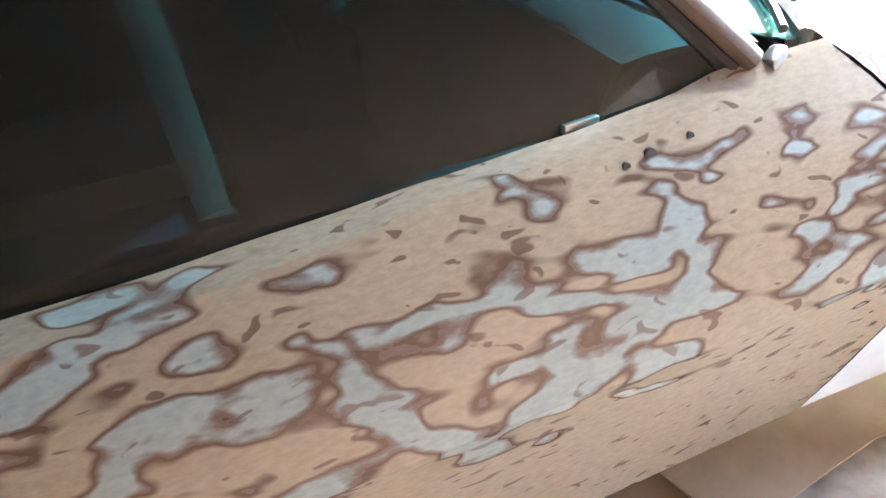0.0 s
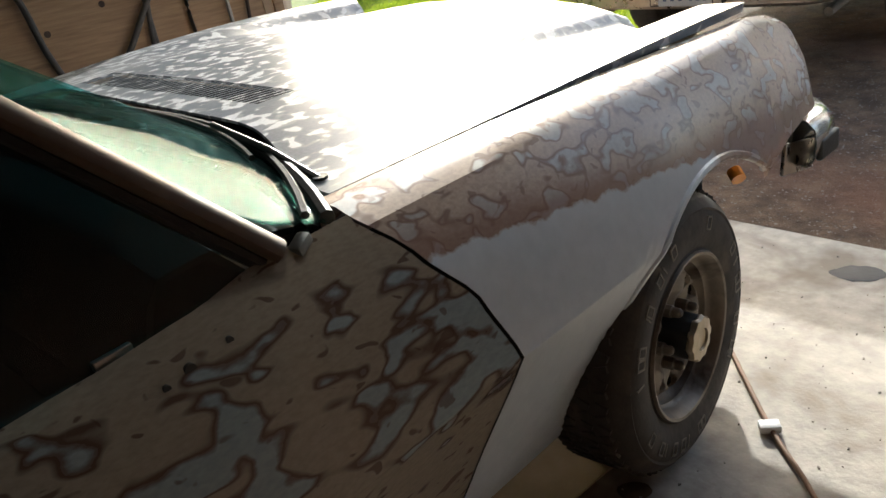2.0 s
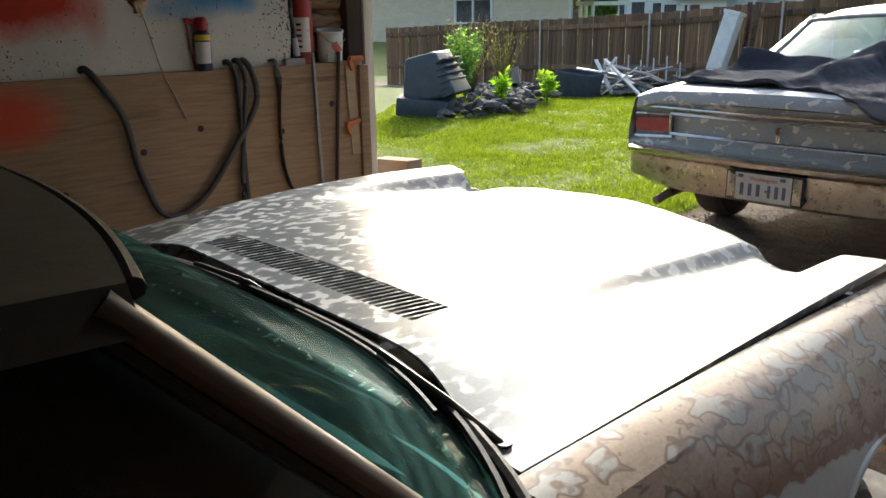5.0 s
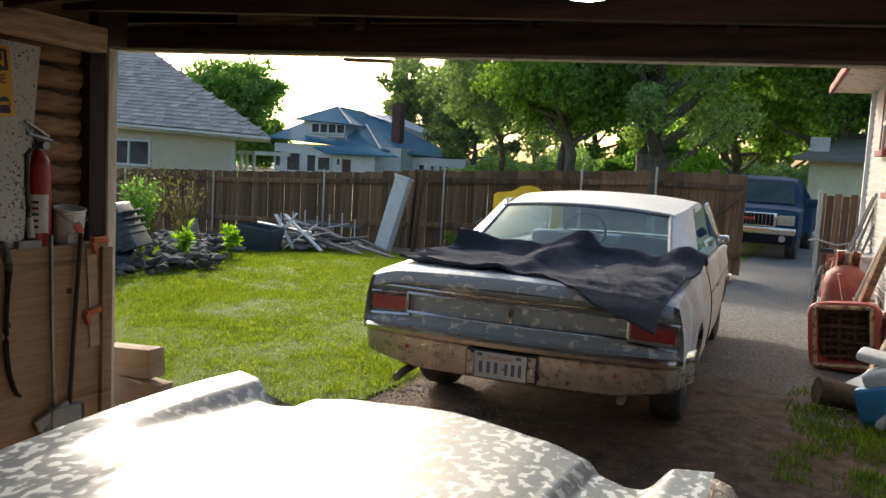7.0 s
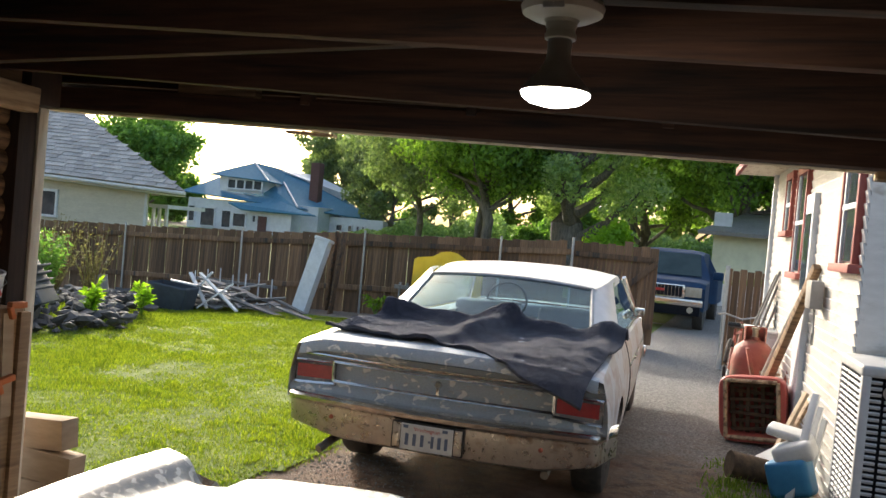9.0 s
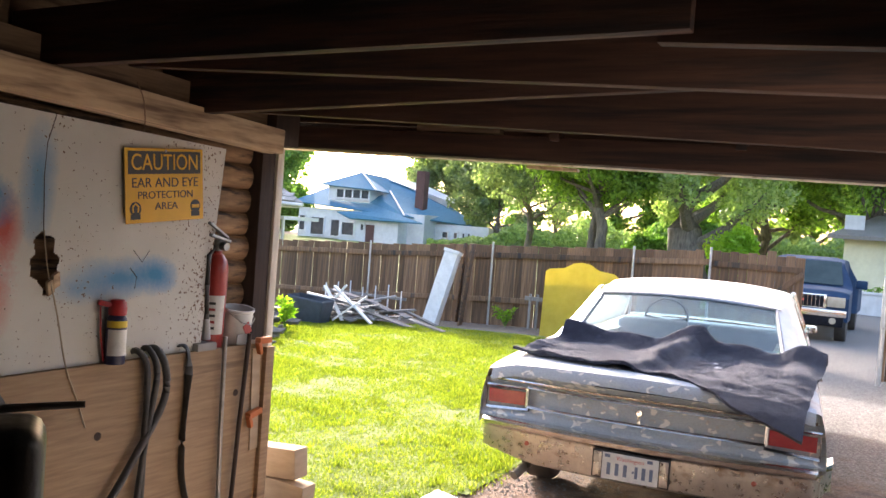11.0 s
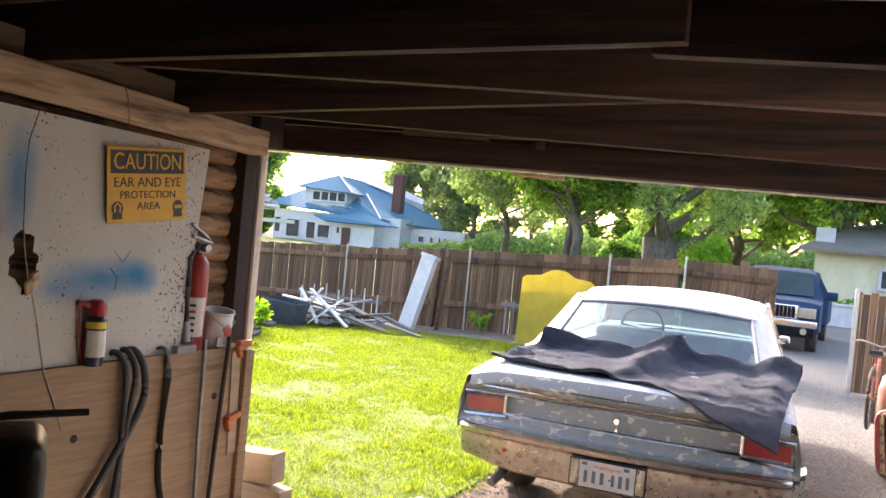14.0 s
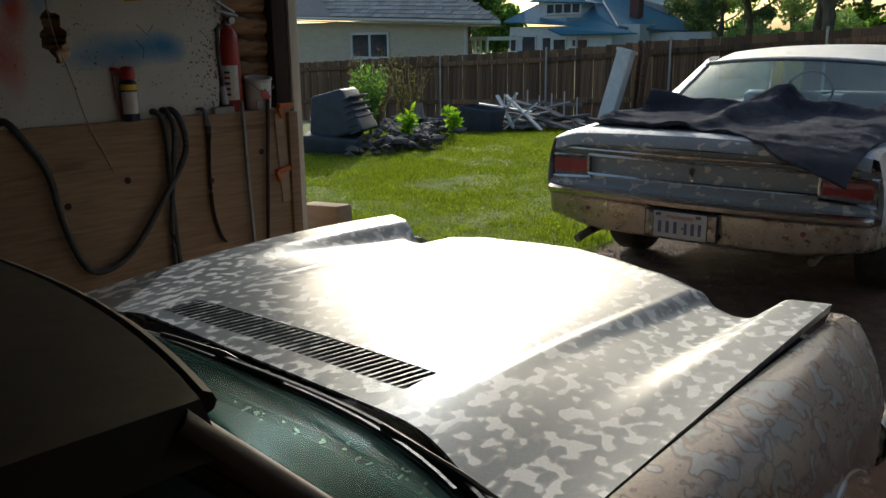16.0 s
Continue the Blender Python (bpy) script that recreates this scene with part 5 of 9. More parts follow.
def hood_z(x, v):
    """Flat at the rear; towards the nose a raised middle, a step down to a trough and a raised side strip."""
    a = abs(x)
    v = max(0.0, v)
    rear = 0.964 - 0.046 * smoothstep(0.36, 0.775, a)
    front = curve_at([(0.0, 0.932), (0.30, 0.927), (0.425, 0.918)], a)
    front = lerp(front, 0.884, smoothstep(0.425, 0.480, a))
    front = lerp(front, 0.931, smoothstep(0.600, 0.680, a))
    k = smoothstep(0.08, 1.0, v) ** (1.0 if a < 0.42 else 1.35)
    swell = 0.012 * math.sin(math.pi * v) * (1 - 0.5 * smoothstep(0.35, 0.5, a)) + 0.024 * math.sin(math.pi * v) * smoothstep(0.45, 0.7, -x)
    nose = 0.030 * smoothstep(0.93, 1.0, v) * (1 - smoothstep(0.58, 0.68, a))
    return lerp(rear, front, k) + swell - nose - 0.03 * x


VX0, VX1 = -0.405, 0.345


def vent_mid(x):
    return -0.542 + 0.055 * x


bm = bmesh.new()
NU, NV = 150, 84
xs_h = [lerp(-HX, HX, i / NU) for i in range(NU + 1)]


def hood_pt(x, v):
    y0, y1 = hood_rear(x), hood_front(x)
    return Vector((x * lerp(0.975, 1.0, v), lerp(y0, y1, v), hood_z(x, v)))


# slots are cut by leaving strips open between bars
SLOTS = 40
VENT_A, VENT_B = 0.0507, 0.1242


def vent_v(x, v):
    """The rows along the slots run slightly askew, as the slots do."""
    near = smoothstep(0.012, VENT_A, v) * (1 - smoothstep(VENT_B, 0.20, v))
    return v + near * (vent_mid(x) + 0.542) * (1 - smoothstep(0.46, 0.62, abs(x))) / (hood_front(x) - hood_rear(x))


rows_v = [0.0, 0.012, 0.030, VENT_A, VENT_B, 0.155, 0.180] + [k / NV for k in range(17, NV + 1)]
V0 = [[bm.verts.new(hood_pt(x, vent_v(x, v))) for v in rows_v] for x in xs_h]
for i in range(NU):
    for j in range(len(rows_v) - 1):
        if rows_v[j] == VENT_A and VX0 < (xs_h[i] + xs_h[i + 1]) / 2 < VX1:
            continue
        bm.faces.new((V0[i][j], V0[i + 1][j], V0[i + 1][j + 1], V0[i][j + 1]))
for v in [v for v in bm.verts if not v.link_faces]:
    bm.verts.remove(v)
# turned-down edge
border = [e for e in bm.edges if len(e.link_faces) == 1]
ext = bmesh.ops.extrude_edge_only(bm, edges=border)
low = [v for v in ext["geom"] if isinstance(v, bmesh.types.BMVert)]
for v in low:
    v.co.z -= lerp(0.006, 0.024, smoothstep(-0.6, 0.4, v.co.y))
    v.co.x *= 0.994
hood = part("bonnet", bm, M["hood"], car, "bonnet ajar, sanded to blotchy grey and white primer", angle=35)
# bars between the slots, laid aslant
for k in range(SLOTS):
    x = lerp(VX0 - 0.02, VX1 + 0.008, k / (SLOTS - 1))
    bm = bmesh.new()
    pts = []
    for q in range(6):
        f = q / 5
        xx = x + lerp(-0.016, 0.016, f)
        yy = vent_mid(xx) + lerp(-0.060, 0.060, f)
        v = (yy - hood_rear(xx)) / (hood_front(xx) - hood_rear(xx))
        pts.append((xx * lerp(0.975, 1.0, v), yy, hood_z(xx, v) - 0.0015))
    tube(bm, pts, 0.0036, seg=6, flat=0.2)
    part("vent_bar", bm, M["hood"], hood)
bm = bmesh.new()


def tray_pt(u, v):
    x = lerp(VX0 - 0.03, VX1 + 0.03, u)
    y = vent_mid(x) + lerp(-0.075, 0.075, v)
    return Vector((x, y, hood_z(x, (y - hood_rear(x)) / (hood_front(x) - hood_rear(x))) - 0.022))


sheet(bm, tray_pt, 24, 4, 0.003)
part("vent_tray", bm, M["car_inside"], hood, "dark cowl under the slots")

# cowl: the dark trough between bonnet and windscreen, leaf litter in it
bm = bmesh.new()
sheet(bm, lambda u, v: (lerp(-0.76, 0.76, u), hood_rear(lerp(-0.76, 0.76, u)) + 0.03 - 0.066 * v, 0.885 - 0.05 * math.sin(math.pi * v) - 0.03 * abs(lerp(-1, 1, u)) ** 2), 24, 6, 0.004)
part("cowl", bm, M["car_inside"], car, "dark cowl trough below the windscreen")
for k in range(60):
    bm = bmesh.new()
    x = random.uniform(-0.5, 0.66)
    box(bm, (x, hood_rear(x) - 0.035 + random.uniform(-0.02, 0.02), 0.872 - 0.03 * x * x), (0.012, 0.005, 0.003), rot=(random.uniform(-30, 30), random.uniform(-30, 30), random.uniform(0, 180)))
    part("debris", bm, M["string"], car)

# windscreen: a curved, raked pane with a bright moulding
def screen_pt(u, v):
    x = lerp(-1, 1, u)
    half = lerp(0.826, 0.680, v)
    side = lerp(-0.815, -1.228, v ** 0.62) if v > 0 else -0.815
    middle = lerp(-0.697, -1.143, v)
    return Vector((x * half, lerp(side, middle, 1 - abs(x) ** lerp(3.4, 2.5, v)), lerp(0.890, 1.262, v) + lerp(0.053, 0.008, v) * (1 - abs(x) ** 3)))


bm = bmesh.new()
sheet(bm, screen_pt, 30, 16, 0.005)
ws = part("windscreen", bm, M["windscreen"], car, "green-tinted curved windscreen")
ws.visible_shadow = False
for edge, rr in ((lambda t: screen_pt(t, 0.0), 0.012), (lambda t: screen_pt(t, 1.0), 0.012)):
    bm = bmesh.new()
    tube(bm, [edge(k / 30) + Vector((0, 0.004, 0.002)) for k in range(31)], rr, seg=8)
    part("moulding", bm, M["seal"], car)
bm = bmesh.new()
tube(bm, [screen_pt(k / 30, 0.03) + Vector((0, 0.018, 0.006)) for k in range(31)], 0.007, seg=6)
part("trim_strip", bm, M["seal"], car)
for s in (0, 1):
    bm = bmesh.new()
    sg = 1 if s else -1
    pts = [Vector((sg * 0.846, -0.912, 0.886)).lerp(Vector((sg * 0.690, -1.262, 1.262)), k / 12) for k in range(13)]
    tube(bm, pts, 0.023, seg=10, flat=0.75)
    part("windscreen_pillar", bm, M["pillar_brown"], car, "sanded windscreen pillar")
    bm = bmesh.new()
    tube(bm, [p + Vector((-sg * 0.004, -0.026, -0.008)) for p in pts], 0.012, seg=8)
    part("door_seal", bm, M["seal"], car, "black rubber door seal")
    bm = bmesh.new()
    box(bm, (sg * 0.850, -0.880, 0.884), (0.022, 0.035, 0.018), rot=(20, 0, sg * 20), bev=0.006)
    part("pillar_clip", bm, M["steel"], car)

# roof and rear screen frame
def roof_pt(u, v):
    x = lerp(-1, 1, u)
    y = lerp(-1.236, -2.55, v) + 0.085 * (1 - abs(x) ** 2.5) * (1 - v)
    z = 1.268 + 0.022 * math.sin(math.pi * min(1, v * 0.9 + 0.12)) + 0.012 * (1 - abs(x) ** 2.2)
    return Vector((x * lerp(0.694, 0.68, v), y, z))


bm = bmesh.new()
g = sheet(bm, roof_pt, 24, 18)
for col in (g[0], g[-1]):
    s = 1 if col[0].co.x > 0 else -1
    drop = [bm.verts.new((v.co.x + s * 0.03, v.co.y, v.co.z - 0.045)) for v in col]
    for k in range(len(col) - 1):
        bm.faces.new((col[k], col[k + 1], drop[k + 1], drop[k]))
part("roof", bm, M["bare_shaded"], car, "bare metal roof, its colour blackened to stand for shade")
bm = bmesh.new()
for s in (1, -1):
    sheet(bm, lambda u, v: (s * lerp(0.66, 0.86, v), lerp(-2.10, -3.05, lerp(0.42, 1.0, u) if v < 1 else u) - 0.1 * v, lerp(1.235, 0.855, v)), 8, 8)
sheet(bm, lambda u, v: (lerp(-0.62, 0.62, u), lerp(-2.55, -3.0, v), lerp(1.272, 0.90, v)), 8, 6)
part("rear_pillar", bm, M["bare_shaded"], car)

# inside: dashboard, seats, wheel, far-side trim
bm = bmesh.new()
sheet(bm, lambda u, v: (lerp(-0.76, 0.76, u), lerp(screen_pt(u, 0.0).y - 0.012, -1.12, v), 0.872 + 0.02 * math.sin(math.pi * v) - 0.16 * max(0, v - 0.8) / 0.2), 16, 12, 0.01)
part("dashboard", bm, M["dash"], car, "dark blue-green dashboard top")
bm = bmesh.new()
for k in range(22):
    box(bm, (lerp(-0.30, 0.30, k / 21), -0.90, 0.877), (0.008, 0.07, 0.004), bev=0.001, seg=1)
part("dash_vent", bm, M["car_inside"], car)
for s in (1, -1):
    bm = bmesh.new()
    box(bm, (s * 0.36, -1.75, 0.50), (0.56, 0.52, 0.16), bev=0.05)
    box(bm, (s * 0.36, -2.02, 0.74), (0.56, 0.14, 0.52), rot=(-14, 0, 0), bev=0.05)
    part("seat", bm, M["car_inside"], car, "black vinyl front seat")
bm = bmesh.new()
box(bm, (0, -2.55, 0.62), (1.3, 0.16, 0.5), rot=(-14, 0, 0), bev=0.05)
part("rear_bench", bm, M["car_inside"], car)
bm = bmesh.new()
pts = [(-0.38 + 0.19 * math.cos(a), -1.30 - 0.06 * math.sin(a), 0.84 + 0.18 * math.sin(a)) for a in (2 * math.pi * k / 32 for k in range(32))]
tube(bm, pts, 0.012, seg=8, closed=True)
cyl(bm, (-0.38, -1.28, 0.84), (-0.38, -1.05, 0.76), 0.03, seg=12)
tube(bm, [(-0.57, -1.30, 0.84), (-0.38, -1.29, 0.83), (-0.19, -1.30, 0.84)], 0.012, seg=8)
part("steering_wheel", bm, M["car_inside"], car)
bm = bmesh.new()
tube(bm, [(0.24, -1.25, 1.268), (0.24, -1.28, 1.25), (0.25, -1.30, 1.225)], 0.006, seg=6)
box(bm, (0.27, -1.302, 1.20), (0.20, 0.02, 0.055), bev=0.008)
part("rear_view_mirror", bm, M["chrome"], car)
bm = bmesh.new()
for q in range(26):
    lathe(bm, [(0.0005, -0.004), (0.0035, 0.0), (0.0005, 0.004)], seg=6, at=(lerp(0.351, 0.314, q / 25), lerp(-1.316, -1.302, q / 25), 0.957 + q * 0.0088))
lathe(bm, [(0.0005, -0.022), (0.012, -0.019), (0.021, -0.008), (0.022, 0.002), (0.018, 0.013), (0.008, 0.021), (0.0005, 0.022)], seg=14, at=(0.352, -1.317, 0.935))
part("mirror_pendant", bm, M["chrome"], car, "shiny faceted ball on a bead chain")
for s in (1, -1):
    bm = bmesh.new()
    box(bm, (s * 0.80, -1.5, 0.55), (0.04, 1.0, 0.55), bev=0.02)
    part("door_card", bm, M["car_inside"], car)
bm = bmesh.new()
sheet(bm, lambda u, v: roof_pt(lerp(0.02, 0.98, u), lerp(0.03, 0.97, v)) + Vector((0, 0, -0.022)), 12, 10, 0.006)
part("headlining", bm, M["car_inside"], car, "black cloth headlining")
# Far pane made near-black in place of the cabin's darkness.
bm = bmesh.new()
sheet(bm, lambda u, v: (-lerp(0.852, 0.69, v), lerp(-2.05, lerp(-0.95, -1.26, v), u), lerp(belt_z(lerp(-2.05, -0.95, u)) - 0.01, 1.25, v)), 10, 6, 0.004)
part("side_window", bm, M["dark_glass"], car, "side window made near-black to keep the cabin dark")
bm = bmesh.new()
sheet(bm, lambda u, v: (lerp(0.852, 0.692, v), lerp(-2.05, lerp(-0.95, -1.275, v), u), lerp(belt_z(lerp(-2.05, -0.95, u)) - 0.01, 1.262, v)), 10, 6, 0.004)
part("side_window", bm, M["side_tint"], car, "dusty tinted side window, wound up")
# grey belt hanging inside the door
bm = bmesh.new()
tube(bm, [(0.60, -1.62, 1.16), (0.66, -1.60, 0.98), (0.69, -1.585, 0.78)], 0.024, seg=8, flat=0.12)
box(bm, (0.69, -1.585, 0.76), (0.012, 0.05, 0.07), rot=(0, 10, 0), bev=0.004)
part("seat_belt", bm, M["ac_grey"], car, "grey seat belt with a metal tongue")
# wipers
for u0, u1 in ((0.92, 0.60), (0.51, 0.19)):
    pivot = screen_pt(u0, 0.0) + Vector((0, 0.045, -0.018))
    bm = bmesh.new()
    cyl(bm, tuple(pivot - Vector((0, 0, 0.02))), tuple(pivot + Vector((0, 0, 0.010))), 0.013, seg=12)
    tube(bm, [pivot, screen_pt(u0 - 0.05, 0.03) + Vector((0, 0.022, 0.014)), screen_pt((u0 + u1) / 2, 0.07) + Vector((0, 0.016, 0.012))], [0.009, 0.007, 0.005], seg=8)
    tube(bm, [screen_pt(lerp(u0 - 0.04, u1, k / 10), 0.065) + Vector((0, 0.007, 0.006)) for k in range(11)], 0.0055, seg=6)
    part("wiper", bm, M["black_plastic"], car, "bent windscreen wiper arm")


def wheel(x, y, sign):
    w = new("wheel")
    w.parent = car
    w.matrix_local = pose(x, y, 0.3165, 0, 0, 4.8 if sign > 0 else 184.8) @ Matrix.Diagonal((1, 1.032, 1.032, 1))
    R = 0.305
    bm = bmesh.new()
    lathe(bm, [(0.172, -0.19), (0.225, -0.208), (0.275, -0.20), (R - 0.012, -0.185), (R, -0.165), (R + 0.002, -0.10), (R, -0.035), (R - 0.012, -0.012),
               (0.275, 0.003), (0.270, 0.0005), (0.262, 0.005), (0.235, 0.008), (0.205, 0.003), (0.190, -0.004), (0.186, -0.001), (0.178, -0.010), (0.172, -0.014), (0.172, -0.19)], axis="x", seg=64)
    tyre = part("tyre", bm, M["rubber"], w)
    bm = bmesh.new()
    for k in range(72):
        a = 2 * math.pi * k / 72
        for xx in (-0.16, -0.125, -0.085, -0.045):
            vs = box(bm, (0, 0, 0), (0.028, 0.014, 0.009), rot=(0, 0, 18 if k % 2 else -18))
            bmesh.ops.transform(bm, matrix=Matrix.Rotation(a, 4, "X") @ Matrix.Translation((xx, 0, R + 0.001)), verts=vs)
    part("tread", bm, M["rubber"], tyre)
    # raised sidewall lettering, worn to plain bars
    bm = bmesh.new()
    for k in range(34):
        if k % 11 in (8, 9, 10):
            continue
        a = radians(18 + k * 9.6 + 3 * math.sin(k * 2.7))
        if k % 3 == 1:
            vs = box(bm, (0, 0, 0), (0.003, 0.004, 0.028), rot=(12 * math.sin(k), 0, 0))
            bmesh.ops.transform(bm, matrix=Matrix.Rotation(a, 4, "X") @ Matrix.Translation((0.0070, 0, 0.243)), verts=vs)
            continue
        for dy, dz, w_, h_ in ((0, 0.013, 0.022, 0.004), (0, -0.013, 0.022, 0.004), (0.010, 0, 0.004, 0.026), (-0.010, 0, 0.004, 0.026)):
            vs = box(bm, (0, 0, 0), (0.003, w_, h_))
            bmesh.ops.transform(bm, matrix=Matrix.Rotation(a, 4, "X") @ Matrix.Translation((0.0070, dy, 0.243 + dz)), verts=vs)
    tagged(part("sidewall_print", bm, M["rubber_letter"], tyre, smooth=False), kind="stuff")
    # dished rim: lip, barrel, then a flat bowl with paired diamond holes
    bm = bmesh.new()
    lathe(bm, [(0.182, -0.02), (0.186, 0.000), (0.183, 0.006), (0.177, 0.004), (0.171, -0.006), (0.166, -0.022), (0.163, -0.032), (0.157, -0.036), (0.154, -0.050), (0.146, -0.060)], axis="x", seg=56, caps=False)
    rim_ = part("rim", bm, M["rim"], w, "dirty brown-grey steel rally rim")
    bm = bmesh.new()
    n = 5
    NA = 220
    rad = [0.147] + [0.142 - 0.003 * k for k in range(15)] + [0.092, 0.082, 0.070, 0.045]

    def dish(r_, a):
        k = math.cos(n * a)
        return -0.062 + 0.022 * smoothstep(0.146, 0.128, r_) + 0.008 * smoothstep(0.140, 0.10, r_) * k - 0.014 * smoothstep(0.098, 0.072, r_)

    def hole_at(a, r_):
        """Below one inside the paired diamond slots."""
        best = 9.0
        for q in range(n):
            for off in (-0.20, 0.20):
                da = (a - 2 * math.pi * (q + 0.5) / n - off + math.pi) % (2 * math.pi) - math.pi
                best = min(best, abs(da) / 0.125 + abs(r_ - 0.119) / 0.0165)
        return best

    g = [[bm.verts.new((dish(r_, 2 * math.pi * k / NA) - 0.010 * smoothstep(1.5, 1.0, hole_at(2 * math.pi * k / NA, r_)), r_ * math.cos(2 * math.pi * k / NA), r_ * math.sin(2 * math.pi * k / NA))) for r_ in rad] for k in range(NA)]
    for k in range(NA):
        for j in range(len(rad) - 1):
            if hole_at(2 * math.pi * (k + 0.5) / NA, (rad[j] + rad[j + 1]) / 2) > 1:
                bm.faces.new((g[k][j], g[(k + 1) % NA][j], g[(k + 1) % NA][j + 1], g[k][j + 1]))
    part("bowl", bm, M["rim"], rim_, angle=30)
    bm = bmesh.new()
    lathe(bm, [(0.150, -0.11), (0.0005, -0.11)], axis="x", seg=32)
    part("brake_drum", bm, M["car_inside"], w)
    for k in range(n):
        a = 2 * math.pi * (k + 0.5) / n
        bm = bmesh.new()
        lathe(bm, [(0.014, -0.055), (0.014, -0.030), (0.011, -0.027), (0.011, -0.013), (0.006, -0.007), (0.0005, -0.006)], axis="x", seg=8, at=(0, 0.068 * math.cos(a), 0.068 * math.sin(a)))
        part("wheel_nut", bm, M["rim"], w)
    bm = bmesh.new()
    NS = 40
    ring = []
    for xx, rr in ((-0.085, 0.047), (-0.02, 0.046), (0.014, 0.045), (0.018, 0.042)):
        ring.append([bm.verts.new((xx, (rr + 0.006 * max(0, math.cos(5 * t_))) * math.cos(t_), (rr + 0.006 * max(0, math.cos(5 * t_))) * math.sin(t_))) for t_ in (2 * math.pi * j / NS for j in range(NS))])
    for p_, q_ in zip(ring, ring[1:]):
        for j in range(NS):
            bm.faces.new((p_[j], p_[(j + 1) % NS], q_[(j + 1) % NS], q_[j]))
    hub = part("hub", bm, M["black_plastic"], w, "tall fluted black hub sleeve")
    bm = bmesh.new()
    lathe(bm, [(0.048, 0.012), (0.050, 0.018), (0.046, 0.026), (0.025, 0.029), (0.023, 0.024), (0.0005, 0.024)], axis="x", seg=60)
    for v in bm.verts:
        rr = math.hypot(v.co.y, v.co.z)
        if rr > 0.035:
            s_ = 1 + 0.055 * math.cos(10 * math.atan2(v.co.z, v.co.y))
            v.co.y *= s_
            v.co.z *= s_
    part("hub_cap", bm, M["cap"], hub, "yellowed scalloped metal hub cap")
    return w


wheel(0.945, WY - 0.090, 1)
wheel(-0.945, WY - 0.090, -1)
wheel(0.865, -2.85, 1)
wheel(-0.865, -2.85, -1)

# front bumper end, valance, marker lamp
half_line = [(0.895, 0.66), (0.895, 0.735), (0.885, 0.80), (0.85, 0.855), (0.78, 0.89), (0.61, 0.908), (0.32, 0.920)]
line = [Vector((x, y, 0.525)) for x, y in half_line] + [Vector((0, 0.923, 0.525))] + [Vector((-x, y, 0.525)) for x, y in reversed(half_line)]
prof = [(-0.030, -0.060), (0.018, -0.066), (0.036, -0.045), (0.042, 0.0), (0.036, 0.040), (0.012, 0.064), (-0.040, 0.070)]
bm = bmesh.new()
rings = []
for k, p in enumerate(line):
    d = (line[min(k + 1, len(line) - 1)] - line[max(k - 1, 0)]).normalized()
    n_ = Vector((-d.y, d.x, 0)) * -1
    if n_.dot(p - Vector((0, 0.3, 0.525))) < 0:
        n_ = -n_
    rings.append([bm.verts.new(p + n_ * o + Vector((0, 0, z))) for o, z in prof])
faces = []
for p, q in zip(rings, rings[1:]):
    for j in range(len(prof) - 1):
        faces.append(bm.faces.new((p[j], p[j + 1], q[j + 1], q[j])))
bmesh.ops.recalc_face_normals(bm, faces=faces)
bmesh.ops.solidify(bm, geom=faces, thickness=0.004)
part("bumper", bm, M["chrome"], car, "chrome front bumper, hanging loose")
for s in (1, -1):
    bm = bmesh.new()
    box(bm, (s * 0.928, 0.75, 0.500), (0.022, 0.12, 0.06), rot=(0, 0, 0), bev=0.008, seg=3)
    part("bumper_pad", bm, M["black_plastic"], car, "black rubber bumper end pad")
for s in (1, -1):
    bm = bmesh.new()
    box(bm, (s * 0.86, 0.74, 0.56), (0.02, 0.14, 0.09), bev=0.004)
    part("bumper_filler", bm, M["black_plastic"], car)
    bm = bmesh.new()
    box(bm, (s * 0.872, 0.70, 0.475), (0.012, 0.20, 0.085), rot=(-12, 0, 0), bev=0.004)
    part("bumper_bracket", bm, M["old_chrome"], car, "bent metal bumper bracket")
bm = bmesh.new()
box(bm, (0, 0.72, 0.52), (1.5, 0.03, 0.14), bev=0.01)
box(bm, (0, 0.72, 0.66), (1.46, 0.03, 0.20), bev=0.01)
part("front_panel", bm, M["car_inside"], car)
for s in (1, -1):
    bm = bmesh.new()
    cyl(bm, (s * 0.865, 0.34, 0.56), (s * 0.885, 0.325, 0.545), 0.018, seg=14)
    part("marker_lamp", bm, M["amber"], car, "amber side lamp dangling in the wheel arch")


# ---- the silver coupe on the drive ----
SIL = pose(1.13, 2.62, 0.10, 0, 0, 4.4)
sil = thing("car", (0, 0, 0), "faded silver sixties coupe with a white roof, parked on the drive", "car", m=SIL)


def s_half(y, z):
    w = curve_at([(0.0, 0.958), (0.35, 0.962), (1.2, 0.962), (2.6, 0.955), (4.2, 0.955), (5.05, 0.90)], y)
    t = max(0.0, (z - 0.62) / 0.34)
    b = max(0.0, (0.55 - z) / 0.35)
    return w - 0.07 * t ** 2 - 0.05 * b ** 1.5


def s_top(y):
    return curve_at([(0.0, 0.865), (0.18, 0.915), (0.7, 0.945), (1.5, 0.975), (1.9, 0.955), (2.6, 0.93), (4.2, 0.925), (5.0, 0.86)], y)


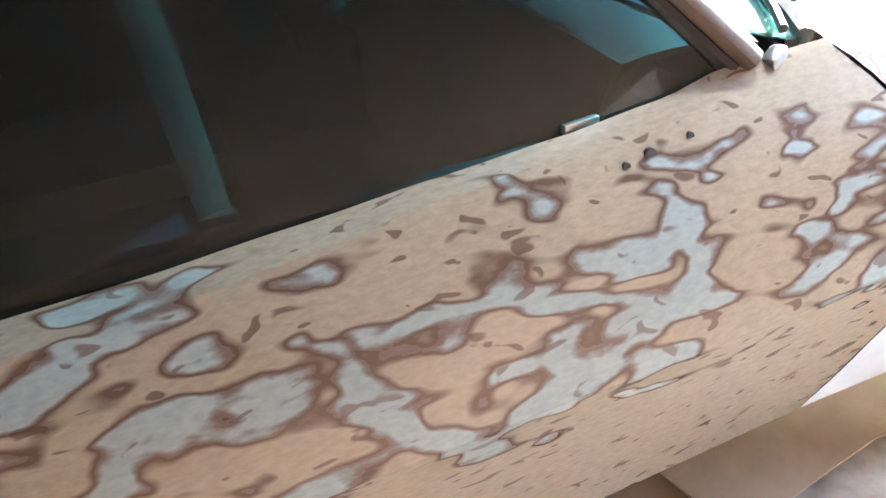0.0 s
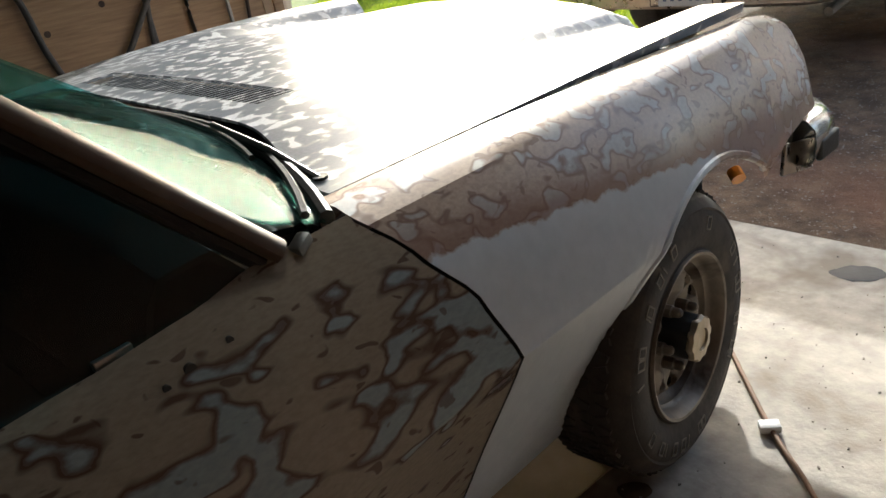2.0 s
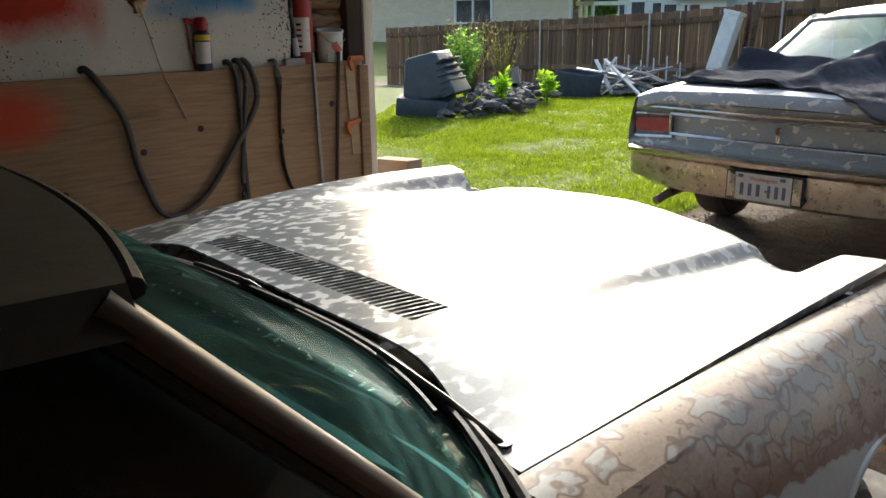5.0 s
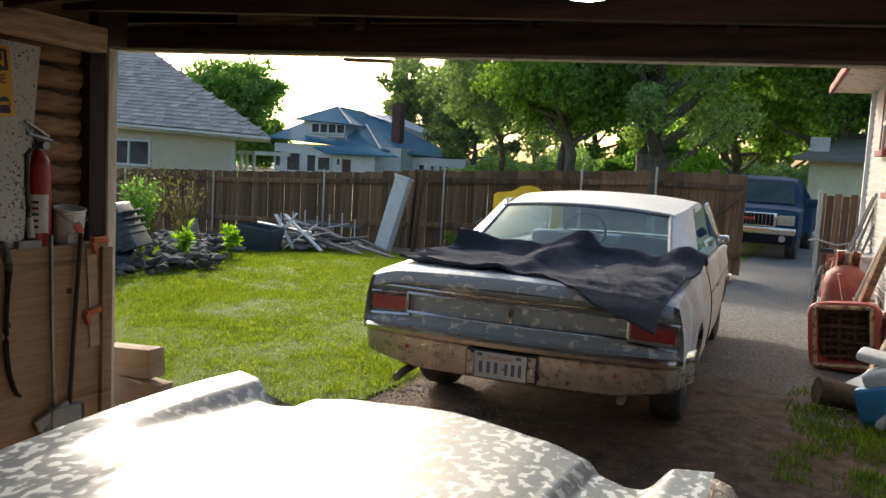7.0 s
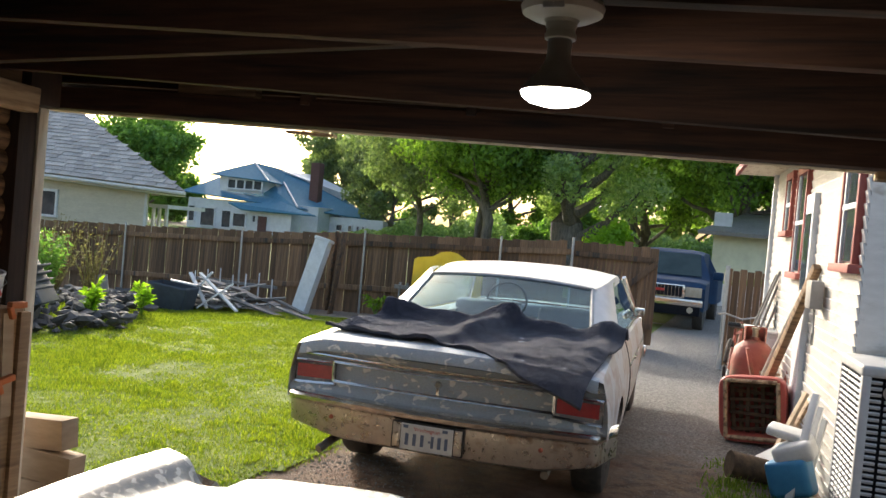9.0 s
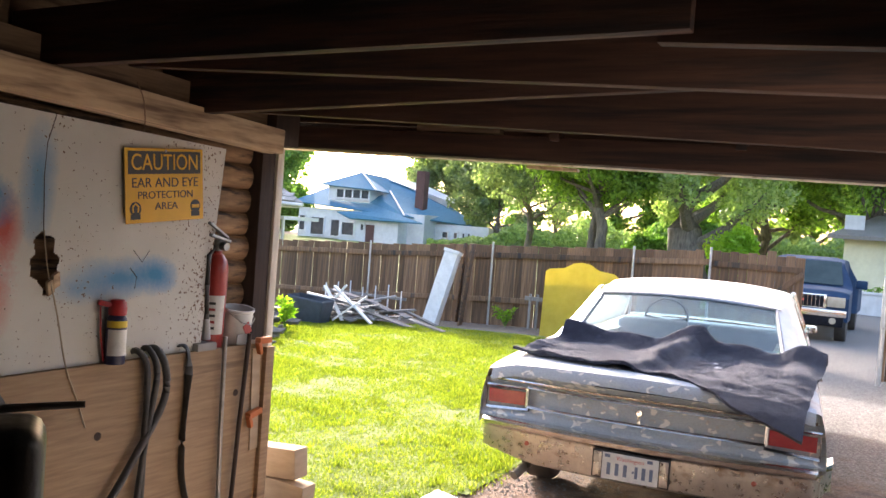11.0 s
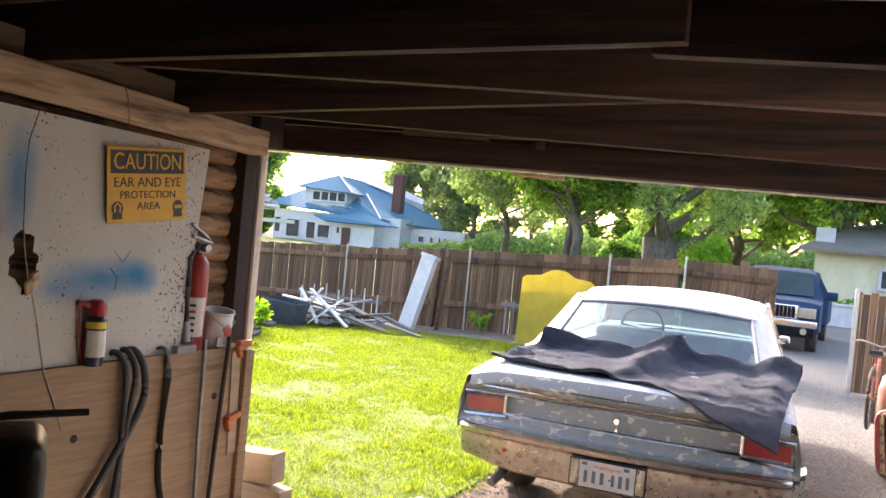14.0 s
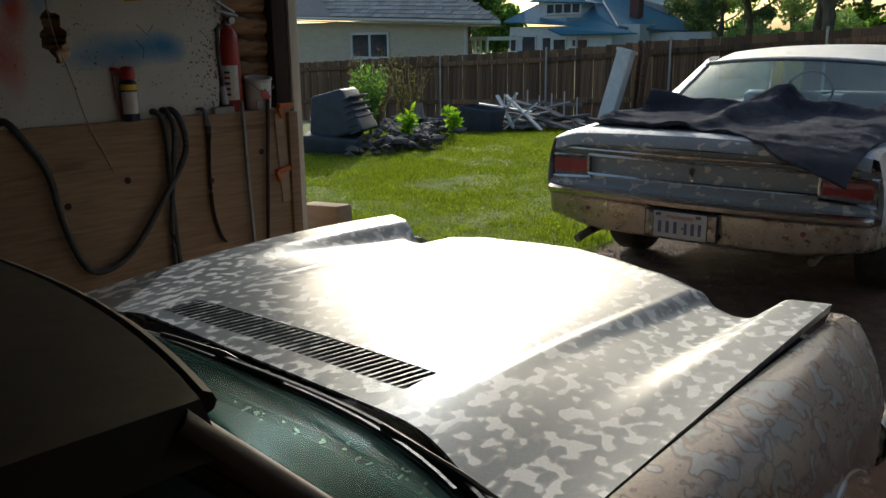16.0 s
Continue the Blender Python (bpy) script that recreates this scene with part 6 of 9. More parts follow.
for sign in (1, -1):
    bm = bmesh.new()

    def fn(u, v):
        y = lerp(0.085, 5.08, u)
        low = lerp(0.56, 0.30, smoothstep(0.25, 0.85, y))
        for wy in (1.10, 4.02):
            if abs(y - wy) < 0.36:
                low = max(low, 0.32 + math.sqrt(max(0, 0.36 ** 2 - (y - wy) ** 2)) * 0.92)
        z = lerp(low, s_top(y), v)
        return (sign * s_half(y, z), y, z)

    g = sheet(bm, fn, 90, 16)
    top = [c[-1] for c in g]
    prev = top
    for q, dz in ((0.05, 0.018), (0.14, 0.026), (0.26, 0.030)):
        nxt = [bm.verts.new((v.co.x - sign * q, v.co.y, v.co.z + dz)) for v in top]
        for k in range(len(top) - 1):
            bm.faces.new((prev[k], prev[k + 1], nxt[k + 1], nxt[k]))
        prev = nxt
    part("body_side", bm, M["silver_side"], sil, "side panel with primer patches")
    bm = bmesh.new()
    tube(bm, [(sign * (s_half(2.0 + 0 * k, z) + 0.001), 2.05 - 0.12 * smoothstep(0.4, 0.95, z), z) for k, z in enumerate([0.34 + 0.6 * q / 14 for q in range(15)])], 0.006, seg=6)
    part("door_gap", bm, M["seal"], sil)
    bm = bmesh.new()
    tube(bm, [(sign * (s_half(y, 0.74) + 0.004), y, 0.74) for y in [2.0 + 3.0 * q / 20 for q in range(21)]], 0.008, seg=6)
    part("side_trim", bm, M["chrome"], sil)

# boot lid and deck
bm = bmesh.new()


def tail_y(x):
    return 0.10 - 0.06 * (1 - (x / 0.95) ** 2)


def deck(u, v):
    x = lerp(-0.89, 0.89, u)
    y = lerp(0.02, 1.36, v)
    z = s_top(y) + 0.03 + 0.025 * (1 - min(1, abs(x) / 0.8) ** 2) - 0.035 * smoothstep(0.76, 0.89, abs(x))
    if v < 0.08:
        z -= 0.035 * (1 - v / 0.08)
    return (x, lerp(tail_y(x) - 0.035, y, smoothstep(0, 0.25, v)), z)


sheet(bm, deck, 24, 26)
part("boot_lid", bm, M["silver"], sil, "silver boot lid with flaking paint")
# tail panel
bm = bmesh.new()


def tail(u, v):
    x = lerp(-0.955, 0.955, u)
    z = lerp(0.60, 0.882 - 0.05 * smoothstep(0.74, 0.93, abs(x)), v)
    bow = 0.06 * (1 - (x / 0.95) ** 2)
    rec = 0.03 * smoothstep(0.62, 0.66, z) * (1 - smoothstep(0.82, 0.86, z))
    return (x * (s_half(0.1, z) / 0.955), 0.10 - bow + rec - 0.05 * smoothstep(0.84, 0.9, z), z)


sheet(bm, tail, 40, 18)
part("tail_panel", bm, M["silver"], sil)


for s in (1, -1):
    bm = bmesh.new()
    pts = [(s * lerp(0.665, 0.915, k / 8), z) for k in range(9) for z in ()]
    sheet(bm, lambda u, v: (s * lerp(0.672, 0.905, u), tail_y(0.8) + 0.006 + 0.02 * u, lerp(0.698, 0.778, v) - 0.008 * u), 8, 5, 0.02)
    lamp = part("tail_lamp", bm, M["tail_red"], sil, "dull red tail lamp lens")
    bm = bmesh.new()
    a = [(0.655, 0.672), (0.925, 0.655), (0.925, 0.79), (0.655, 0.80)]
    tube(bm, [(s * x, tail_y(0.8) + 0.002 + 0.02 * (x - 0.65) / 0.27, z) for x, z in a], 0.011, seg=6, closed=True)
    part("lamp_bezel", bm, M["chrome"], lamp)
bm = bmesh.new()
for z in (0.695, 0.81):
    tube(bm, [(x, tail_y(x) - 0.004, z) for x in [-0.66 + 1.32 * k / 20 for k in range(21)]], 0.009, seg=6)
for x in (-0.66, 0.66):
    tube(bm, [(x, tail_y(x) - 0.004, 0.695), (x, tail_y(x) - 0.004, 0.81)], 0.009, seg=6)
part("tail_trim", bm, M["chrome"], sil, "thin bright frame on the tail panel")
bm = bmesh.new()
tube(bm, [(x, tail_y(x) - 0.030 + 0.02 * abs(x), 0.842) for x in [-0.90 + 1.80 * k / 48 for k in range(49)]], 0.010, seg=8)
part("deck_trim", bm, M["chrome"], sil)
bm = bmesh.new()
lathe(bm, [(0.0005, -0.012), (0.016, -0.012), (0.022, -0.004), (0.022, 0.004)], axis="y", seg=20, at=(0, tail_y(0) - 0.006, 0.765))
box(bm, (0, tail_y(0) - 0.008, 0.725), (0.02, 0.012, 0.04), bev=0.004)
part("boot_emblem", bm, M["chrome"], sil, "small round emblem and lock")

# bumper
bm = bmesh.new()
B_PROF = [(0.03, 0.372), (0.0, 0.390), (-0.015, 0.50), (-0.02, 0.555), (-0.045, 0.575), (-0.05, 0.60), (-0.02, 0.615), (0.05, 0.618)]


def s_bump(u, v):
    x = lerp(-1, 1, u)
    k = v * (len(B_PROF) - 1)
    i = min(int(k), len(B_PROF) - 2)
    py = lerp(B_PROF[i][0], B_PROF[i + 1][0], k - i)
    pz = lerp(B_PROF[i][1], B_PROF[i + 1][1], k - i)
    a = abs(x)
    bend = smoothstep(0.90, 1.0, a)
    y = -0.03 + 0.10 * a ** 2 + 0.28 * bend
    up = 0.05 * smoothstep(0.55, 1.0, a) * max(0.0, 1 - (pz - 0.405) / 0.16)
    return (x * 1.0 - math.copysign(0.0, x), y + py, pz + up)


sheet(bm, lambda u, v: s_bump(u, v * 3 / 7), 70, 12, 0.004)
bumper = part("bumper", bm, M["old_chrome"], sil, "rust-flecked chrome rear bumper")
bm = bmesh.new()
sheet(bm, lambda u, v: s_bump(u, lerp(3 / 7, 1, v)), 70, 16, 0.004)
part("bumper_roll", bm, M["chrome"], bumper, "bright chrome upper edge")
for x in (-0.62, 0.62):
    bm = bmesh.new()
    lathe(bm, [(0.0005, -0.012), (0.012, -0.008), (0.014, 0.004)], axis="y", seg=12, at=(x, -0.03 + 0.10 * x * x - 0.018, 0.50))
    part("bumper_bolt", bm, M["rust_red"], bumper, "rusty bolt head")
# number plate, its letters turned into bars
bm = bmesh.new()
box(bm, (-0.01, -0.078, 0.476), (0.305, 0.004, 0.146), bev=0.001, seg=1)
pl = part("number_plate", bm, M["plate"], sil, "white weathered number plate")
bm = bmesh.new()
for k, (x, w) in enumerate(((-0.105, 0.024), (-0.060, 0.024), (-0.015, 0.024), (0.045, 0.020), (0.085, 0.024), (0.125, 0.022))):
    box(bm, (-0.02 + x, -0.0802, 0.462), (w * 0.85, 0.0012, 0.066))
box(bm, (0.008, -0.0802, 0.462), (0.012, 0.0012, 0.012))
for x in (-0.125, 0.105):
    box(bm, (-0.01 + x, -0.0802, 0.532), (0.030, 0.0012, 0.018))
tagged(part("plate_bars", bm, M["plate_blue"], pl, "blue bars in place of the number"), kind="stuff")
lettering("state_name", "Washington", 0.030, M["plate_red"], pl, pose(-0.01, -0.0812, 0.522, 90, 0, 0), depth=0.0005, width=0.15)
for x in (-0.19, 0.17):
    bm = bmesh.new()
    box(bm, (x, -0.070, 0.478), (0.045, 0.012, 0.140), bev=0.003)
    box(bm, (x, -0.077, 0.478), (0.030, 0.006, 0.120), bev=0.002)
    part("plate_lamp", bm, M["old_chrome"], bumper)
bm = bmesh.new()
box(bm, (-0.01, -0.062, 0.478), (0.42, 0.022, 0.155), bev=0.003)
part("plate_recess", bm, M["seal"], bumper)

# greenhouse
def s_roof(u, v):
    x = lerp(-1, 1, u)
    y = lerp(1.84, 3.72, v)
    half = lerp(0.66, 0.715, smoothstep(0, 0.4, v)) - 0.045 * smoothstep(0.5, 1, v)
    z = 1.302 + 0.068 * smoothstep(0, 0.5, v) - 0.02 * smoothstep(0.6, 1, v) + 0.048 * (1 - abs(x) ** 2.4)
    bow = -0.11 * (1 - x * x) * (1 - v) + 0.08 * (1 - x * x) * v
    return Vector((x * half, y + bow, z))


bm = bmesh.new()
g = sheet(bm, s_roof, 24, 16)
for col in (g[0], g[-1]):
    s = 1 if col[0].co.x > 0 else -1
    drop = [bm.verts.new((v.co.x + s * 0.035, v.co.y, v.co.z - 0.05)) for v in col]
    for k in range(len(col) - 1):
        bm.faces.new((col[k], col[k + 1], drop[k + 1], drop[k]))
part("roof", bm, M["roof_white"], sil, "chalky white roof")


def rear_glass(u, v):
    x = lerp(-1, 1, u)
    half = lerp(0.715, 0.630, v)
    bow = -0.11 * (1 - x * x)
    return Vector((x * half, lerp(1.24, 1.83, v) + bow, lerp(0.990, 1.296, v) + 0.040 * (1 - x * x) * v))


bm = bmesh.new()
sheet(bm, rear_glass, 20, 10, 0.005)
rg = part("rear_window", bm, M["clear"], sil, "dusty curved rear window")
rg.visible_shadow = False
bm = bmesh.new()
loop = [rear_glass(k / 14, 0) for k in range(15)] + [rear_glass(1, k / 8) for k in range(1, 9)] + [rear_glass(1 - k / 14, 1) for k in range(1, 15)] + [rear_glass(0, 1 - k / 8) for k in range(1, 8)]
tube(bm, loop, 0.016, seg=8, closed=True)
part("window_frame", bm, M["steel"], rg)
for s in (1, -1):
    bm = bmesh.new()

    def sail(u, v):
        inner = rear_glass(1 if s > 0 else 0, v)
        outer = Vector((s * lerp(0.895, 0.740, v), lerp(1.46, 2.34, v), lerp(0.968, 1.335, v)))
        return inner.lerp(outer, u) + Vector((s * 0.035 * math.sin(math.pi * u), -0.025 * math.sin(math.pi * u), 0.020 * math.sin(math.pi * u) * v))

    sheet(bm, sail, 8, 12)
    part("rear_pillar", bm, M["roof_white"], sil)
    bm = bmesh.new()
    sheet(bm, lambda u, v: (s * lerp(0.872, 0.735, v), lerp(lerp(1.62, 2.36, v), lerp(3.95, 3.62, v), u), lerp(0.955, 1.335, v)), 6, 6, 0.004)
    sg_ = part("side_window", bm, M["clear"], sil)
    sg_.visible_shadow = False
    bm = bmesh.new()
    tube(bm, [(s * 0.875, 4.02, 0.95), (s * 0.735, 3.68, 1.345)], 0.022, seg=8)
    tube(bm, [(s * 0.872, 1.60, 0.966), (s * 0.874, 3.0, 0.958), (s * 0.872, 4.02, 0.950)], 0.010, seg=6)
    part("window_channel", bm, M["chrome"], sil)
bm = bmesh.new()
sheet(bm, lambda u, v: (lerp(-1, 1, u) * lerp(0.80, 0.68, v), lerp(4.25, 3.75, v) + 0.12 * (1 - lerp(-1, 1, u) ** 2), lerp(0.96, 1.365, v)), 16, 8, 0.005)
wsx = part("windscreen", bm, M["clear"], sil)
wsx.visible_shadow = False
bm = bmesh.new()
sheet(bm, lambda u, v: (lerp(-0.84, 0.84, u), lerp(4.2, 5.1, v), 0.955 + 0.02 * (1 - lerp(-1, 1, u) ** 2) - 0.06 * v * v), 12, 8)
part("bonnet", bm, M["silver_side"], sil)
bm = bmesh.new()
box(bm, (0, 5.08, 0.62), (1.78, 0.08, 0.5), bev=0.03)
box(bm, (0, 5.17, 0.48), (1.92, 0.10, 0.14), bev=0.03)
part("front_end", bm, M["chrome"], sil)
bm = bmesh.new()
box(bm, (0, 2.75, 0.34), (1.70, 4.3, 0.10), bev=0.03)
box(bm, (0, 0.40, 0.45), (1.60, 0.6, 0.14), bev=0.03)
part("floor_pan", bm, M["car_inside"], sil, "dark underside")
for nm_, c_, d_, r_, b_ in (("rear_bench", (0, 1.70, 0.80), (1.5, 0.30, 0.40), 0, 0.06), ("parcel_shelf", (0, 1.36, 0.955), (1.34, 0.34, 0.03), 0, 0.01), ("front_seat", (-0.38, 2.85, 0.82), (0.60, 0.16, 0.46), 8, 0.05),
                            ("front_seat", (0.38, 2.85, 0.82), (0.60, 0.16, 0.46), 8, 0.05), ("dashboard", (0, 4.05, 0.90), (1.5, 0.30, 0.12), 0, 0.04)):
    bm = bmesh.new()
    box(bm, c_, d_, rot=(r_, 0, 0), bev=b_, seg=3)
    part(nm_, bm, M["cabin_blue"], sil, "faded blue-grey vinyl")
bm = bmesh.new()
tube(bm, [(-0.38 + 0.20 * math.cos(a), 3.62 + 0.05 * math.sin(a), 1.00 + 0.18 * math.sin(a)) for a in (2 * math.pi * k / 30 for k in range(30))], 0.012, seg=8, closed=True)
tube(bm, [(-0.57, 3.62, 1.0), (-0.38, 3.66, 0.97), (-0.19, 3.62, 1.0)], 0.010, seg=6)
part("steering_wheel", bm, M["dash"], sil)
bm = bmesh.new()
box(bm, (0.91, 3.72, 1.03), (0.10, 0.05, 0.07), bev=0.02)
tube(bm, [(0.87, 3.72, 0.95), (0.90, 3.72, 1.0)], 0.01, seg=6)
part("door_mirror", bm, M["chrome"], sil)
bm = bmesh.new()
box(bm, (0.975, 2.25, 0.78), (0.02, 0.12, 0.02), bev=0.005)
part("door_handle", bm, M["chrome"], sil)
for x, y in ((0.80, 1.10), (-0.80, 1.10), (0.80, 4.02), (-0.80, 4.02)):
    w = new("wheel")
    w.parent = sil
    w.matrix_local = pose(x, y, 0.325, 0, 0, 0 if x > 0 else 180)
    bm = bmesh.new()
    R = 0.325
    lathe(bm, [(0.19, -0.10), (0.24, -0.115), (R - 0.015, -0.095), (R, -0.07), (R, 0.07), (R - 0.015, 0.095), (0.24, 0.115), (0.19, 0.10), (0.19, -0.10)], axis="x", seg=40)
    part("tyre", bm, M["rubber"], w)
    bm = bmesh.new()
    lathe(bm, [(0.192, 0.095), (0.17, 0.09), (0.15, 0.06), (0.05, 0.075), (0.0005, 0.08)], axis="x", seg=32)
    part("rim", bm, M["rim"], w)
bm = bmesh.new()
tube(bm, [(-0.63, 0.70, 0.36), (-0.64, 0.25, 0.35), (-0.655, 0.06, 0.33), (-0.68, -0.02, 0.30)], 0.026, seg=10)
part("exhaust_pipe", bm, M["rim"], sil, "rusty tail pipe")
bm = bmesh.new()
tube(bm, [(0.62, 0.70, 0.34), (0.62, 0.22, 0.30)], 0.024, seg=10)
part("exhaust_pipe", bm, M["rim"], sil, "rusty tail pipe")

# wool blanket over the boot lid
bm = bmesh.new()


def cloth(u, v):
    """Spread over the lid, the far rim rolled up, one tall fold across, the near edge hanging over the tail."""
    x = lerp(lerp(-0.86, 0.83, u), lerp(-0.68, 0.97, u), v) + 0.012 * noise.noise((u * 9, v * 9, 8))
    near = curve_at([(-0.86, 0.34), (-0.33, 0.17), (0.10, 0.13), (0.24, 0.08), (0.36, 0.0), (0.61, -0.055), (0.83, -0.090)], lerp(-0.86, 0.83, u))
    y = lerp(near, lerp(1.02, 1.16, u) - 0.05 * math.sin(math.pi * u), v) + 0.010 * noise.noise((u * 8, v * 8, 3))
    lip = tail_y(x) - 0.040
    over = max(0.0, lip - y)
    z = s_top(max(0.06, y)) + 0.050 + 0.025 * (1 - min(1, abs(x) / 0.8) ** 2) - 0.012 * max(0.0, 1 - max(0.0, y) / 0.13) - 0.020 * smoothstep(0.76, 0.89, abs(x))
    z -= 0.35 * max(0.0, abs(x) - 0.86) + 0.95 * over
    flat = 1 - smoothstep(0.0, 0.05, over)
    ridge = u - lerp(0.44, 0.565, v) - 0.02 * math.sin(v * 6)
    fold = (0.024 + 0.080 * smoothstep(0.05, 0.55, v) * (1 - 0.45 * smoothstep(0.8, 1.0, v))) * math.exp(-(ridge / (0.085 if ridge < 0 else 0.038)) ** 2)
    roll = (0.085 + 0.018 * math.sin(u * 13 + 0.6) + 0.012 * math.sin(u * 29)) * math.exp(-((v - 0.93) / 0.065) ** 2)
    hem = 0.020 * math.exp(-(v / 0.06) ** 2) + 0.030 * math.exp(-(u / 0.04) ** 2)
    side = 0.055 * smoothstep(0.80, 0.95, u) * smoothstep(0.2, 0.5, v)
    dents = 0.050 * math.exp(-(((u - 0.80) / 0.09) ** 2 + ((v - 0.42) / 0.16) ** 2)) - 0.020 * math.exp(-(((u - 0.66) / 0.07) ** 2 + ((v - 0.55) / 0.25) ** 2))
    wave = 0.018 * noise.noise((u * 5, v * 4, 1.7)) + 0.014 * noise.noise((u * 11, v * 9, 4.1)) + 0.007 * noise.noise((u * 30, v * 24, 2)) + 0.004 * noise.noise((u * 75, v * 60, 5))
    puff = 0.012 + hem + 0.5 * max(0.0, wave)
    return Vector((x, min(y, lip) - (0.030 + puff) * smoothstep(0.0, 0.05, over) if over > 0 else y, z + (fold + hem + wave) * lerp(0.35, 1, flat) + roll + side + dents))


sheet(bm, cloth, 150, 120, 0.02)
bl = single("blanket", bm, M["blanket"], "dark navy wool blanket rumpled over the boot lid", "blanket", m=SIL)


# ---- left wall of the garage ----
ply = thing("plywood_sheet", (0, 0, 0), "raw plywood sheet nailed along the lower wall", "plywood sheet")
bm = bmesh.new()
box(bm, (0.005, -0.40, 0.645), (0.022, 2.36, 1.285), bev=0.003)
part("sheet", bm, M["plywood"], ply)
bm = bmesh.new()
box(bm, (-0.045, -0.42, 1.272), (0.10, 2.4, 0.03), bev=0.004)
part("ledge", bm, M["plywood"], ply, "narrow ledge along the top edge")
for y, z in ((-0.05, 1.05), (-0.30, 0.98), (0.33, 1.0), (0.28, 0.62), (0.60, 1.1), (-0.62, 0.85)):
    bm = bmesh.new()
    cyl(bm, (0.0150, y, z), (0.0175, y, z), 0.014, seg=10)
    part("knot", bm, M["dark_wood"], ply)

nt_ = M["plywood"].node_tree
base_ = nt_.nodes["Principled BSDF"].inputs["Base Color"]
sep_ = nt_.nodes.new("ShaderNodeSeparateXYZ")
link(nt_, coords(nt_), sep_.inputs[0])
dy_ = calc(nt_, "DIVIDE", calc(nt_, "ADD", sep_.outputs[1], 0.78), 0.24)
dz_ = calc(nt_, "DIVIDE", calc(nt_, "SUBTRACT", sep_.outputs[2], 1.155), 0.15)
far_ = calc(nt_, "SQRT", calc(nt_, "ADD", calc(nt_, "MULTIPLY", dy_, dy_), calc(nt_, "MULTIPLY", dz_, dz_)))
mist_ = ramp(nt_, far_, [(0.35, (0.9, 0.9, 0.9)), (1.0, (0, 0, 0))])
link(nt_, mixc(nt_, mist_, base_.links[0].from_socket, (0.62, 0.07, 0.025)), base_)

# white panel with a ragged hole, leaning on the ledge
def spray(name):
    m, nt, b = mat_new(name)
    tc = nt.nodes.new("ShaderNodeTexCoord")
    v = tc.outputs["Object"]
    sep = nt.nodes.new("ShaderNodeSeparateXYZ")
    link(nt, v, sep.inputs[0])
    wob = noise_tex(nt, v, 6.0, 3.0)
    fine = noise_tex(nt, v, 90.0, 3.0)
    col = ramp(nt, noise_tex(nt, v, 5.0, 6.0), [(0.3, (0.81, 0.78, 0.71)), (0.7, (0.88, 0.86, 0.80))])

    def blob(cy, cz, ry, rz, soft):
        dy = calc(nt, "DIVIDE", calc(nt, "SUBTRACT", sep.outputs[1], cy), ry)
        dz = calc(nt, "DIVIDE", calc(nt, "SUBTRACT", sep.outputs[2], cz), rz)
        d = calc(nt, "SQRT", calc(nt, "ADD", calc(nt, "MULTIPLY", dy, dy), calc(nt, "MULTIPLY", dz, dz)))
        d = calc(nt, "ADD", d, calc(nt, "MULTIPLY", calc(nt, "SUBTRACT", wob, 0.5), 0.7))
        d = calc(nt, "ADD", d, calc(nt, "MULTIPLY", calc(nt, "SUBTRACT", fine, 0.5), 0.25))
        return ramp(nt, d, [(max(0.0, 0.55 - soft), (1, 1, 1)), (1.0, (0, 0, 0))])

    blue, red = (0.05, 0.36, 0.66), (0.72, 0.075, 0.03)
    for c, args, k in ((blue, (-0.30, 1.86, 0.07, 0.20, 0.4), 0.75), (red, (-0.66, 1.585, 0.32, 0.185, 0.12), 1.0), (red, (-0.40, 1.72, 0.06, 0.13, 0.4), 0.85),
                       (red, (-0.42, 1.50, 0.06, 0.12, 0.5), 0.5), (blue, (-0.50, 1.80, 0.14, 0.105, 0.10), 1.0), (blue, (0.03, 1.565, 0.27, 0.080, 0.45), 0.85),
                       (blue, (0.17, 1.575, 0.12, 0.075, 0.3), 0.9), (blue, (-0.14, 1.53, 0.12, 0.055, 0.5), 0.5)):
        col = mixc(nt, calc(nt, "MULTIPLY", blob(*args), k), col, c)
    # rust specks and dirt runs
    spk = noise_tex(nt, v, 90.0, 2.0, 0.5)
    area = noise_tex(nt, v, 3.2, 2.0)
    right = ramp(nt, sep.outputs[1], [(0.1, (0, 0, 0)), (0.5, (1, 1, 1))])
    lim = calc(nt, "ADD", spk, calc(nt, "MULTIPLY", calc(nt, "ADD", calc(nt, "SUBTRACT", area, 0.5), calc(nt, "MULTIPLY", right, 0.4)), 0.30))
    col = mixc(nt, ramp(nt, lim, [(0.71, (0, 0, 0)), (0.73, (1, 1, 1))]), col, (0.20, 0.10, 0.045))
    link(nt, col, b.inputs["Base Color"])
    b.inputs["Roughness"].default_value = 0.55
    bump(nt, b, fine, 0.15, 0.002)
    return m


M["spray_panel"] = spray("white_panel_with_spray_paint")
panel = thing("wall_panel", (0, 0, 0), "battered white panel with blue and red spray paint and a hole", "panel")
bm = bmesh.new()
NP, NQ = 420, 180


def panel_pt(u, v):
    y0, y1 = -1.45, lerp(0.408, 0.492, v)
    return Vector((lerp(0.0, -0.012, v) - 0.004, lerp(y0, y1, u), lerp(1.288, lerp(2.10, 2.052, u), v)))


def in_hole(p):
    y, z = p.y + 0.262, p.z - 1.617
    return (y / 0.045) ** 2 + ((z + 0.35 * y) / 0.085) ** 2 < 1 + 0.9 * noise.noise((p.y * 30, p.z * 30, 2.0))


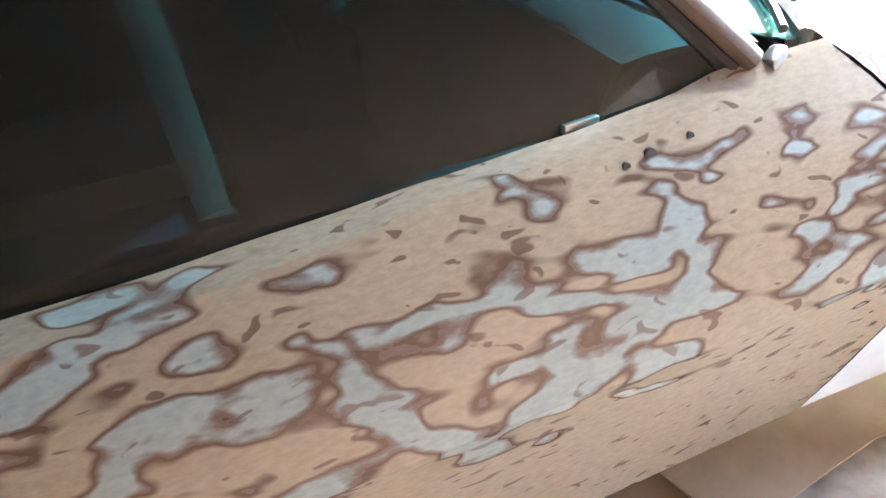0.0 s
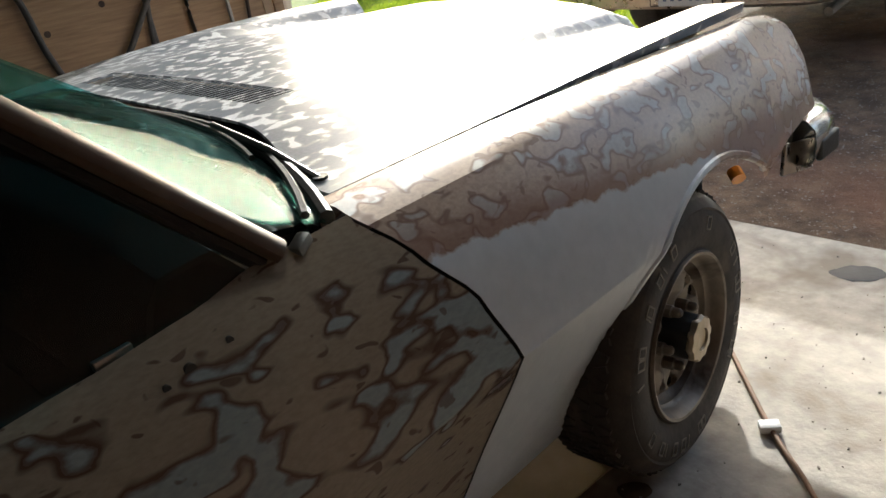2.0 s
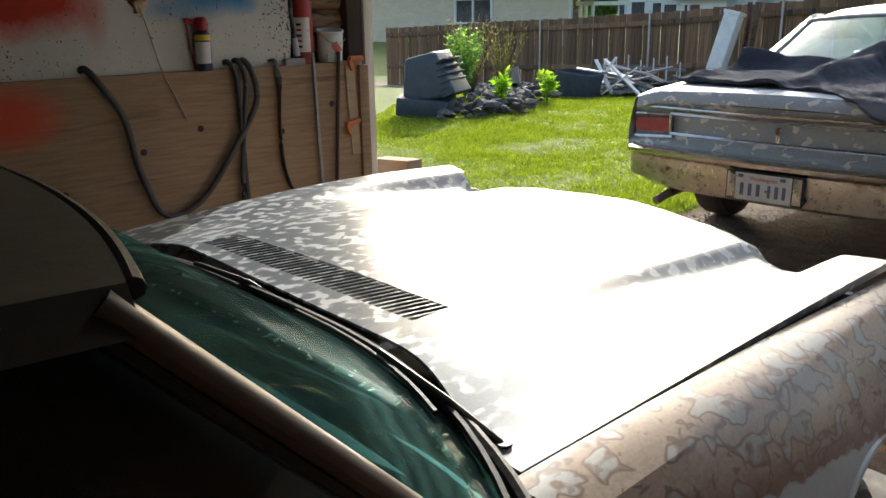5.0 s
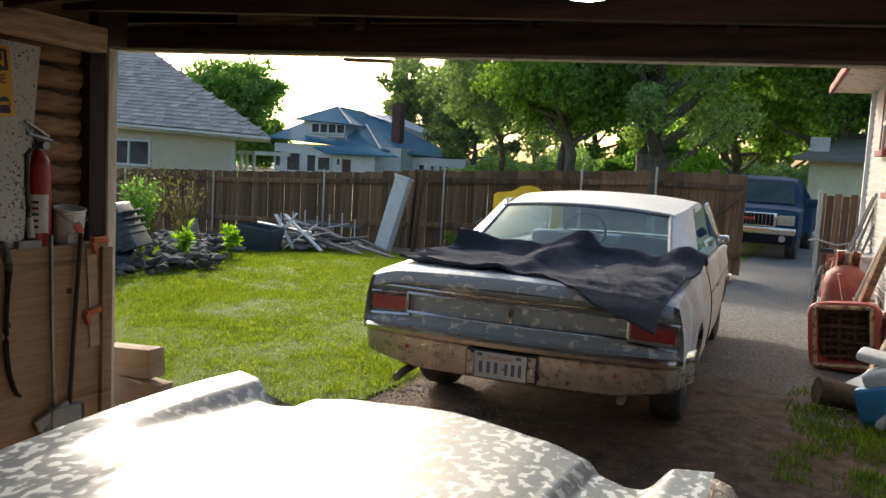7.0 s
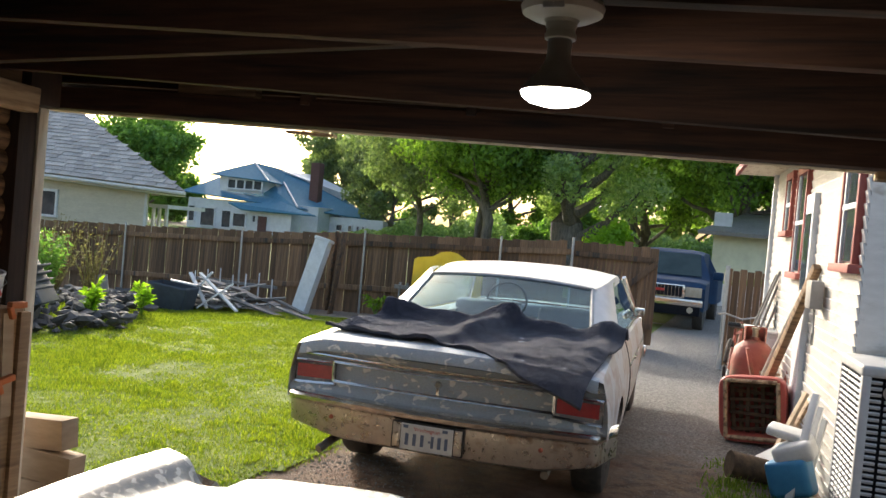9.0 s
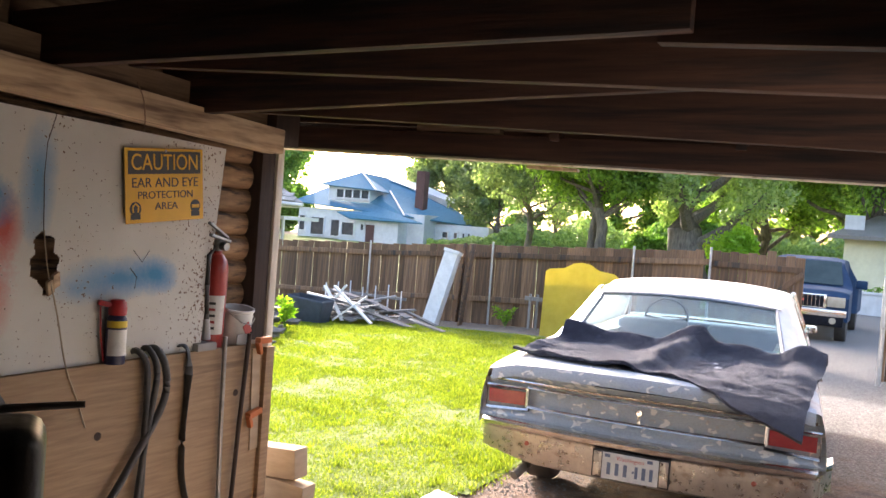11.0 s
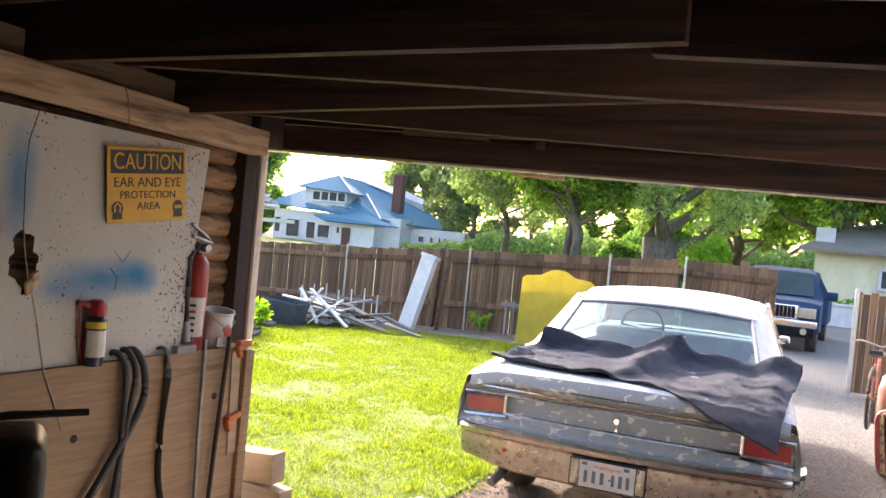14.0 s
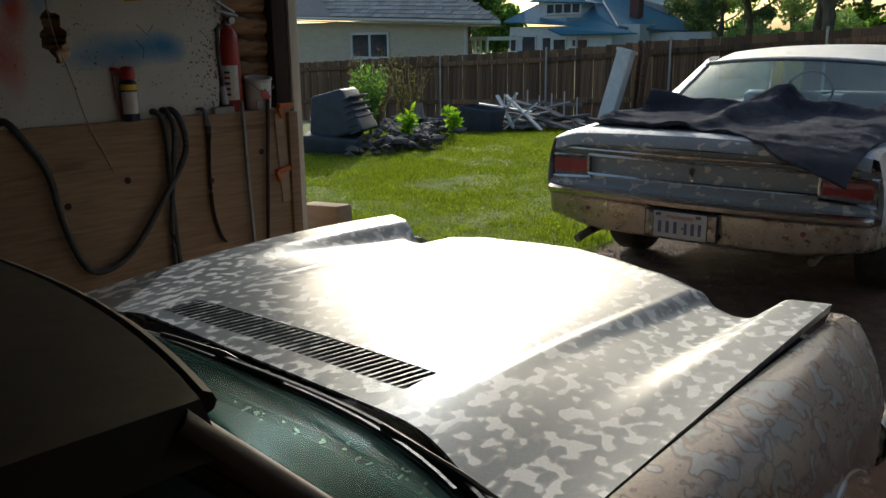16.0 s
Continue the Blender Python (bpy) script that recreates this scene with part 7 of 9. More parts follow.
gp = [[bm.verts.new(panel_pt(i / NP, j / NQ)) for j in range(NQ + 1)] for i in range(NP + 1)]
fs = []
for i in range(NP):
    for j in range(NQ):
        if not in_hole((gp[i][j].co + gp[i + 1][j + 1].co) / 2):
            fs.append(bm.faces.new((gp[i][j], gp[i + 1][j], gp[i + 1][j + 1], gp[i][j + 1])))
for v in [v for v in bm.verts if not v.link_faces]:
    bm.verts.remove(v)
bmesh.ops.solidify(bm, geom=fs, thickness=0.008)
part("sheet", bm, M["spray_panel"], panel)
bm = bmesh.new()
tube(bm, [(0.0, -0.26, 2.07), (-0.001, -0.285, 1.98), (0.0, -0.290, 1.88), (0.0, -0.28, 1.70)], 0.0014, seg=5)
part("crack", bm, M["dark_wood"], panel, "thin crack running down from the top edge")
bm = bmesh.new()
tube(bm, [(0.003, 0.05, 1.60), (0.003, 0.08, 1.57), (0.003, 0.075, 1.53)], 0.0015, seg=5)
tube(bm, [(0.003, 0.06, 1.66), (0.003, 0.10, 1.62), (0.003, 0.13, 1.66)], 0.0010, seg=5)
part("scratch", bm, M["dark_wood"], panel)
for y, z in ((-0.232, 1.565), (-0.25, 1.545)):
    bm = bmesh.new()
    box(bm, (0.004, y, z), (0.010, 0.03, 0.05), rot=(25, 12, 20), bev=0.002)
    part("torn_flap", bm, M["plate_wood"], panel)

# caution sign
sg = thing("caution_sign", (0, 0, 0), "yellow and black caution sign screwed to the white panel", "sign", m=pose(0.004, 0.182, 1.890, 90 - 0.5, 0, 90) @ pose(0, 0, 0, 0, 0, 5.6))
bm = bmesh.new()
box(bm, (0, 0, 0), (0.356, 0.254, 0.003), bev=0.0012, seg=1)
part("plate", bm, M["sign_yellow"], sg)
bm = bmesh.new()
box(bm, (0, 0.078, 0.0018), (0.330, 0.078, 0.0012), bev=0.0005, seg=1)
part("banner", bm, M["sign_black"], sg)
lettering("lettering", "CAUTION", 0.078, M["sign_yellow"], sg, pose(0, 0.077, 0.0028), width=0.300)
lettering("lettering", "EAR AND EYE", 0.047, M["sign_black"], sg, pose(0, 0.008, 0.0020), width=0.300)
lettering("lettering", "PROTECTION", 0.036, M["sign_black"], sg, pose(0, -0.034, 0.0020), width=0.248)
lettering("lettering", "AREA", 0.036, M["sign_black"], sg, pose(0, -0.073, 0.0020), width=0.105)
for x in (-0.137, 0.137):
    bm = bmesh.new()
    lathe(bm, [(0.0005, 0.0), (0.024, 0.0), (0.024, 0.0012), (0.0005, 0.0012)], seg=24, at=(x, -0.078, 0.0016))
    box(bm, (x, -0.105, 0.0022), (0.042, 0.018, 0.0012), bev=0.0005, seg=1)
    pic = part("pictogram", bm, M["sign_black"], sg, "plain dark shape of a safety symbol")
    bm = bmesh.new()
    tube(bm, [(x - 0.010, -0.090, 0.0032), (x - 0.012, -0.07, 0.0032), (x, -0.060, 0.0032), (x + 0.012, -0.07, 0.0032), (x + 0.010, -0.09, 0.0032)] if x < 0 else
         [(x - 0.018, -0.078, 0.0032), (x + 0.018, -0.078, 0.0032)], 0.0035 if x < 0 else 0.006, seg=6, flat=0.3)
    part("pictogram_line", bm, M["sign_yellow"], pic)
bm = bmesh.new()
for x, y in ((0, 0.117),):
    cyl(bm, (x, y, 0.001), (x, y, 0.004), 0.005, seg=10)
part("screw", bm, M["steel"], sg)

# spray can
can = thing("spray_can", (0.045, 0.035, 1.287), "dark blue lubricant spray can with a red cap on the ledge", "spray can", m=pose(0.028, -0.012, 1.287, 0, 0, -25))
bm = bmesh.new()
lathe(bm, [(0.031, 0.0), (0.033, 0.004), (0.033, 0.145), (0.031, 0.152), (0.018, 0.168), (0.014, 0.170)], seg=28)
body = part("body", bm, M["can_blue"], can)
bm = bmesh.new()
lathe(bm, [(0.0335, 0.030), (0.0336, 0.031), (0.0336, 0.115), (0.0335, 0.116)], seg=28)
for v in [v for v in bm.verts if v.co.x < 0.012]:
    bm.verts.remove(v)
part("label", bm, M["paper"], body, "white printed label")
bm = bmesh.new()
lathe(bm, [(0.0338, 0.122), (0.0339, 0.123), (0.0339, 0.143), (0.0338, 0.144)], seg=28)
for v in [v for v in bm.verts if v.co.x < 0.005]:
    bm.verts.remove(v)
part("badge", bm, M["can_yellow"], body, "yellow badge shape")
bm = bmesh.new()
lathe(bm, [(0.029, 0.162), (0.030, 0.185), (0.026, 0.205), (0.020, 0.212), (0.0005, 0.214)], seg=20)
box(bm, (0.0, -0.038, 0.198), (0.028, 0.05, 0.018), rot=(-12, 0, 0), bev=0.005)
part("cap", bm, M["red_plastic"], can, "red plastic cap with a folded straw")
bm = bmesh.new()
tube(bm, [(0.002, -0.055, 0.19), (0.002, -0.050, 0.10), (0.002, -0.036, 0.01)], 0.003, seg=6)
part("straw", bm, M["red_plastic"], can)

# fire extinguisher
ex_ = thing("fire_extinguisher", (0.0, 0.50, 1.288), "dusty red fire extinguisher standing on the ledge", "fire extinguisher", m=pose(-0.045, 0.505, 1.287, 2, 3, 0))
bm = bmesh.new()
lathe(bm, [(0.044, 0.0), (0.047, 0.012), (0.047, 0.30), (0.042, 0.335), (0.028, 0.357), (0.018, 0.365), (0.018, 0.375)], seg=32)
eb = part("cylinder", bm, M["ext_red"], ex_)
bm = bmesh.new()
lathe(bm, [(0.0478, 0.055), (0.048, 0.056), (0.048, 0.205), (0.0478, 0.206)], seg=32)
for v in [v for v in bm.verts if v.co.y > 0.012 or v.co.x < -0.02]:
    bm.verts.remove(v)
lab = part("label", bm, M["paper"], eb, "white instruction label")
for k in range(5):
    bm = bmesh.new()
    a = radians(-50)
    box(bm, (0.0485 * math.cos(a), 0.0485 * math.sin(a), 0.08 + k * 0.024), (0.002, 0.024, 0.010), rot=(0, 0, -50))
    part("label_bar", bm, M["ext_red"] if k % 2 else M["sign_black"], lab)
bm = bmesh.new()
cyl(bm, (0, 0, 0.37), (0, 0, 0.415), 0.016, seg=14)
box(bm, (0.012, -0.01, 0.425), (0.03, 0.11, 0.012), rot=(-14, 0, 0), bev=0.003)
box(bm, (0.012, -0.02, 0.455), (0.026, 0.12, 0.010), rot=(-30, 0, 0), bev=0.003)
cyl(bm, (0.02, 0.0, 0.395), (0.045, 0.0, 0.395), 0.016, seg=16)
part("valve", bm, M["steel"], ex_)
bm = bmesh.new()
tube(bm, [(0.0, -0.02, 0.39), (0.02, -0.065, 0.36), (0.03, -0.072, 0.25), (0.03, -0.066, 0.14), (0.03, -0.055, 0.06)], [0.009, 0.010, 0.010, 0.011, 0.014], seg=10)
part("hose", bm, M["hose"], ex_)
bm = bmesh.new()
tube(bm, [(0.03, -0.062, 0.12), (0.03, -0.055, 0.04)], [0.013, 0.017], seg=10)
part("nozzle", bm, M["bulb_body"], ex_)

# dented paint tin
tin = thing("paint_tin", (0, 0.64, 1.288), "dented white paint tin with a torn red and grey label", "paint tin", m=pose(-0.05, 0.645, 1.292, 4, 8, 10))
bm = bmesh.new()
lathe(bm, [(0.055, 0.0), (0.058, 0.004), (0.060, 0.13), (0.064, 0.134), (0.064, 0.142), (0.056, 0.142), (0.055, 0.02)], seg=28)
tb = part("body", bm, M["white_paint"], tin)
bm = bmesh.new()
box(bm, (0.060, -0.012, 0.07), (0.004, 0.035, 0.05), rot=(35, 0, -10), bev=0.001, seg=1)
part("label", bm, M["plate_red"], tb, "torn red label shape")
bm = bmesh.new()
box(bm, (0.056, -0.028, 0.03), (0.006, 0.06, 0.04), rot=(0, 0, -22), bev=0.001, seg=1)
part("label", bm, M["bulb_body"], tb)
bm = bmesh.new()
tube(bm, [(0, 0.066, 0.13), (0.05, 0.05, 0.10), (0.066, 0, 0.085), (0.05, -0.05, 0.10), (0, -0.066, 0.13)], 0.002, seg=6)
part("wire_handle", bm, M["steel"], tin)
bm = bmesh.new()
box(bm, (0.0, 0.46, 1.300), (0.09, 0.10, 0.03), bev=0.006)
single("metal_box", bm, M["ac_grey"], "small grey metal box under the extinguisher", "box", m=pose(-0.02, -0.04, 0.0))


def hose(name, pts, r, mat, label, cat, flat=1.0):
    bm = bmesh.new()
    vs = [Vector(p) for p in pts]
    fine = []
    for k in range(len(vs) - 1):
        p0, p1, p2, p3 = vs[max(k - 1, 0)], vs[k], vs[k + 1], vs[min(k + 2, len(vs) - 1)]
        for q in range(6):
            t = q / 6
            fine.append(0.5 * ((2 * p1) + (p2 - p0) * t + (2 * p0 - 5 * p1 + 4 * p2 - p3) * t * t + (3 * p1 - p0 - 3 * p2 + p3) * t ** 3))
    fine.append(vs[-1])
    tube(bm, fine, r, seg=10, flat=flat)
    return single(name, bm, M[mat], label, cat)


hose("hose", [(-0.03, -0.50, 1.300), (0.015, -0.485, 1.318), (0.045, -0.44, 1.25), (0.045, -0.37, 1.12), (0.045, -0.33, 0.90), (0.045, -0.246, 0.715), (0.045, -0.08, 0.76), (0.045, 0.10, 0.98),
              (0.045, 0.20, 1.14), (0.045, 0.195, 1.26), (0.015, 0.17, 1.318), (-0.03, 0.16, 1.30)], 0.0135, "hose", "thick dark rubber hose slung over the plywood edge", "hose")
hose("hose", [(-0.03, 0.09, 1.300), (0.015, 0.095, 1.316), (0.04, 0.12, 1.25), (0.04, 0.125, 1.0), (0.04, 0.13, 0.72), (0.04, 0.16, 0.50)], 0.011, "hose", "grey rubber hose hanging straight down", "hose")
hose("hose", [(-0.03, 0.13, 1.300), (0.016, 0.14, 1.320), (0.05, 0.155, 1.24), (0.045, 0.135, 1.05), (0.04, 0.11, 0.80), (0.04, 0.12, 0.50)], 0.011, "hose", "grey rubber hose hanging straight down", "hose")
hose("strap", [(-0.03, 0.30, 1.300), (0.014, 0.315, 1.312), (0.03, 0.325, 1.24), (0.03, 0.315, 1.0), (0.03, 0.32, 0.86), (0.03, 0.345, 0.76), (0.03, 0.37, 0.72)], 0.016, "hose", "flat grey webbing strap with a hooked end", "strap", 0.35)
hose("twine", [(0.012, -0.255, 1.56), (0.014, -0.225, 1.45), (0.018, -0.19, 1.30), (0.020, -0.14, 1.18), (0.022, -0.105, 1.09)], 0.0025, "string", "loose end of pale twine", "twine")
hose("wire", [(0.06, -0.02, 2.21), (0.07, 0.0, 2.16), (0.072, 0.01, 2.10), (0.07, 0.012, 2.055)], 0.002, "cord", "bent rusty wire on the beam", "wire")
hose("wire", [(0.003, -0.282, 1.72), (0.006, -0.27, 1.63), (0.010, -0.255, 1.55)], 0.0016, "string", "thin frayed cord across the hole", "wire")

# long-handled tools leaning on the plywood
def tool(y0, y1, z0, label, head):
    t = thing("garden_tool", (0, 0, 0), label, "tool", "tools on the wall")
    bm = bmesh.new()
    tube(bm, [(0.035, y0, 1.335), (0.035, lerp(y0, y1, 0.5), lerp(1.335, z0, 0.5)), (0.04, y1, z0)], 0.009 if head else 0.011, seg=10)
    part("handle", bm, M["steel"] if head == 1 else M["dark_wood"], t)
    bm = bmesh.new()
    if head == 1:
        tube(bm, [(0.04, y1, z0), (0.045, y1 + 0.005, z0 - 0.04), (0.05, y1 - 0.04, z0 - 0.09), (0.05, y1 - 0.07, z0 - 0.20)], [0.012, 0.010, 0.012, 0.008], seg=8)
        box(bm, (0.045, y1 - 0.01, z0 - 0.05), (0.02, 0.16, 0.05), rot=(20, 0, 0), bev=0.008)
    else:
        box(bm, (0.05, y1 - 0.02, z0 - 0.10), (0.012, 0.15, 0.24), bev=0.02)
    part("head", bm, M["ac_grey"], t)
    return t


tool(0.500, 0.515, 0.66, "steel-handled tool with a dull forged head", 1)
tool(0.640, 0.585, 0.62, "dark-handled shovel leaning on the wall", 2)
for y, z, rot in ((0.735, 1.300, 0), (0.705, 1.005, 12)):
    cl = thing("spring_clamp", (0.03, y, z), "orange plastic clamp gripping the stud", "clamp", "orange clamps")
    bm = bmesh.new()
    box(bm, (0, 0, 0), (0.03, 0.075, 0.026), rot=(rot, 0, 0), bev=0.006)
    part("jaw", bm, M["orange"], cl)
    bm = bmesh.new()
    box(bm, (0.005, -0.030, -0.030), (0.022, 0.018, 0.05), rot=(20, 0, 0), bev=0.004)
    part("grip", bm, M["orange"], cl)
# long saw blade hanging from the upper clamp
bm = bmesh.new()
box(bm, (0.02, 0.715, 1.06), (0.006, 0.050, 0.42), rot=(3, 0, 0), bev=0.001, seg=1)
single("wooden_slat", bm, M["cardboard"], "narrow wooden slat clamped to the wall", "slat")
bm = bmesh.new()
box(bm, (0.022, 0.775, 0.66), (0.03, 0.05, 1.22), bev=0.003)
single("corner_stud", bm, M["plywood"], "pale stud at the end of the plywood", "stud", kind="structure")

# weathered boards stacked outside the jamb
for k, (x, z, w, a) in enumerate(((-0.16, 0.69, 0.30, -4), (-0.14, 0.55, 0.36, 3), (-0.17, 0.41, 0.34, -3), (-0.13, 0.27, 0.36, 1), (-0.16, 0.13, 0.36, 0))):
    bm = bmesh.new()
    box(bm, (x, 1.10, z), (w, 0.10, 0.135), rot=(0, a, 2), bev=0.006)
    single("board_offcut", bm, M["cardboard"], "weathered tan board offcut stacked by the jamb", "board", "offcuts by the jamb")
bm = bmesh.new()
box(bm, (-0.15, 1.10, 0.03), (0.40, 0.16, 0.06), bev=0.006)
single("board_offcut", bm, M["cardboard"], "weathered tan board offcut stacked by the jamb", "board", "offcuts by the jamb")

# bulb holder under the joist
lamp = thing("ceiling_lamp", (2.393, -0.35, 2.13), "bare reflector bulb in a white porcelain holder", "lamp")
bm = bmesh.new()
box(bm, (0, 0, 0.066), (0.118, 0.118, 0.088), bev=0.012)
part("junction_box", bm, M["black_plastic"], lamp)
bm = bmesh.new()
lathe(bm, [(0.026, -0.020), (0.030, -0.013), (0.052, -0.011), (0.068, -0.003), (0.0715, 0.008), (0.067, 0.017), (0.035, 0.022), (0.0005, 0.022)], seg=40)
hol = part("holder", bm, M["porcelain"], lamp)
bm = bmesh.new()
lathe(bm, [(0.022, -0.046), (0.0265, -0.045), (0.0270, -0.038), (0.0245, -0.034), (0.0245, -0.027), (0.0268, -0.023), (0.0268, -0.017)], seg=36)
part("collar", bm, M["porcelain"], hol, "ribbed porcelain collar")
bm = bmesh.new()
box(bm, (0.0, -0.060, -0.001), (0.036, 0.016, 0.010), rot=(24, 0, 0), bev=0.002)
part("maker_label", bm, M["bulb_body"], hol, "small grey paper label")
bm = bmesh.new()
lathe(bm, [(0.0205, -0.040), (0.0205, -0.074), (0.0235, -0.088), (0.034, -0.104), (0.048, -0.119), (0.0575, -0.130), (0.0595, -0.136)], seg=40)
blb = part("bulb", bm, M["bulb_body"], lamp)
bm = bmesh.new()
lathe(bm, [(0.0595, -0.136), (0.0575, -0.143), (0.045, -0.152), (0.022, -0.158), (0.0005, -0.160)], seg=40)
part("bulb_lens", bm, M["bulb_glow"], blb, "glowing frosted lens")
hose("cable", [(2.40, -0.27, 2.19), (2.60, -0.20, 2.205), (2.9, -0.12, 2.20), (3.4, 0.02, 2.17)], 0.008, "string", "pale cable stapled along the timber", "cable")

# dark case standing on the coupe's roof
case = thing("tool_case", (0, 0, 0), "black rounded tool case standing on the car roof", "case", m=pose(1.535, -1.565, 1.285, 0, 0, 51))
bm = bmesh.new()
box(bm, (0, 0, 0.174), (0.26, 0.085, 0.348), bev=0.022, seg=4)
part("shell", bm, M["black_plastic"], case)
bm = bmesh.new()
tube(bm, [(0.06, 0.0, 0.352), (0.10, 0.002, 0.358), (0.158, 0.004, 0.360)], [0.003, 0.0035, 0.003], seg=8)
part("rod", bm, M["steel"], case, "thin metal rod lying on top")

# floor clutter: orange cord, cardboard, rag
hose("extension_cord", [(2.60, 0.40, 0.008), (2.72, 0.275, 0.008), (2.864, 0.129, 0.008), (3.065, -0.057, 0.008), (3.25, -0.35, 0.008), (3.3, -0.9, 0.008)], 0.006, "cord", "thin brown extension cord on the concrete", "cord")
bm = bmesh.new()
box(bm, (2.85, 0.14, 0.012), (0.05, 0.035, 0.02), rot=(0, 0, 40), bev=0.006)
single("cord_clip", bm, M["white_paint"], "small pale clip on the cord", "clip")
bm = bmesh.new()
lathe(bm, [(0.0005, 0.0022), (0.05, 0.0022), (0.055, 0.001)], seg=24, at=(0, 0, 0))
for v in bm.verts:
    v.co.x *= 1.5 + 0.35 * noise.noise(v.co * 22)
    v.co.y *= 1.0 + 0.5 * noise.noise(v.co * 25 + Vector((3, 0, 0)))
single("oil_stain", bm, M["seal"], "dark oil stain on the concrete", "stain", m=pose(2.70, 0.99, 0.0, 0, 0, 25))
cb = thing("cardboard_sheet", (0, 0, 0), "flattened brown cardboard sheet lying beside the car", "cardboard")
bm = bmesh.new()
sheet(bm, lambda u, v: (lerp(2.02, 2.60, u) + 0.05 * v, lerp(-1.55, -0.03, v) + 0.04 * u, 0.008 + 0.006 * abs(math.sin(u * 5 + v * 3))), 12, 20, 0.004)
part("sheet", bm, M["cardboard"], cb)
bm = bmesh.new()
box(bm, (2.50, -0.72, 0.026), (0.40, 0.42, 0.004), rot=(0, -2, 14), bev=0.001, seg=1)
part("flap", bm, M["cardboard"], cb)
bm = bmesh.new()
lathe(bm, [(0.0005, 0.002), (0.026, 0.002), (0.030, 0.001)], seg=20)
for v in bm.verts:
    v.co.x *= 1.3 + 0.3 * noise.noise(v.co * 30)
single("oil_stain", bm, M["wicker"], "round brown oil spot on the concrete", "stain", m=pose(2.72, -0.22, 0.0, 0, 0, 40))


# ---- yard ----
def plank(x, y, z, l, w, t, rot, mat, nm="plank", label="loose grey weathered plank in the heap", grp="scrap boards"):
    bm = bmesh.new()
    box(bm, (0, 0, 0), (l, w, t), bev=0.004, seg=1)
    return single(nm, bm, M[mat], label, "plank", grp, m=pose(x, y, z, *rot))


r2 = random.Random(4)
for k in range(60):
    x = -6.25 + r2.gauss(0, 0.55)
    z = ground_z(x, 10.9) + 0.08 + 0.40 * r2.random() * max(0.1, 1 - abs(x + 6.3) / 1.1)
    plank(x, 10.7 + r2.uniform(-0.5, 0.6), z, r2.uniform(0.45, 1.05), r2.uniform(0.06, 0.15), 0.03, (r2.uniform(-14, 14), r2.uniform(-16, 16), r2.uniform(-50, 50)), "grey_wood" if k % 11 else "white_paint")
for a, b, c in (((-6.5, 10.2, 0.05), (-6.05, 10.3, 0.66), 0.05), ((-5.95, 10.1, 0.05), (-6.55, 10.35, 0.60), 0.045), ((-5.35, 10.1, 0.06), (-6.3, 10.3, 0.62), 0.06), ((-6.1, 10.0, 0.04), (-5.6, 10.3, 0.5), 0.04)):
    a, b = Vector(a), Vector(b)
    plank(*((a + b) / 2), (b - a).length, 0.07, 0.03, (0, -math.degrees(math.atan2(b.z - a.z, math.hypot(b.x - a.x, b.y - a.y))), math.degrees(math.atan2(b.y - a.y, b.x - a.x))), "white_paint", label="white painted plank leaning on the heap")
# hollow white post leaning on the fence
wp = thing("column", (0, 0, 0), "hollow white square column leaning by the fence", "column", m=pose(-4.93, 11.45, 0.02, -9, 12, 8))
bm = bmesh.new()
for x, y, w, d in ((0, -0.12, 0.26, 0.02), (0, 0.12, 0.26, 0.02), (-0.12, 0, 0.02, 0.22), (0.12, 0, 0.02, 0.22)):
    box(bm, (x, y, 0.72), (w, d, 1.42), bev=0.003, seg=1)
part("shaft", bm, M["white_paint"], wp)
bm = bmesh.new()
for x, y, w, d in ((0, -0.135, 0.30, 0.02), (0, 0.135, 0.30, 0.02), (-0.135, 0, 0.02, 0.25), (0.135, 0, 0.02, 0.25)):
    box(bm, (x, y, 1.40), (w, d, 0.06), bev=0.003, seg=1)
part("collar", bm, M["white_paint"], wp)
plank(-4.45, 11.9, 0.78, 1.55, 0.24, 0.03, (0, -84, 10), "fence", label="wide brown plank leaning on the fence")
plank(-4.62, 12.0, 0.80, 1.5, 0.16, 0.03, (0, -87, 10), "fence", label="brown plank leaning on the fence")
# picket rack in front of the fence
rk = thing("picket_panel", (0, 0, 0), "short white picket panel standing in the scrap heap", "picket panel")
for k in range(7):
    bm = bmesh.new()
    cyl(bm, (-7.7 + k * 0.30, 12.0, -0.1), (-7.7 + k * 0.30, 12.0, 0.50 + 0.05 * (k % 3)), 0.022, 0.012, seg=8)
    part("picket", bm, M["white_paint"], rk)
bm = bmesh.new()
box(bm, (-6.8, 12.03, 0.35), (2.0, 0.03, 0.06), bev=0.003, seg=1)
part("rail", bm, M["grey_wood"], rk)
# tubs and bins
def tub(x, y, z, w, d, h, mat, label, rot=(0, 0, 0)):
    bm = bmesh.new()
    box(bm, (0, 0, h / 2), (w, d, h), bev=0.04, seg=3, taper=(1.15, 1.15))
    top = [f for f in bm.faces if f.normal.z > 0.9 and f.calc_center_median().z > h * 0.95]
    r = bmesh.ops.inset_region(bm, faces=top, thickness=0.025)
    for f in top:
        for v in f.verts:
            v.co.z -= h * 0.6
    return single("storage_tub", bm, M[mat], label, "tub", "tubs in the yard", m=pose(x, y, z, *rot))


tub(-6.45, 9.75, ground_z(-6.45, 9.75), 0.62, 0.45, 0.44, "bin_grey", "dark blue-grey plastic tub among the scrap", (0, 6, 10))
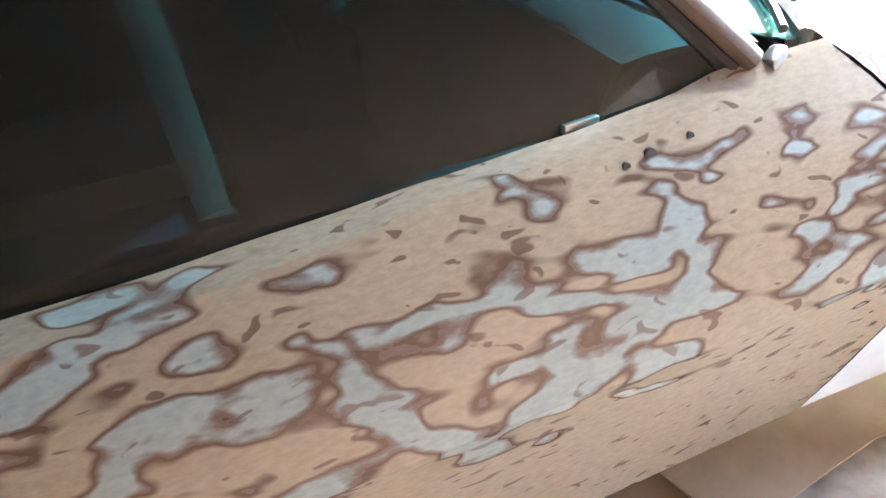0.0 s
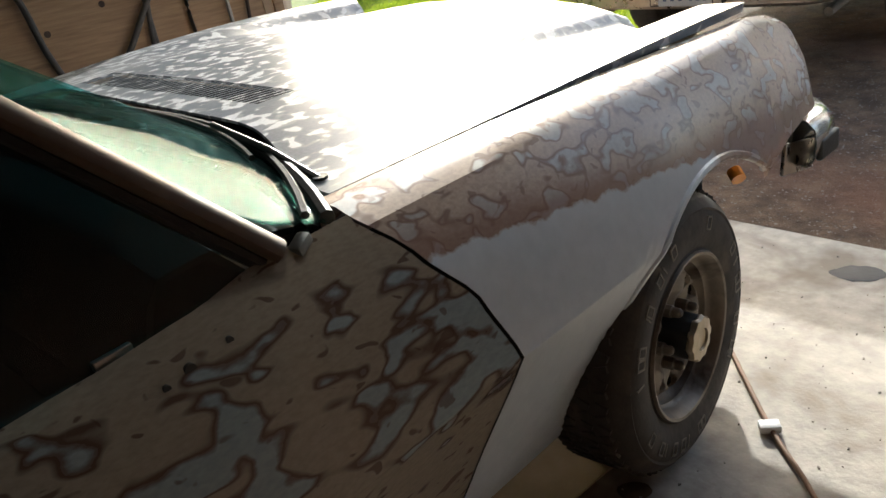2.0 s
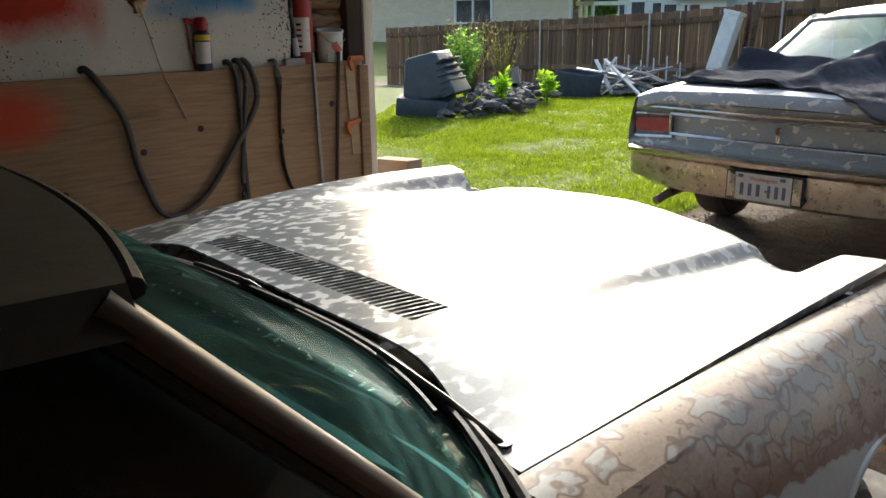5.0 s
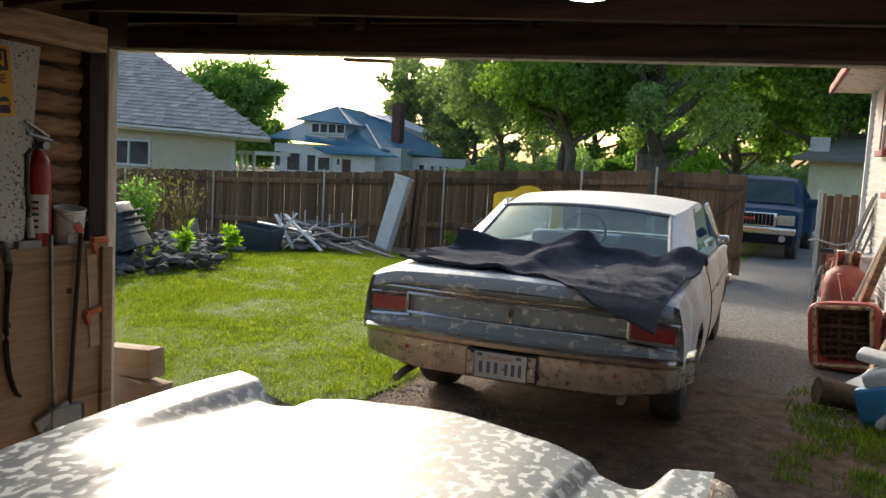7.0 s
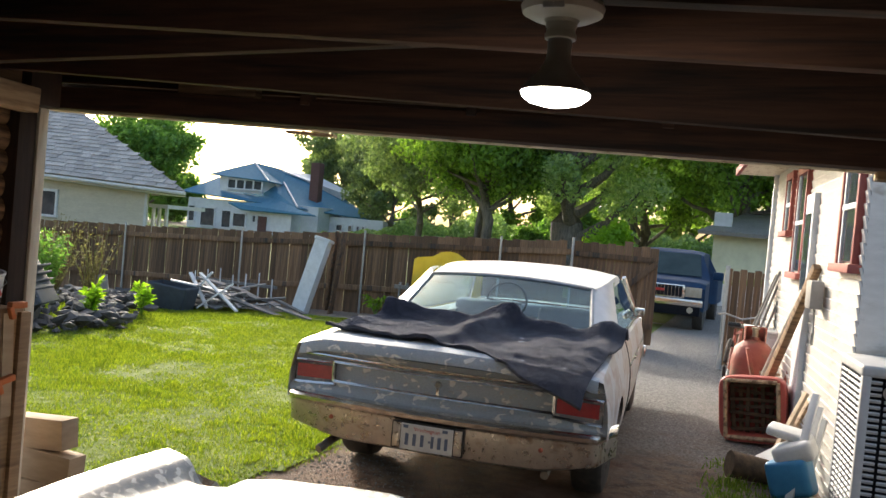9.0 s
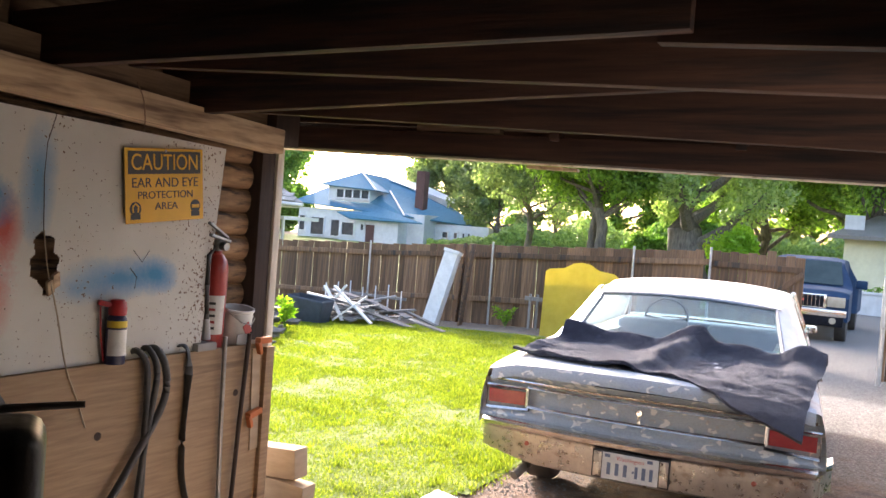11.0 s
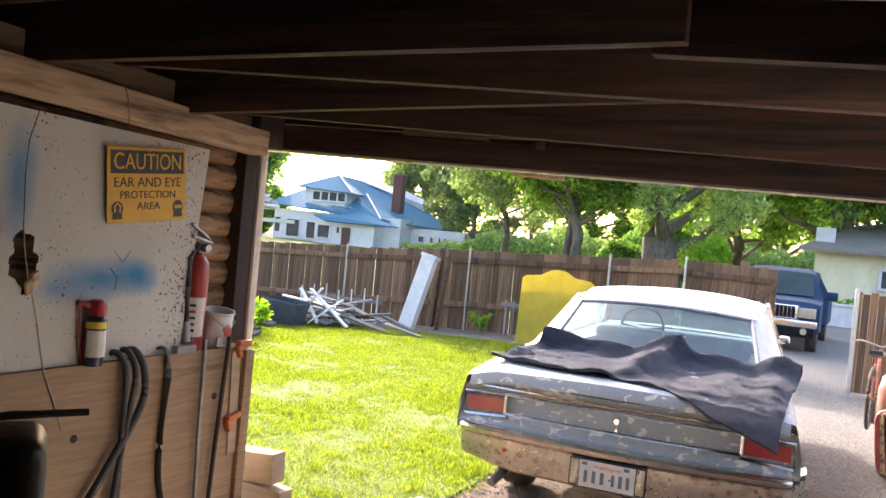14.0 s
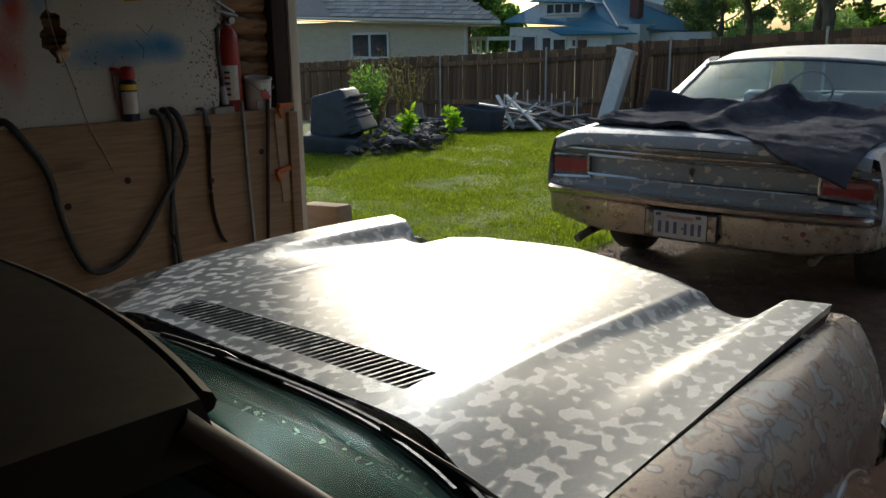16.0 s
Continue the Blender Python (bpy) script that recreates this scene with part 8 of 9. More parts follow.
# large grey container tipped on its side near the weeds
bn = thing("wheelie_bin", (0, 0, 0), "large ribbed grey plastic bin lid propped on rubble", "bin", m=pose(-5.75, 5.9, 0.10, 0, 0, 25))
bm = bmesh.new()
box(bm, (0, 0, 0.52), (0.85, 0.6, 0.62), rot=(0, -14, 0), bev=0.05, seg=3, taper=(0.55, 0.9))
part("body", bm, M["bin_grey"], bn)
for k in range(6):
    bm = bmesh.new()
    box(bm, (0.36 - 0.02 * k, -0.02, 0.30 + 0.09 * k), (0.16, 0.58, 0.025), rot=(0, -24, 0), bev=0.006)
    part("rib", bm, M["bin_grey"], bn)
bm = bmesh.new()
box(bm, (-0.05, -0.1, 0.13), (0.75, 0.55, 0.26), rot=(6, 5, 12), bev=0.04)
part("base", bm, M["bin_grey"], bn)
# rubble bank along the fence
rock_bms = []
for q in range(4):
    bm = bmesh.new()
    bmesh.ops.create_icosphere(bm, subdivisions=1, radius=1.0)
    for v in bm.verts:
        v.co *= 1 + 0.7 * noise.noise(v.co * 1.3 + Vector((q * 7, 0, 0)))
        v.co.z *= 0.6
    rock_bms.append(mesh_of("rock", bm, M["rubble"], smooth=False))
heap = thing("rubble_heap", (0, 0, 0), "bank of broken grey concrete and stones along the fence", "rubble")
for k in range(280):
    f = r2.random()
    x = lerp(-4.9, -9.5, f) + r2.gauss(0, 0.2)
    y = lerp(5.6, 11.0, f ** 0.8) + r2.gauss(0, 0.45) + 0.3
    if y > 12.1:
        continue
    s = r2.uniform(0.04, 0.13)
    piece("rock", rock_bms[k % 4], heap, Matrix.Translation((x, y, ground_z(x, y) + s * 0.35 + 0.12 * r2.random())) @ Euler((r2.uniform(-0.4, 0.4), r2.uniform(-0.4, 0.4), r2.uniform(0, 6))).to_matrix().to_4x4() @ Matrix.Diagonal((s * 1.3, s, s, 1)))
bm = bmesh.new()
tube(bm, [(0, 0, 0), (0.02, 0, 0.25), (-0.02, 0, 0.52)], [0.16, 0.15, 0.13], seg=12, flat=0.6)
single("stump", bm, M["grey_wood"], "upright grey weathered stump in the rubble", "stump", m=pose(-7.0, 8.7, ground_z(-7, 8.7)))


def weed(x, y, h, n, mat, label, spread, seed, leaf=0.03):
    r = np.random.default_rng(seed)
    t = thing("weed", (x, y, ground_z(x, y)), label, "plant", "weeds")
    bm = bmesh.new()
    V, F = [], []
    for k in range(n):
        a = r.uniform(0, 6.283)
        top = Vector((math.cos(a) * spread * r.uniform(0.2, 1), math.sin(a) * spread * r.uniform(0.2, 1), h * r.uniform(0.6, 1.0)))
        mid = top * 0.5 + Vector((0, 0, 0.10 * h))
        tube(bm, [(0, 0, 0), mid, top], [0.007, 0.005, 0.002], seg=5)
        for q in range(22):
            f = r.uniform(0.25, 1.0)
            p = (mid * (f / 0.5) if f < 0.5 else mid.lerp(top, (f - 0.5) / 0.5))
            u = Vector((r.normal(), r.normal(), r.normal() * 0.5 + 0.3)).normalized() * leaf * r.uniform(0.7, 1.6)
            w = u.cross(Vector((r.normal(), r.normal(), r.normal()))).normalized() * leaf * 0.35
            i = len(V)
            V += [tuple(p), tuple(p + u * 0.6 + w), tuple(p + u * 1.4), tuple(p + u * 0.6 - w)]
            F.append((i, i + 1, i + 2, i + 3))
    tagged(part("stem", bm, M["dry_weed" if mat == "dry_weed" else "leaf_dark"], t), kind="stuff")
    ob = new("leaves", cloud("leaves", V, F, M[mat]))
    ob.parent = t
    return t


weed(-7.1, 7.7, 1.20, 46, "leaf_dark", "tall leafy green weed by the rubble", 0.42, 41, 0.045)
weed(-7.4, 8.1, 1.45, 44, "dry_weed", "tall dried seed-headed weed", 0.6, 42, 0.026)
weed(-6.7, 8.2, 1.35, 24, "dry_weed", "tall dried seed-headed weed", 0.5, 43, 0.026)
weed(-5.75, 7.2, 0.52, 9, "leaf_lime", "bright green sapling at the lawn's edge", 0.16, 44, 0.07)
weed(-5.72, 8.2, 0.55, 9, "leaf_lime", "bright green sapling at the lawn's edge", 0.16, 45, 0.07)
weed(-3.7, 12.1, 0.35, 8, "leaf_lime", "green weed at the foot of the fence", 0.3, 46, 0.05)

# yellow headboard behind the silver coupe
hbm = bmesh.new()
prof = [(-0.62, 0.0), (-0.62, 0.98), (-0.56, 1.02), (-0.30, 1.05), (-0.14, 1.13), (0.0, 1.15), (0.14, 1.13), (0.30, 1.05), (0.56, 1.02), (0.62, 0.98), (0.62, 0.0)]
f = hbm.faces.new([hbm.verts.new((x, 0, z)) for x, z in ((x_, z_ * 1.13) for x_, z_ in prof)])
bmesh.ops.solidify(hbm, geom=[f], thickness=0.03)
hb = single("headboard", hbm, M["yellow_board"], "yellow painted bed headboard leaning on the fence", "headboard", smooth=False, m=pose(-2.09, 11.3, 0.10, -6, 0, 4))
st = thing("rack", (0, 0, 0), "small grey wooden rack by the fence", "rack", m=pose(-2.95, 11.9, 0.1, 0, 0, 0))
for x in (-0.22, -0.08, 0.08, 0.22):
    bm = bmesh.new()
    box(bm, (x, 0, 0.32), (0.04, 0.04, 0.64), bev=0.003, seg=1)
    part("slat", bm, M["grey_wood"], st)
bm = bmesh.new()
box(bm, (0, -0.03, 0.56), (0.62, 0.03, 0.07), bev=0.003, seg=1)
part("rail", bm, M["grey_wood"], st)

# ---- right side: neighbour building with lap siding ----
RB = pose(3.36, 4.0, 0.0, 0, 0, 5.0)          # local y runs along the wall, x points into the building
rb = thing("building", (0, 0, 0), "white lap-sided building with dark red window trim", "building", m=RB)
bm = bmesh.new()
box(bm, (0.35, 2.70, 1.5), (0.6, 5.1, 3.1))
part("wall", bm, M["right_siding"], rb, smooth=False)
bm = bmesh.new()
box(bm, (0, 0, 0), (0.016, 5.1, 0.090), rot=(0, -12, 0), bev=0.002, seg=1)
lap = mesh_of("siding_board", bm, M["right_siding"], smooth=False)
for k in range(33):
    piece("siding_board", lap, rb, Matrix.Translation((0.042, 2.70, 0.10 + k * 0.084)))
bm = bmesh.new()
box(bm, (0.03, 5.27, 1.45), (0.09, 0.08, 2.9), bev=0.005)
part("corner_board", bm, M["house_white"], rb)


def red_window(y0, y1, z0, z1):
    bm = bmesh.new()
    for yy in (y0, y1):
        box(bm, (0.012, yy, (z0 + z1) / 2), (0.05, 0.05, z1 - z0 + 0.1), bev=0.006)
    box(bm, (0.012, (y0 + y1) / 2, z1 + 0.03), (0.05, y1 - y0 + 0.07, 0.08), bev=0.006)
    box(bm, (0.0, (y0 + y1) / 2, z0 - 0.03), (0.09, y1 - y0 + 0.16, 0.06), bev=0.006)
    w = part("window", bm, M["red_trim"], rb)
    bm = bmesh.new()
    box(bm, (0.022, (y0 + y1) / 2, (z0 + z1) / 2), (0.02, y1 - y0 - 0.06, z1 - z0 - 0.04))
    part("pane", bm, M["pane"], w)
    bm = bmesh.new()
    for yy in (y0 + 0.05, y1 - 0.05):
        box(bm, (0.015, yy, (z0 + z1) / 2), (0.03, 0.04, z1 - z0), bev=0.003)
    box(bm, (0.012, (y0 + y1) / 2, (z0 + z1) / 2), (0.03, y1 - y0, 0.04), bev=0.003)
    part("sash", bm, M["house_white"], w)


red_window(0.25, 0.80, 1.76, 2.55)
red_window(2.55, 3.18, 1.64, 2.6)
red_window(3.58, 4.06, 2.06, 2.62)
bm = bmesh.new()
box(bm, (0.01, 2.20, 1.20), (0.05, 0.42, 2.3), bev=0.006)
dr = part("door", bm, M["house_white"], rb, "white side door with a glazed top")
bm = bmesh.new()
box(bm, (-0.018, 2.20, 1.80), (0.01, 0.28, 0.75), bev=0.002, seg=1)
part("pane", bm, M["pane"], dr)
bm = bmesh.new()
box(bm, (-0.05, 2.85, 2.82), (0.75, 5.3, 0.06), bev=0.005)
part("eave", bm, M["jamb"], rb)
bm = bmesh.new()
box(bm, (-0.44, 2.85, 2.82), (0.04, 5.4, 0.09), bev=0.005)
part("fascia", bm, M["red_trim"], rb)
bm = bmesh.new()
box(bm, (-0.04, 1.35, 1.50), (0.10, 0.24, 0.22), bev=0.02)
tube(bm, [(-0.03, 1.35, 1.4), (-0.03, 1.33, 1.2), (-0.02, 1.40, 1.1)], 0.012, seg=8)
part("meter_box", bm, M["ac_grey"], rb, "grey utility meter box")

# air conditioner
ac = thing("air_conditioner", (0, 0, 0), "grey louvred air conditioner unit standing by the wall", "air conditioner", m=pose(3.66, 3.80, 0.22, 0, 0, 5) @ Matrix.Diagonal((1, 0.9, 1.10, 1)))
bm = bmesh.new()
box(bm, (3.68, 3.80, 0.15), (0.86, 0.86, 0.14), rot=(0, 0, 5), bev=0.015)
single("concrete_pad", bm, M["concrete"], "small concrete pad under the air conditioner", "pad")
bm = bmesh.new()
box(bm, (0, 0, 0.42), (0.56, 0.62, 0.82), bev=0.03, seg=3)
part("core", bm, M["car_inside"], ac)
bm = bmesh.new()
for x in (-0.30, 0.30):
    for y in (-0.33, 0.33):
        box(bm, (x, y, 0.42), (0.05, 0.05, 0.84), bev=0.01)
box(bm, (0, 0, 0.86), (0.66, 0.72, 0.06), bev=0.02, seg=3)
box(bm, (0, 0, 0.02), (0.64, 0.70, 0.05), bev=0.01)
part("frame", bm, M["ac_light"], ac)
bm = bmesh.new()
box(bm, (0, 0, 0), (0.012, 0.085, 0.014), rot=(0, 35, 0))
louv_w = mesh_of("louvre", bm, M["ac_light"], smooth=False)
bm = bmesh.new()
box(bm, (0, 0, 0), (0.085, 0.012, 0.014), rot=(35, 0, 0))
louv_s = mesh_of("louvre", bm, M["ac_light"], smooth=False)
for k in range(24):
    z = 0.07 + k * 0.032
    for q in range(6):
        piece("louvre", louv_w, ac, Matrix.Translation((-0.315, -0.26 + q * 0.104, z)))
        piece("louvre", louv_s, ac, Matrix.Translation((-0.26 + q * 0.104, -0.345, z)))
bm = bmesh.new()
lathe(bm, [(0.0005, 0.0), (0.035, 0.0), (0.035, 0.008), (0.0005, 0.008)], axis="y", seg=20, at=(-0.18, -0.372, 0.76))
part("badge", bm, M["steel"], ac)

# red shell with rotted wicker inside, lying on its side
rt = thing("pet_bed", (0, 0, 0), "faded red plastic shell with rotted wicker, lying on its side", "container", m=pose(2.87, 6.05, 0.10, 0, -6, -10) @ Matrix.Diagonal((0.93, 0.93, 0.93, 1)))
bm = bmesh.new()
outer = []
for y, k in ((0.0, 1.0), (0.02, 1.03), (0.25, 0.97), (0.42, 0.86)):
    ring = []
    for q in range(40):
        a = 2 * math.pi * q / 40
        c, s_ = math.cos(a), math.sin(a)
        e = 0.35
        ring.append(bm.verts.new((0.30 * k * math.copysign(abs(c) ** e, c), y, 0.33 + 0.31 * k * math.copysign(abs(s_) ** e, s_))))
    outer.append(ring)
inner = []
for y, k in ((0.0, 0.86), (0.36, 0.80)):
    ring = []
    for q in range(40):
        a = 2 * math.pi * q / 40
        c, s_ = math.cos(a), math.sin(a)
        e = 0.35
        ring.append(bm.verts.new((0.30 * k * math.copysign(abs(c) ** e, c), y, 0.33 + 0.31 * k * math.copysign(abs(s_) ** e, s_))))
    inner.append(ring)
chain = outer[::-1] + inner
for a, b in zip(chain, chain[1:]):
    for q in range(40):
        bm.faces.new((a[q], a[(q + 1) % 40], b[(q + 1) % 40], b[q]))
bm.faces.new(outer[-1])
bm.faces.new(inner[-1])
part("shell", bm, M["faded_red"], rt)
for k in range(7):
    bm = bmesh.new()
    box(bm, (-0.21 + k * 0.07, 0.20 + 0.03 * (k % 2), 0.33), (0.04, 0.02, 0.50), rot=(0, 2 * (k % 3) - 2, 0), bev=0.004, seg=1)
    part("wicker_strip", bm, M["wicker"], rt)
    bm = bmesh.new()
    box(bm, (0, 0.18 + 0.03 * (k % 2), 0.12 + k * 0.07), (0.48, 0.02, 0.035), rot=(0, 3 * (k % 3) - 3, 0), bev=0.004, seg=1)
    part("wicker_strip", bm, M["wicker"], rt)
bm = bmesh.new()
for x, z, l in ((0.0, 0.60, 0.46), (0.0, 0.06, 0.46)):
    tube(bm, [(-l / 2, -0.015, z), (l / 2, -0.01, z)], 0.02, seg=8)
for x in (-0.24, 0.24):
    tube(bm, [(x, -0.015, 0.06), (x, -0.01, 0.60)], 0.02, seg=8)
part("rim_cane", bm, M["plate_wood"], rt)

# propane tank
pt = thing("gas_cylinder", (0, 0, 0), "rusty red propane cylinder standing on the drive", "gas cylinder", m=pose(2.82, 7.3, 0.08))
bm = bmesh.new()
lathe(bm, [(0.17, 0.0), (0.17, 0.04), (0.20, 0.06), (0.215, 0.16), (0.215, 0.62), (0.19, 0.74), (0.10, 0.82), (0.05, 0.83), (0.05, 0.86)], seg=32)
part("tank", bm, M["rust_red"], pt)
bm = bmesh.new()
lathe(bm, [(0.11, 0.80), (0.11, 0.96), (0.10, 0.96), (0.10, 0.80)], seg=24)
for v in [v for v in bm.verts if v.co.y < -0.06]:
    bm.verts.remove(v)
part("collar", bm, M["rust_red"], pt)
bm = bmesh.new()
cyl(bm, (0, 0, 0.84), (0, 0, 0.93), 0.03, seg=12)
lathe(bm, [(0.0005, 0.96), (0.04, 0.955), (0.04, 0.935), (0.0005, 0.93)], seg=16)
part("valve", bm, M["cap"], pt)

# leaning timbers and ladder
def lean(name, a, b, w, t, mat, label, cat, roll=0):
    a, b = Vector(a), Vector(b)
    bm = bmesh.new()
    box(bm, (0, 0, (b - a).length / 2), (w, t, (b - a).length), bev=0.006)
    m = Matrix.Translation(a) @ (b - a).to_track_quat("Z", "Y").to_matrix().to_4x4()
    return single(name, bm, M[mat], label, cat, m=m)


lean("timber", (2.90, 6.55, 0.42), (3.22, 5.60, 1.72), 0.065, 0.065, "old_wood", "thick brown timber leaning against the wall", "timber")
lean("metal_pipe", (2.84, 6.7, 0.42), (3.14, 5.9, 1.50), 0.03, 0.03, "galv", "thin grey pipe leaning beside the timber", "pipe")
for k, (x, y, h) in enumerate(((3.02, 8.2, 1.62), (3.08, 8.35, 1.70), (3.14, 8.25, 1.66), (3.0, 8.5, 1.58))):
    lean("plank", (x - 0.22, y, 0.9), (x, y, h), 0.10, 0.025, "grey_wood", "grey plank stacked on the cabinet", "plank")
for k in range(4):
    lean("plank", (2.98 + 0.07 * k, 5.35 + 0.22 * k, 0.10), (3.22 + 0.05 * k, 5.4 + 0.22 * k, 0.72 - 0.07 * k), 0.09, 0.025, "plate_wood" if k % 2 else "cardboard", "short offcut leaning on the wall", "plank")
ld = thing("step_ladder", (0, 0, 0), "small folded wooden step ladder", "ladder", m=pose(2.98, 6.95, 0.09, 0, 0, 12))
for s in (-1, 1):
    bm = bmesh.new()
    box(bm, (s * 0.13, 0, 0.38), (0.035, 0.06, 0.80), rot=(0, s * 14, 0), bev=0.004)
    part("rail", bm, M["rust_red"], ld)
for k in range(3):
    bm = bmesh.new()
    box(bm, (0, 0, 0.14 + 0.2 * k), (0.34 - 0.08 * k, 0.08, 0.022), bev=0.003)
    part("step", bm, M["plate_wood"], ld)
cab = thing("cabinet", (0, 0, 0), "old white metal cabinet against the wall", "cabinet", m=pose(3.0, 8.2, 0.09, 0, 0, 5))
bm = bmesh.new()
box(bm, (0, 0, 0.42), (0.50, 0.6, 0.84), bev=0.012)
part("body", bm, M["white_paint"], cab)
bm = bmesh.new()
box(bm, (0, 0, 0.86), (0.56, 0.66, 0.035), bev=0.008)
part("top", bm, M["white_paint"], cab)
bm = bmesh.new()
box(bm, (-0.1, -0.31, 0.45), (0.26, 0.02, 0.68), bev=0.004)
part("door", bm, M["white_paint"], cab)
bk = thing("bicycle", (0, 0, 0), "rusty old bicycle leaning by the gate", "bicycle", m=pose(2.62, 8.6, 0.08, 0, 8, 84))
for x in (-0.5, 0.5):
    bm = bmesh.new()
    tube(bm, [(x + 0.32 * math.cos(a), 0, 0.33 + 0.32 * math.sin(a)) for a in (2 * math.pi * k / 32 for k in range(32))], 0.02, seg=8, closed=True)
    w = part("wheel", bm, M["rubber"], bk)
    bm = bmesh.new()
    for k in range(14):
        a = 2 * math.pi * k / 14
        tube(bm, [(x, 0, 0.33), (x + 0.31 * math.cos(a), 0, 0.33 + 0.31 * math.sin(a))], 0.0015, seg=4)
    part("spokes", bm, M["steel"], w)
bm = bmesh.new()
for a, b in (((-0.5, 0, 0.33), (-0.1, 0, 0.33)), ((-0.1, 0, 0.33), (-0.22, 0, 0.80)), ((-0.5, 0, 0.33), (-0.2, 0, 0.72)), ((-0.1, 0, 0.33), (0.34, 0, 0.78)), ((-0.2, 0, 0.74), (0.34, 0, 0.80)), ((0.34, 0, 0.92), (0.5, 0, 0.33))):
    tube(bm, [a, b], 0.016, seg=8)
part("frame", bm, M["rust_red"], bk)
bm = bmesh.new()
tube(bm, [(0.22, 0.28, 0.98), (0.30, 0.20, 1.0), (0.34, 0, 0.95), (0.30, -0.20, 1.0), (0.22, -0.28, 0.98)], 0.012, seg=8)
part("handlebar", bm, M["steel"], bk)
bm = bmesh.new()
box(bm, (-0.23, 0, 0.84), (0.26, 0.15, 0.05), bev=0.02)
part("saddle", bm, M["black_plastic"], bk)

# blue and white plastic part lying in the weeds, plus a split log
bw = thing("plastic_fender", (0, 0, 0), "torn blue and white moulded plastic shell in the weeds", "plastic shell", m=pose(3.13, 4.45, 0.12, 0, -8, -20) @ Matrix.Diagonal((0.85, 0.85, 0.85, 1)))
bm = bmesh.new()
box(bm, (0, 0, 0.16), (0.34, 0.22, 0.30), rot=(0, -10, 0), bev=0.05, seg=3)
part("lower", bm, M["blue_plastic"], bw)
bm = bmesh.new()
box(bm, (0.03, 0.03, 0.37), (0.32, 0.24, 0.16), rot=(6, -16, 4), bev=0.05, seg=3)
box(bm, (-0.02, 0.10, 0.50), (0.36, 0.20, 0.07), rot=(10, 14, 8), bev=0.03, seg=3)
part("upper", bm, M["white_paint"], bw)
bm = bmesh.new()
cyl(bm, (-0.17, 0, 0), (0.17, 0, 0.0), 0.10, 0.09, seg=14)
single("log", bm, M["wicker"], "short dark split log", "log", m=pose(2.86, 4.75, 0.20, 0, 8, 20))
for k in range(3):
    lean("plank", (3.10 + 0.05 * k, 4.35 + 0.1 * k, 0.10), (3.22 + 0.04 * k, 4.5 + 0.1 * k, 0.85 - 0.1 * k), 0.06, 0.02, "white_paint", "narrow white board leaning on the wall", "plank")
plank(3.05, 4.9, 0.32, 0.5, 0.14, 0.05, (8, -28, 30), "white_paint", label="short pale board propped on the scrap")

# ---- pickup truck down the drive ----
pk = thing("pickup_truck", (0, 0, 0), "dark blue pickup truck with a chrome grille, parked", "truck", m=pose(0.92, 16.3, 0.05, 0, 0, -2) @ Matrix.Diagonal((0.93, 0.93, 0.93, 1)))
bm = bmesh.new()


def truck_body(u, v):
    a = lerp(-1, 1, u)
    prof = [(0.0, 0.55), (0.0, 1.05), (0.12, 1.16), (1.1, 1.22), (1.75, 1.80), (2.1, 1.88), (3.4, 1.86), (3.7, 1.25), (5.4, 1.22), (5.4, 0.55)]
    k = v * (len(prof) - 1)
    i = min(int(k), len(prof) - 2)
    y = lerp(prof[i][0], prof[i + 1][0], k - i)
    z = lerp(prof[i][1], prof[i + 1][1], k - i)
    half = 1.0 - 0.26 * smoothstep(1.2, 1.9, z)
    e = abs(a) ** 6
    return (a * half, y + 0.10 * e * (1 if y < 1 else 0), z - 0.06 * e)


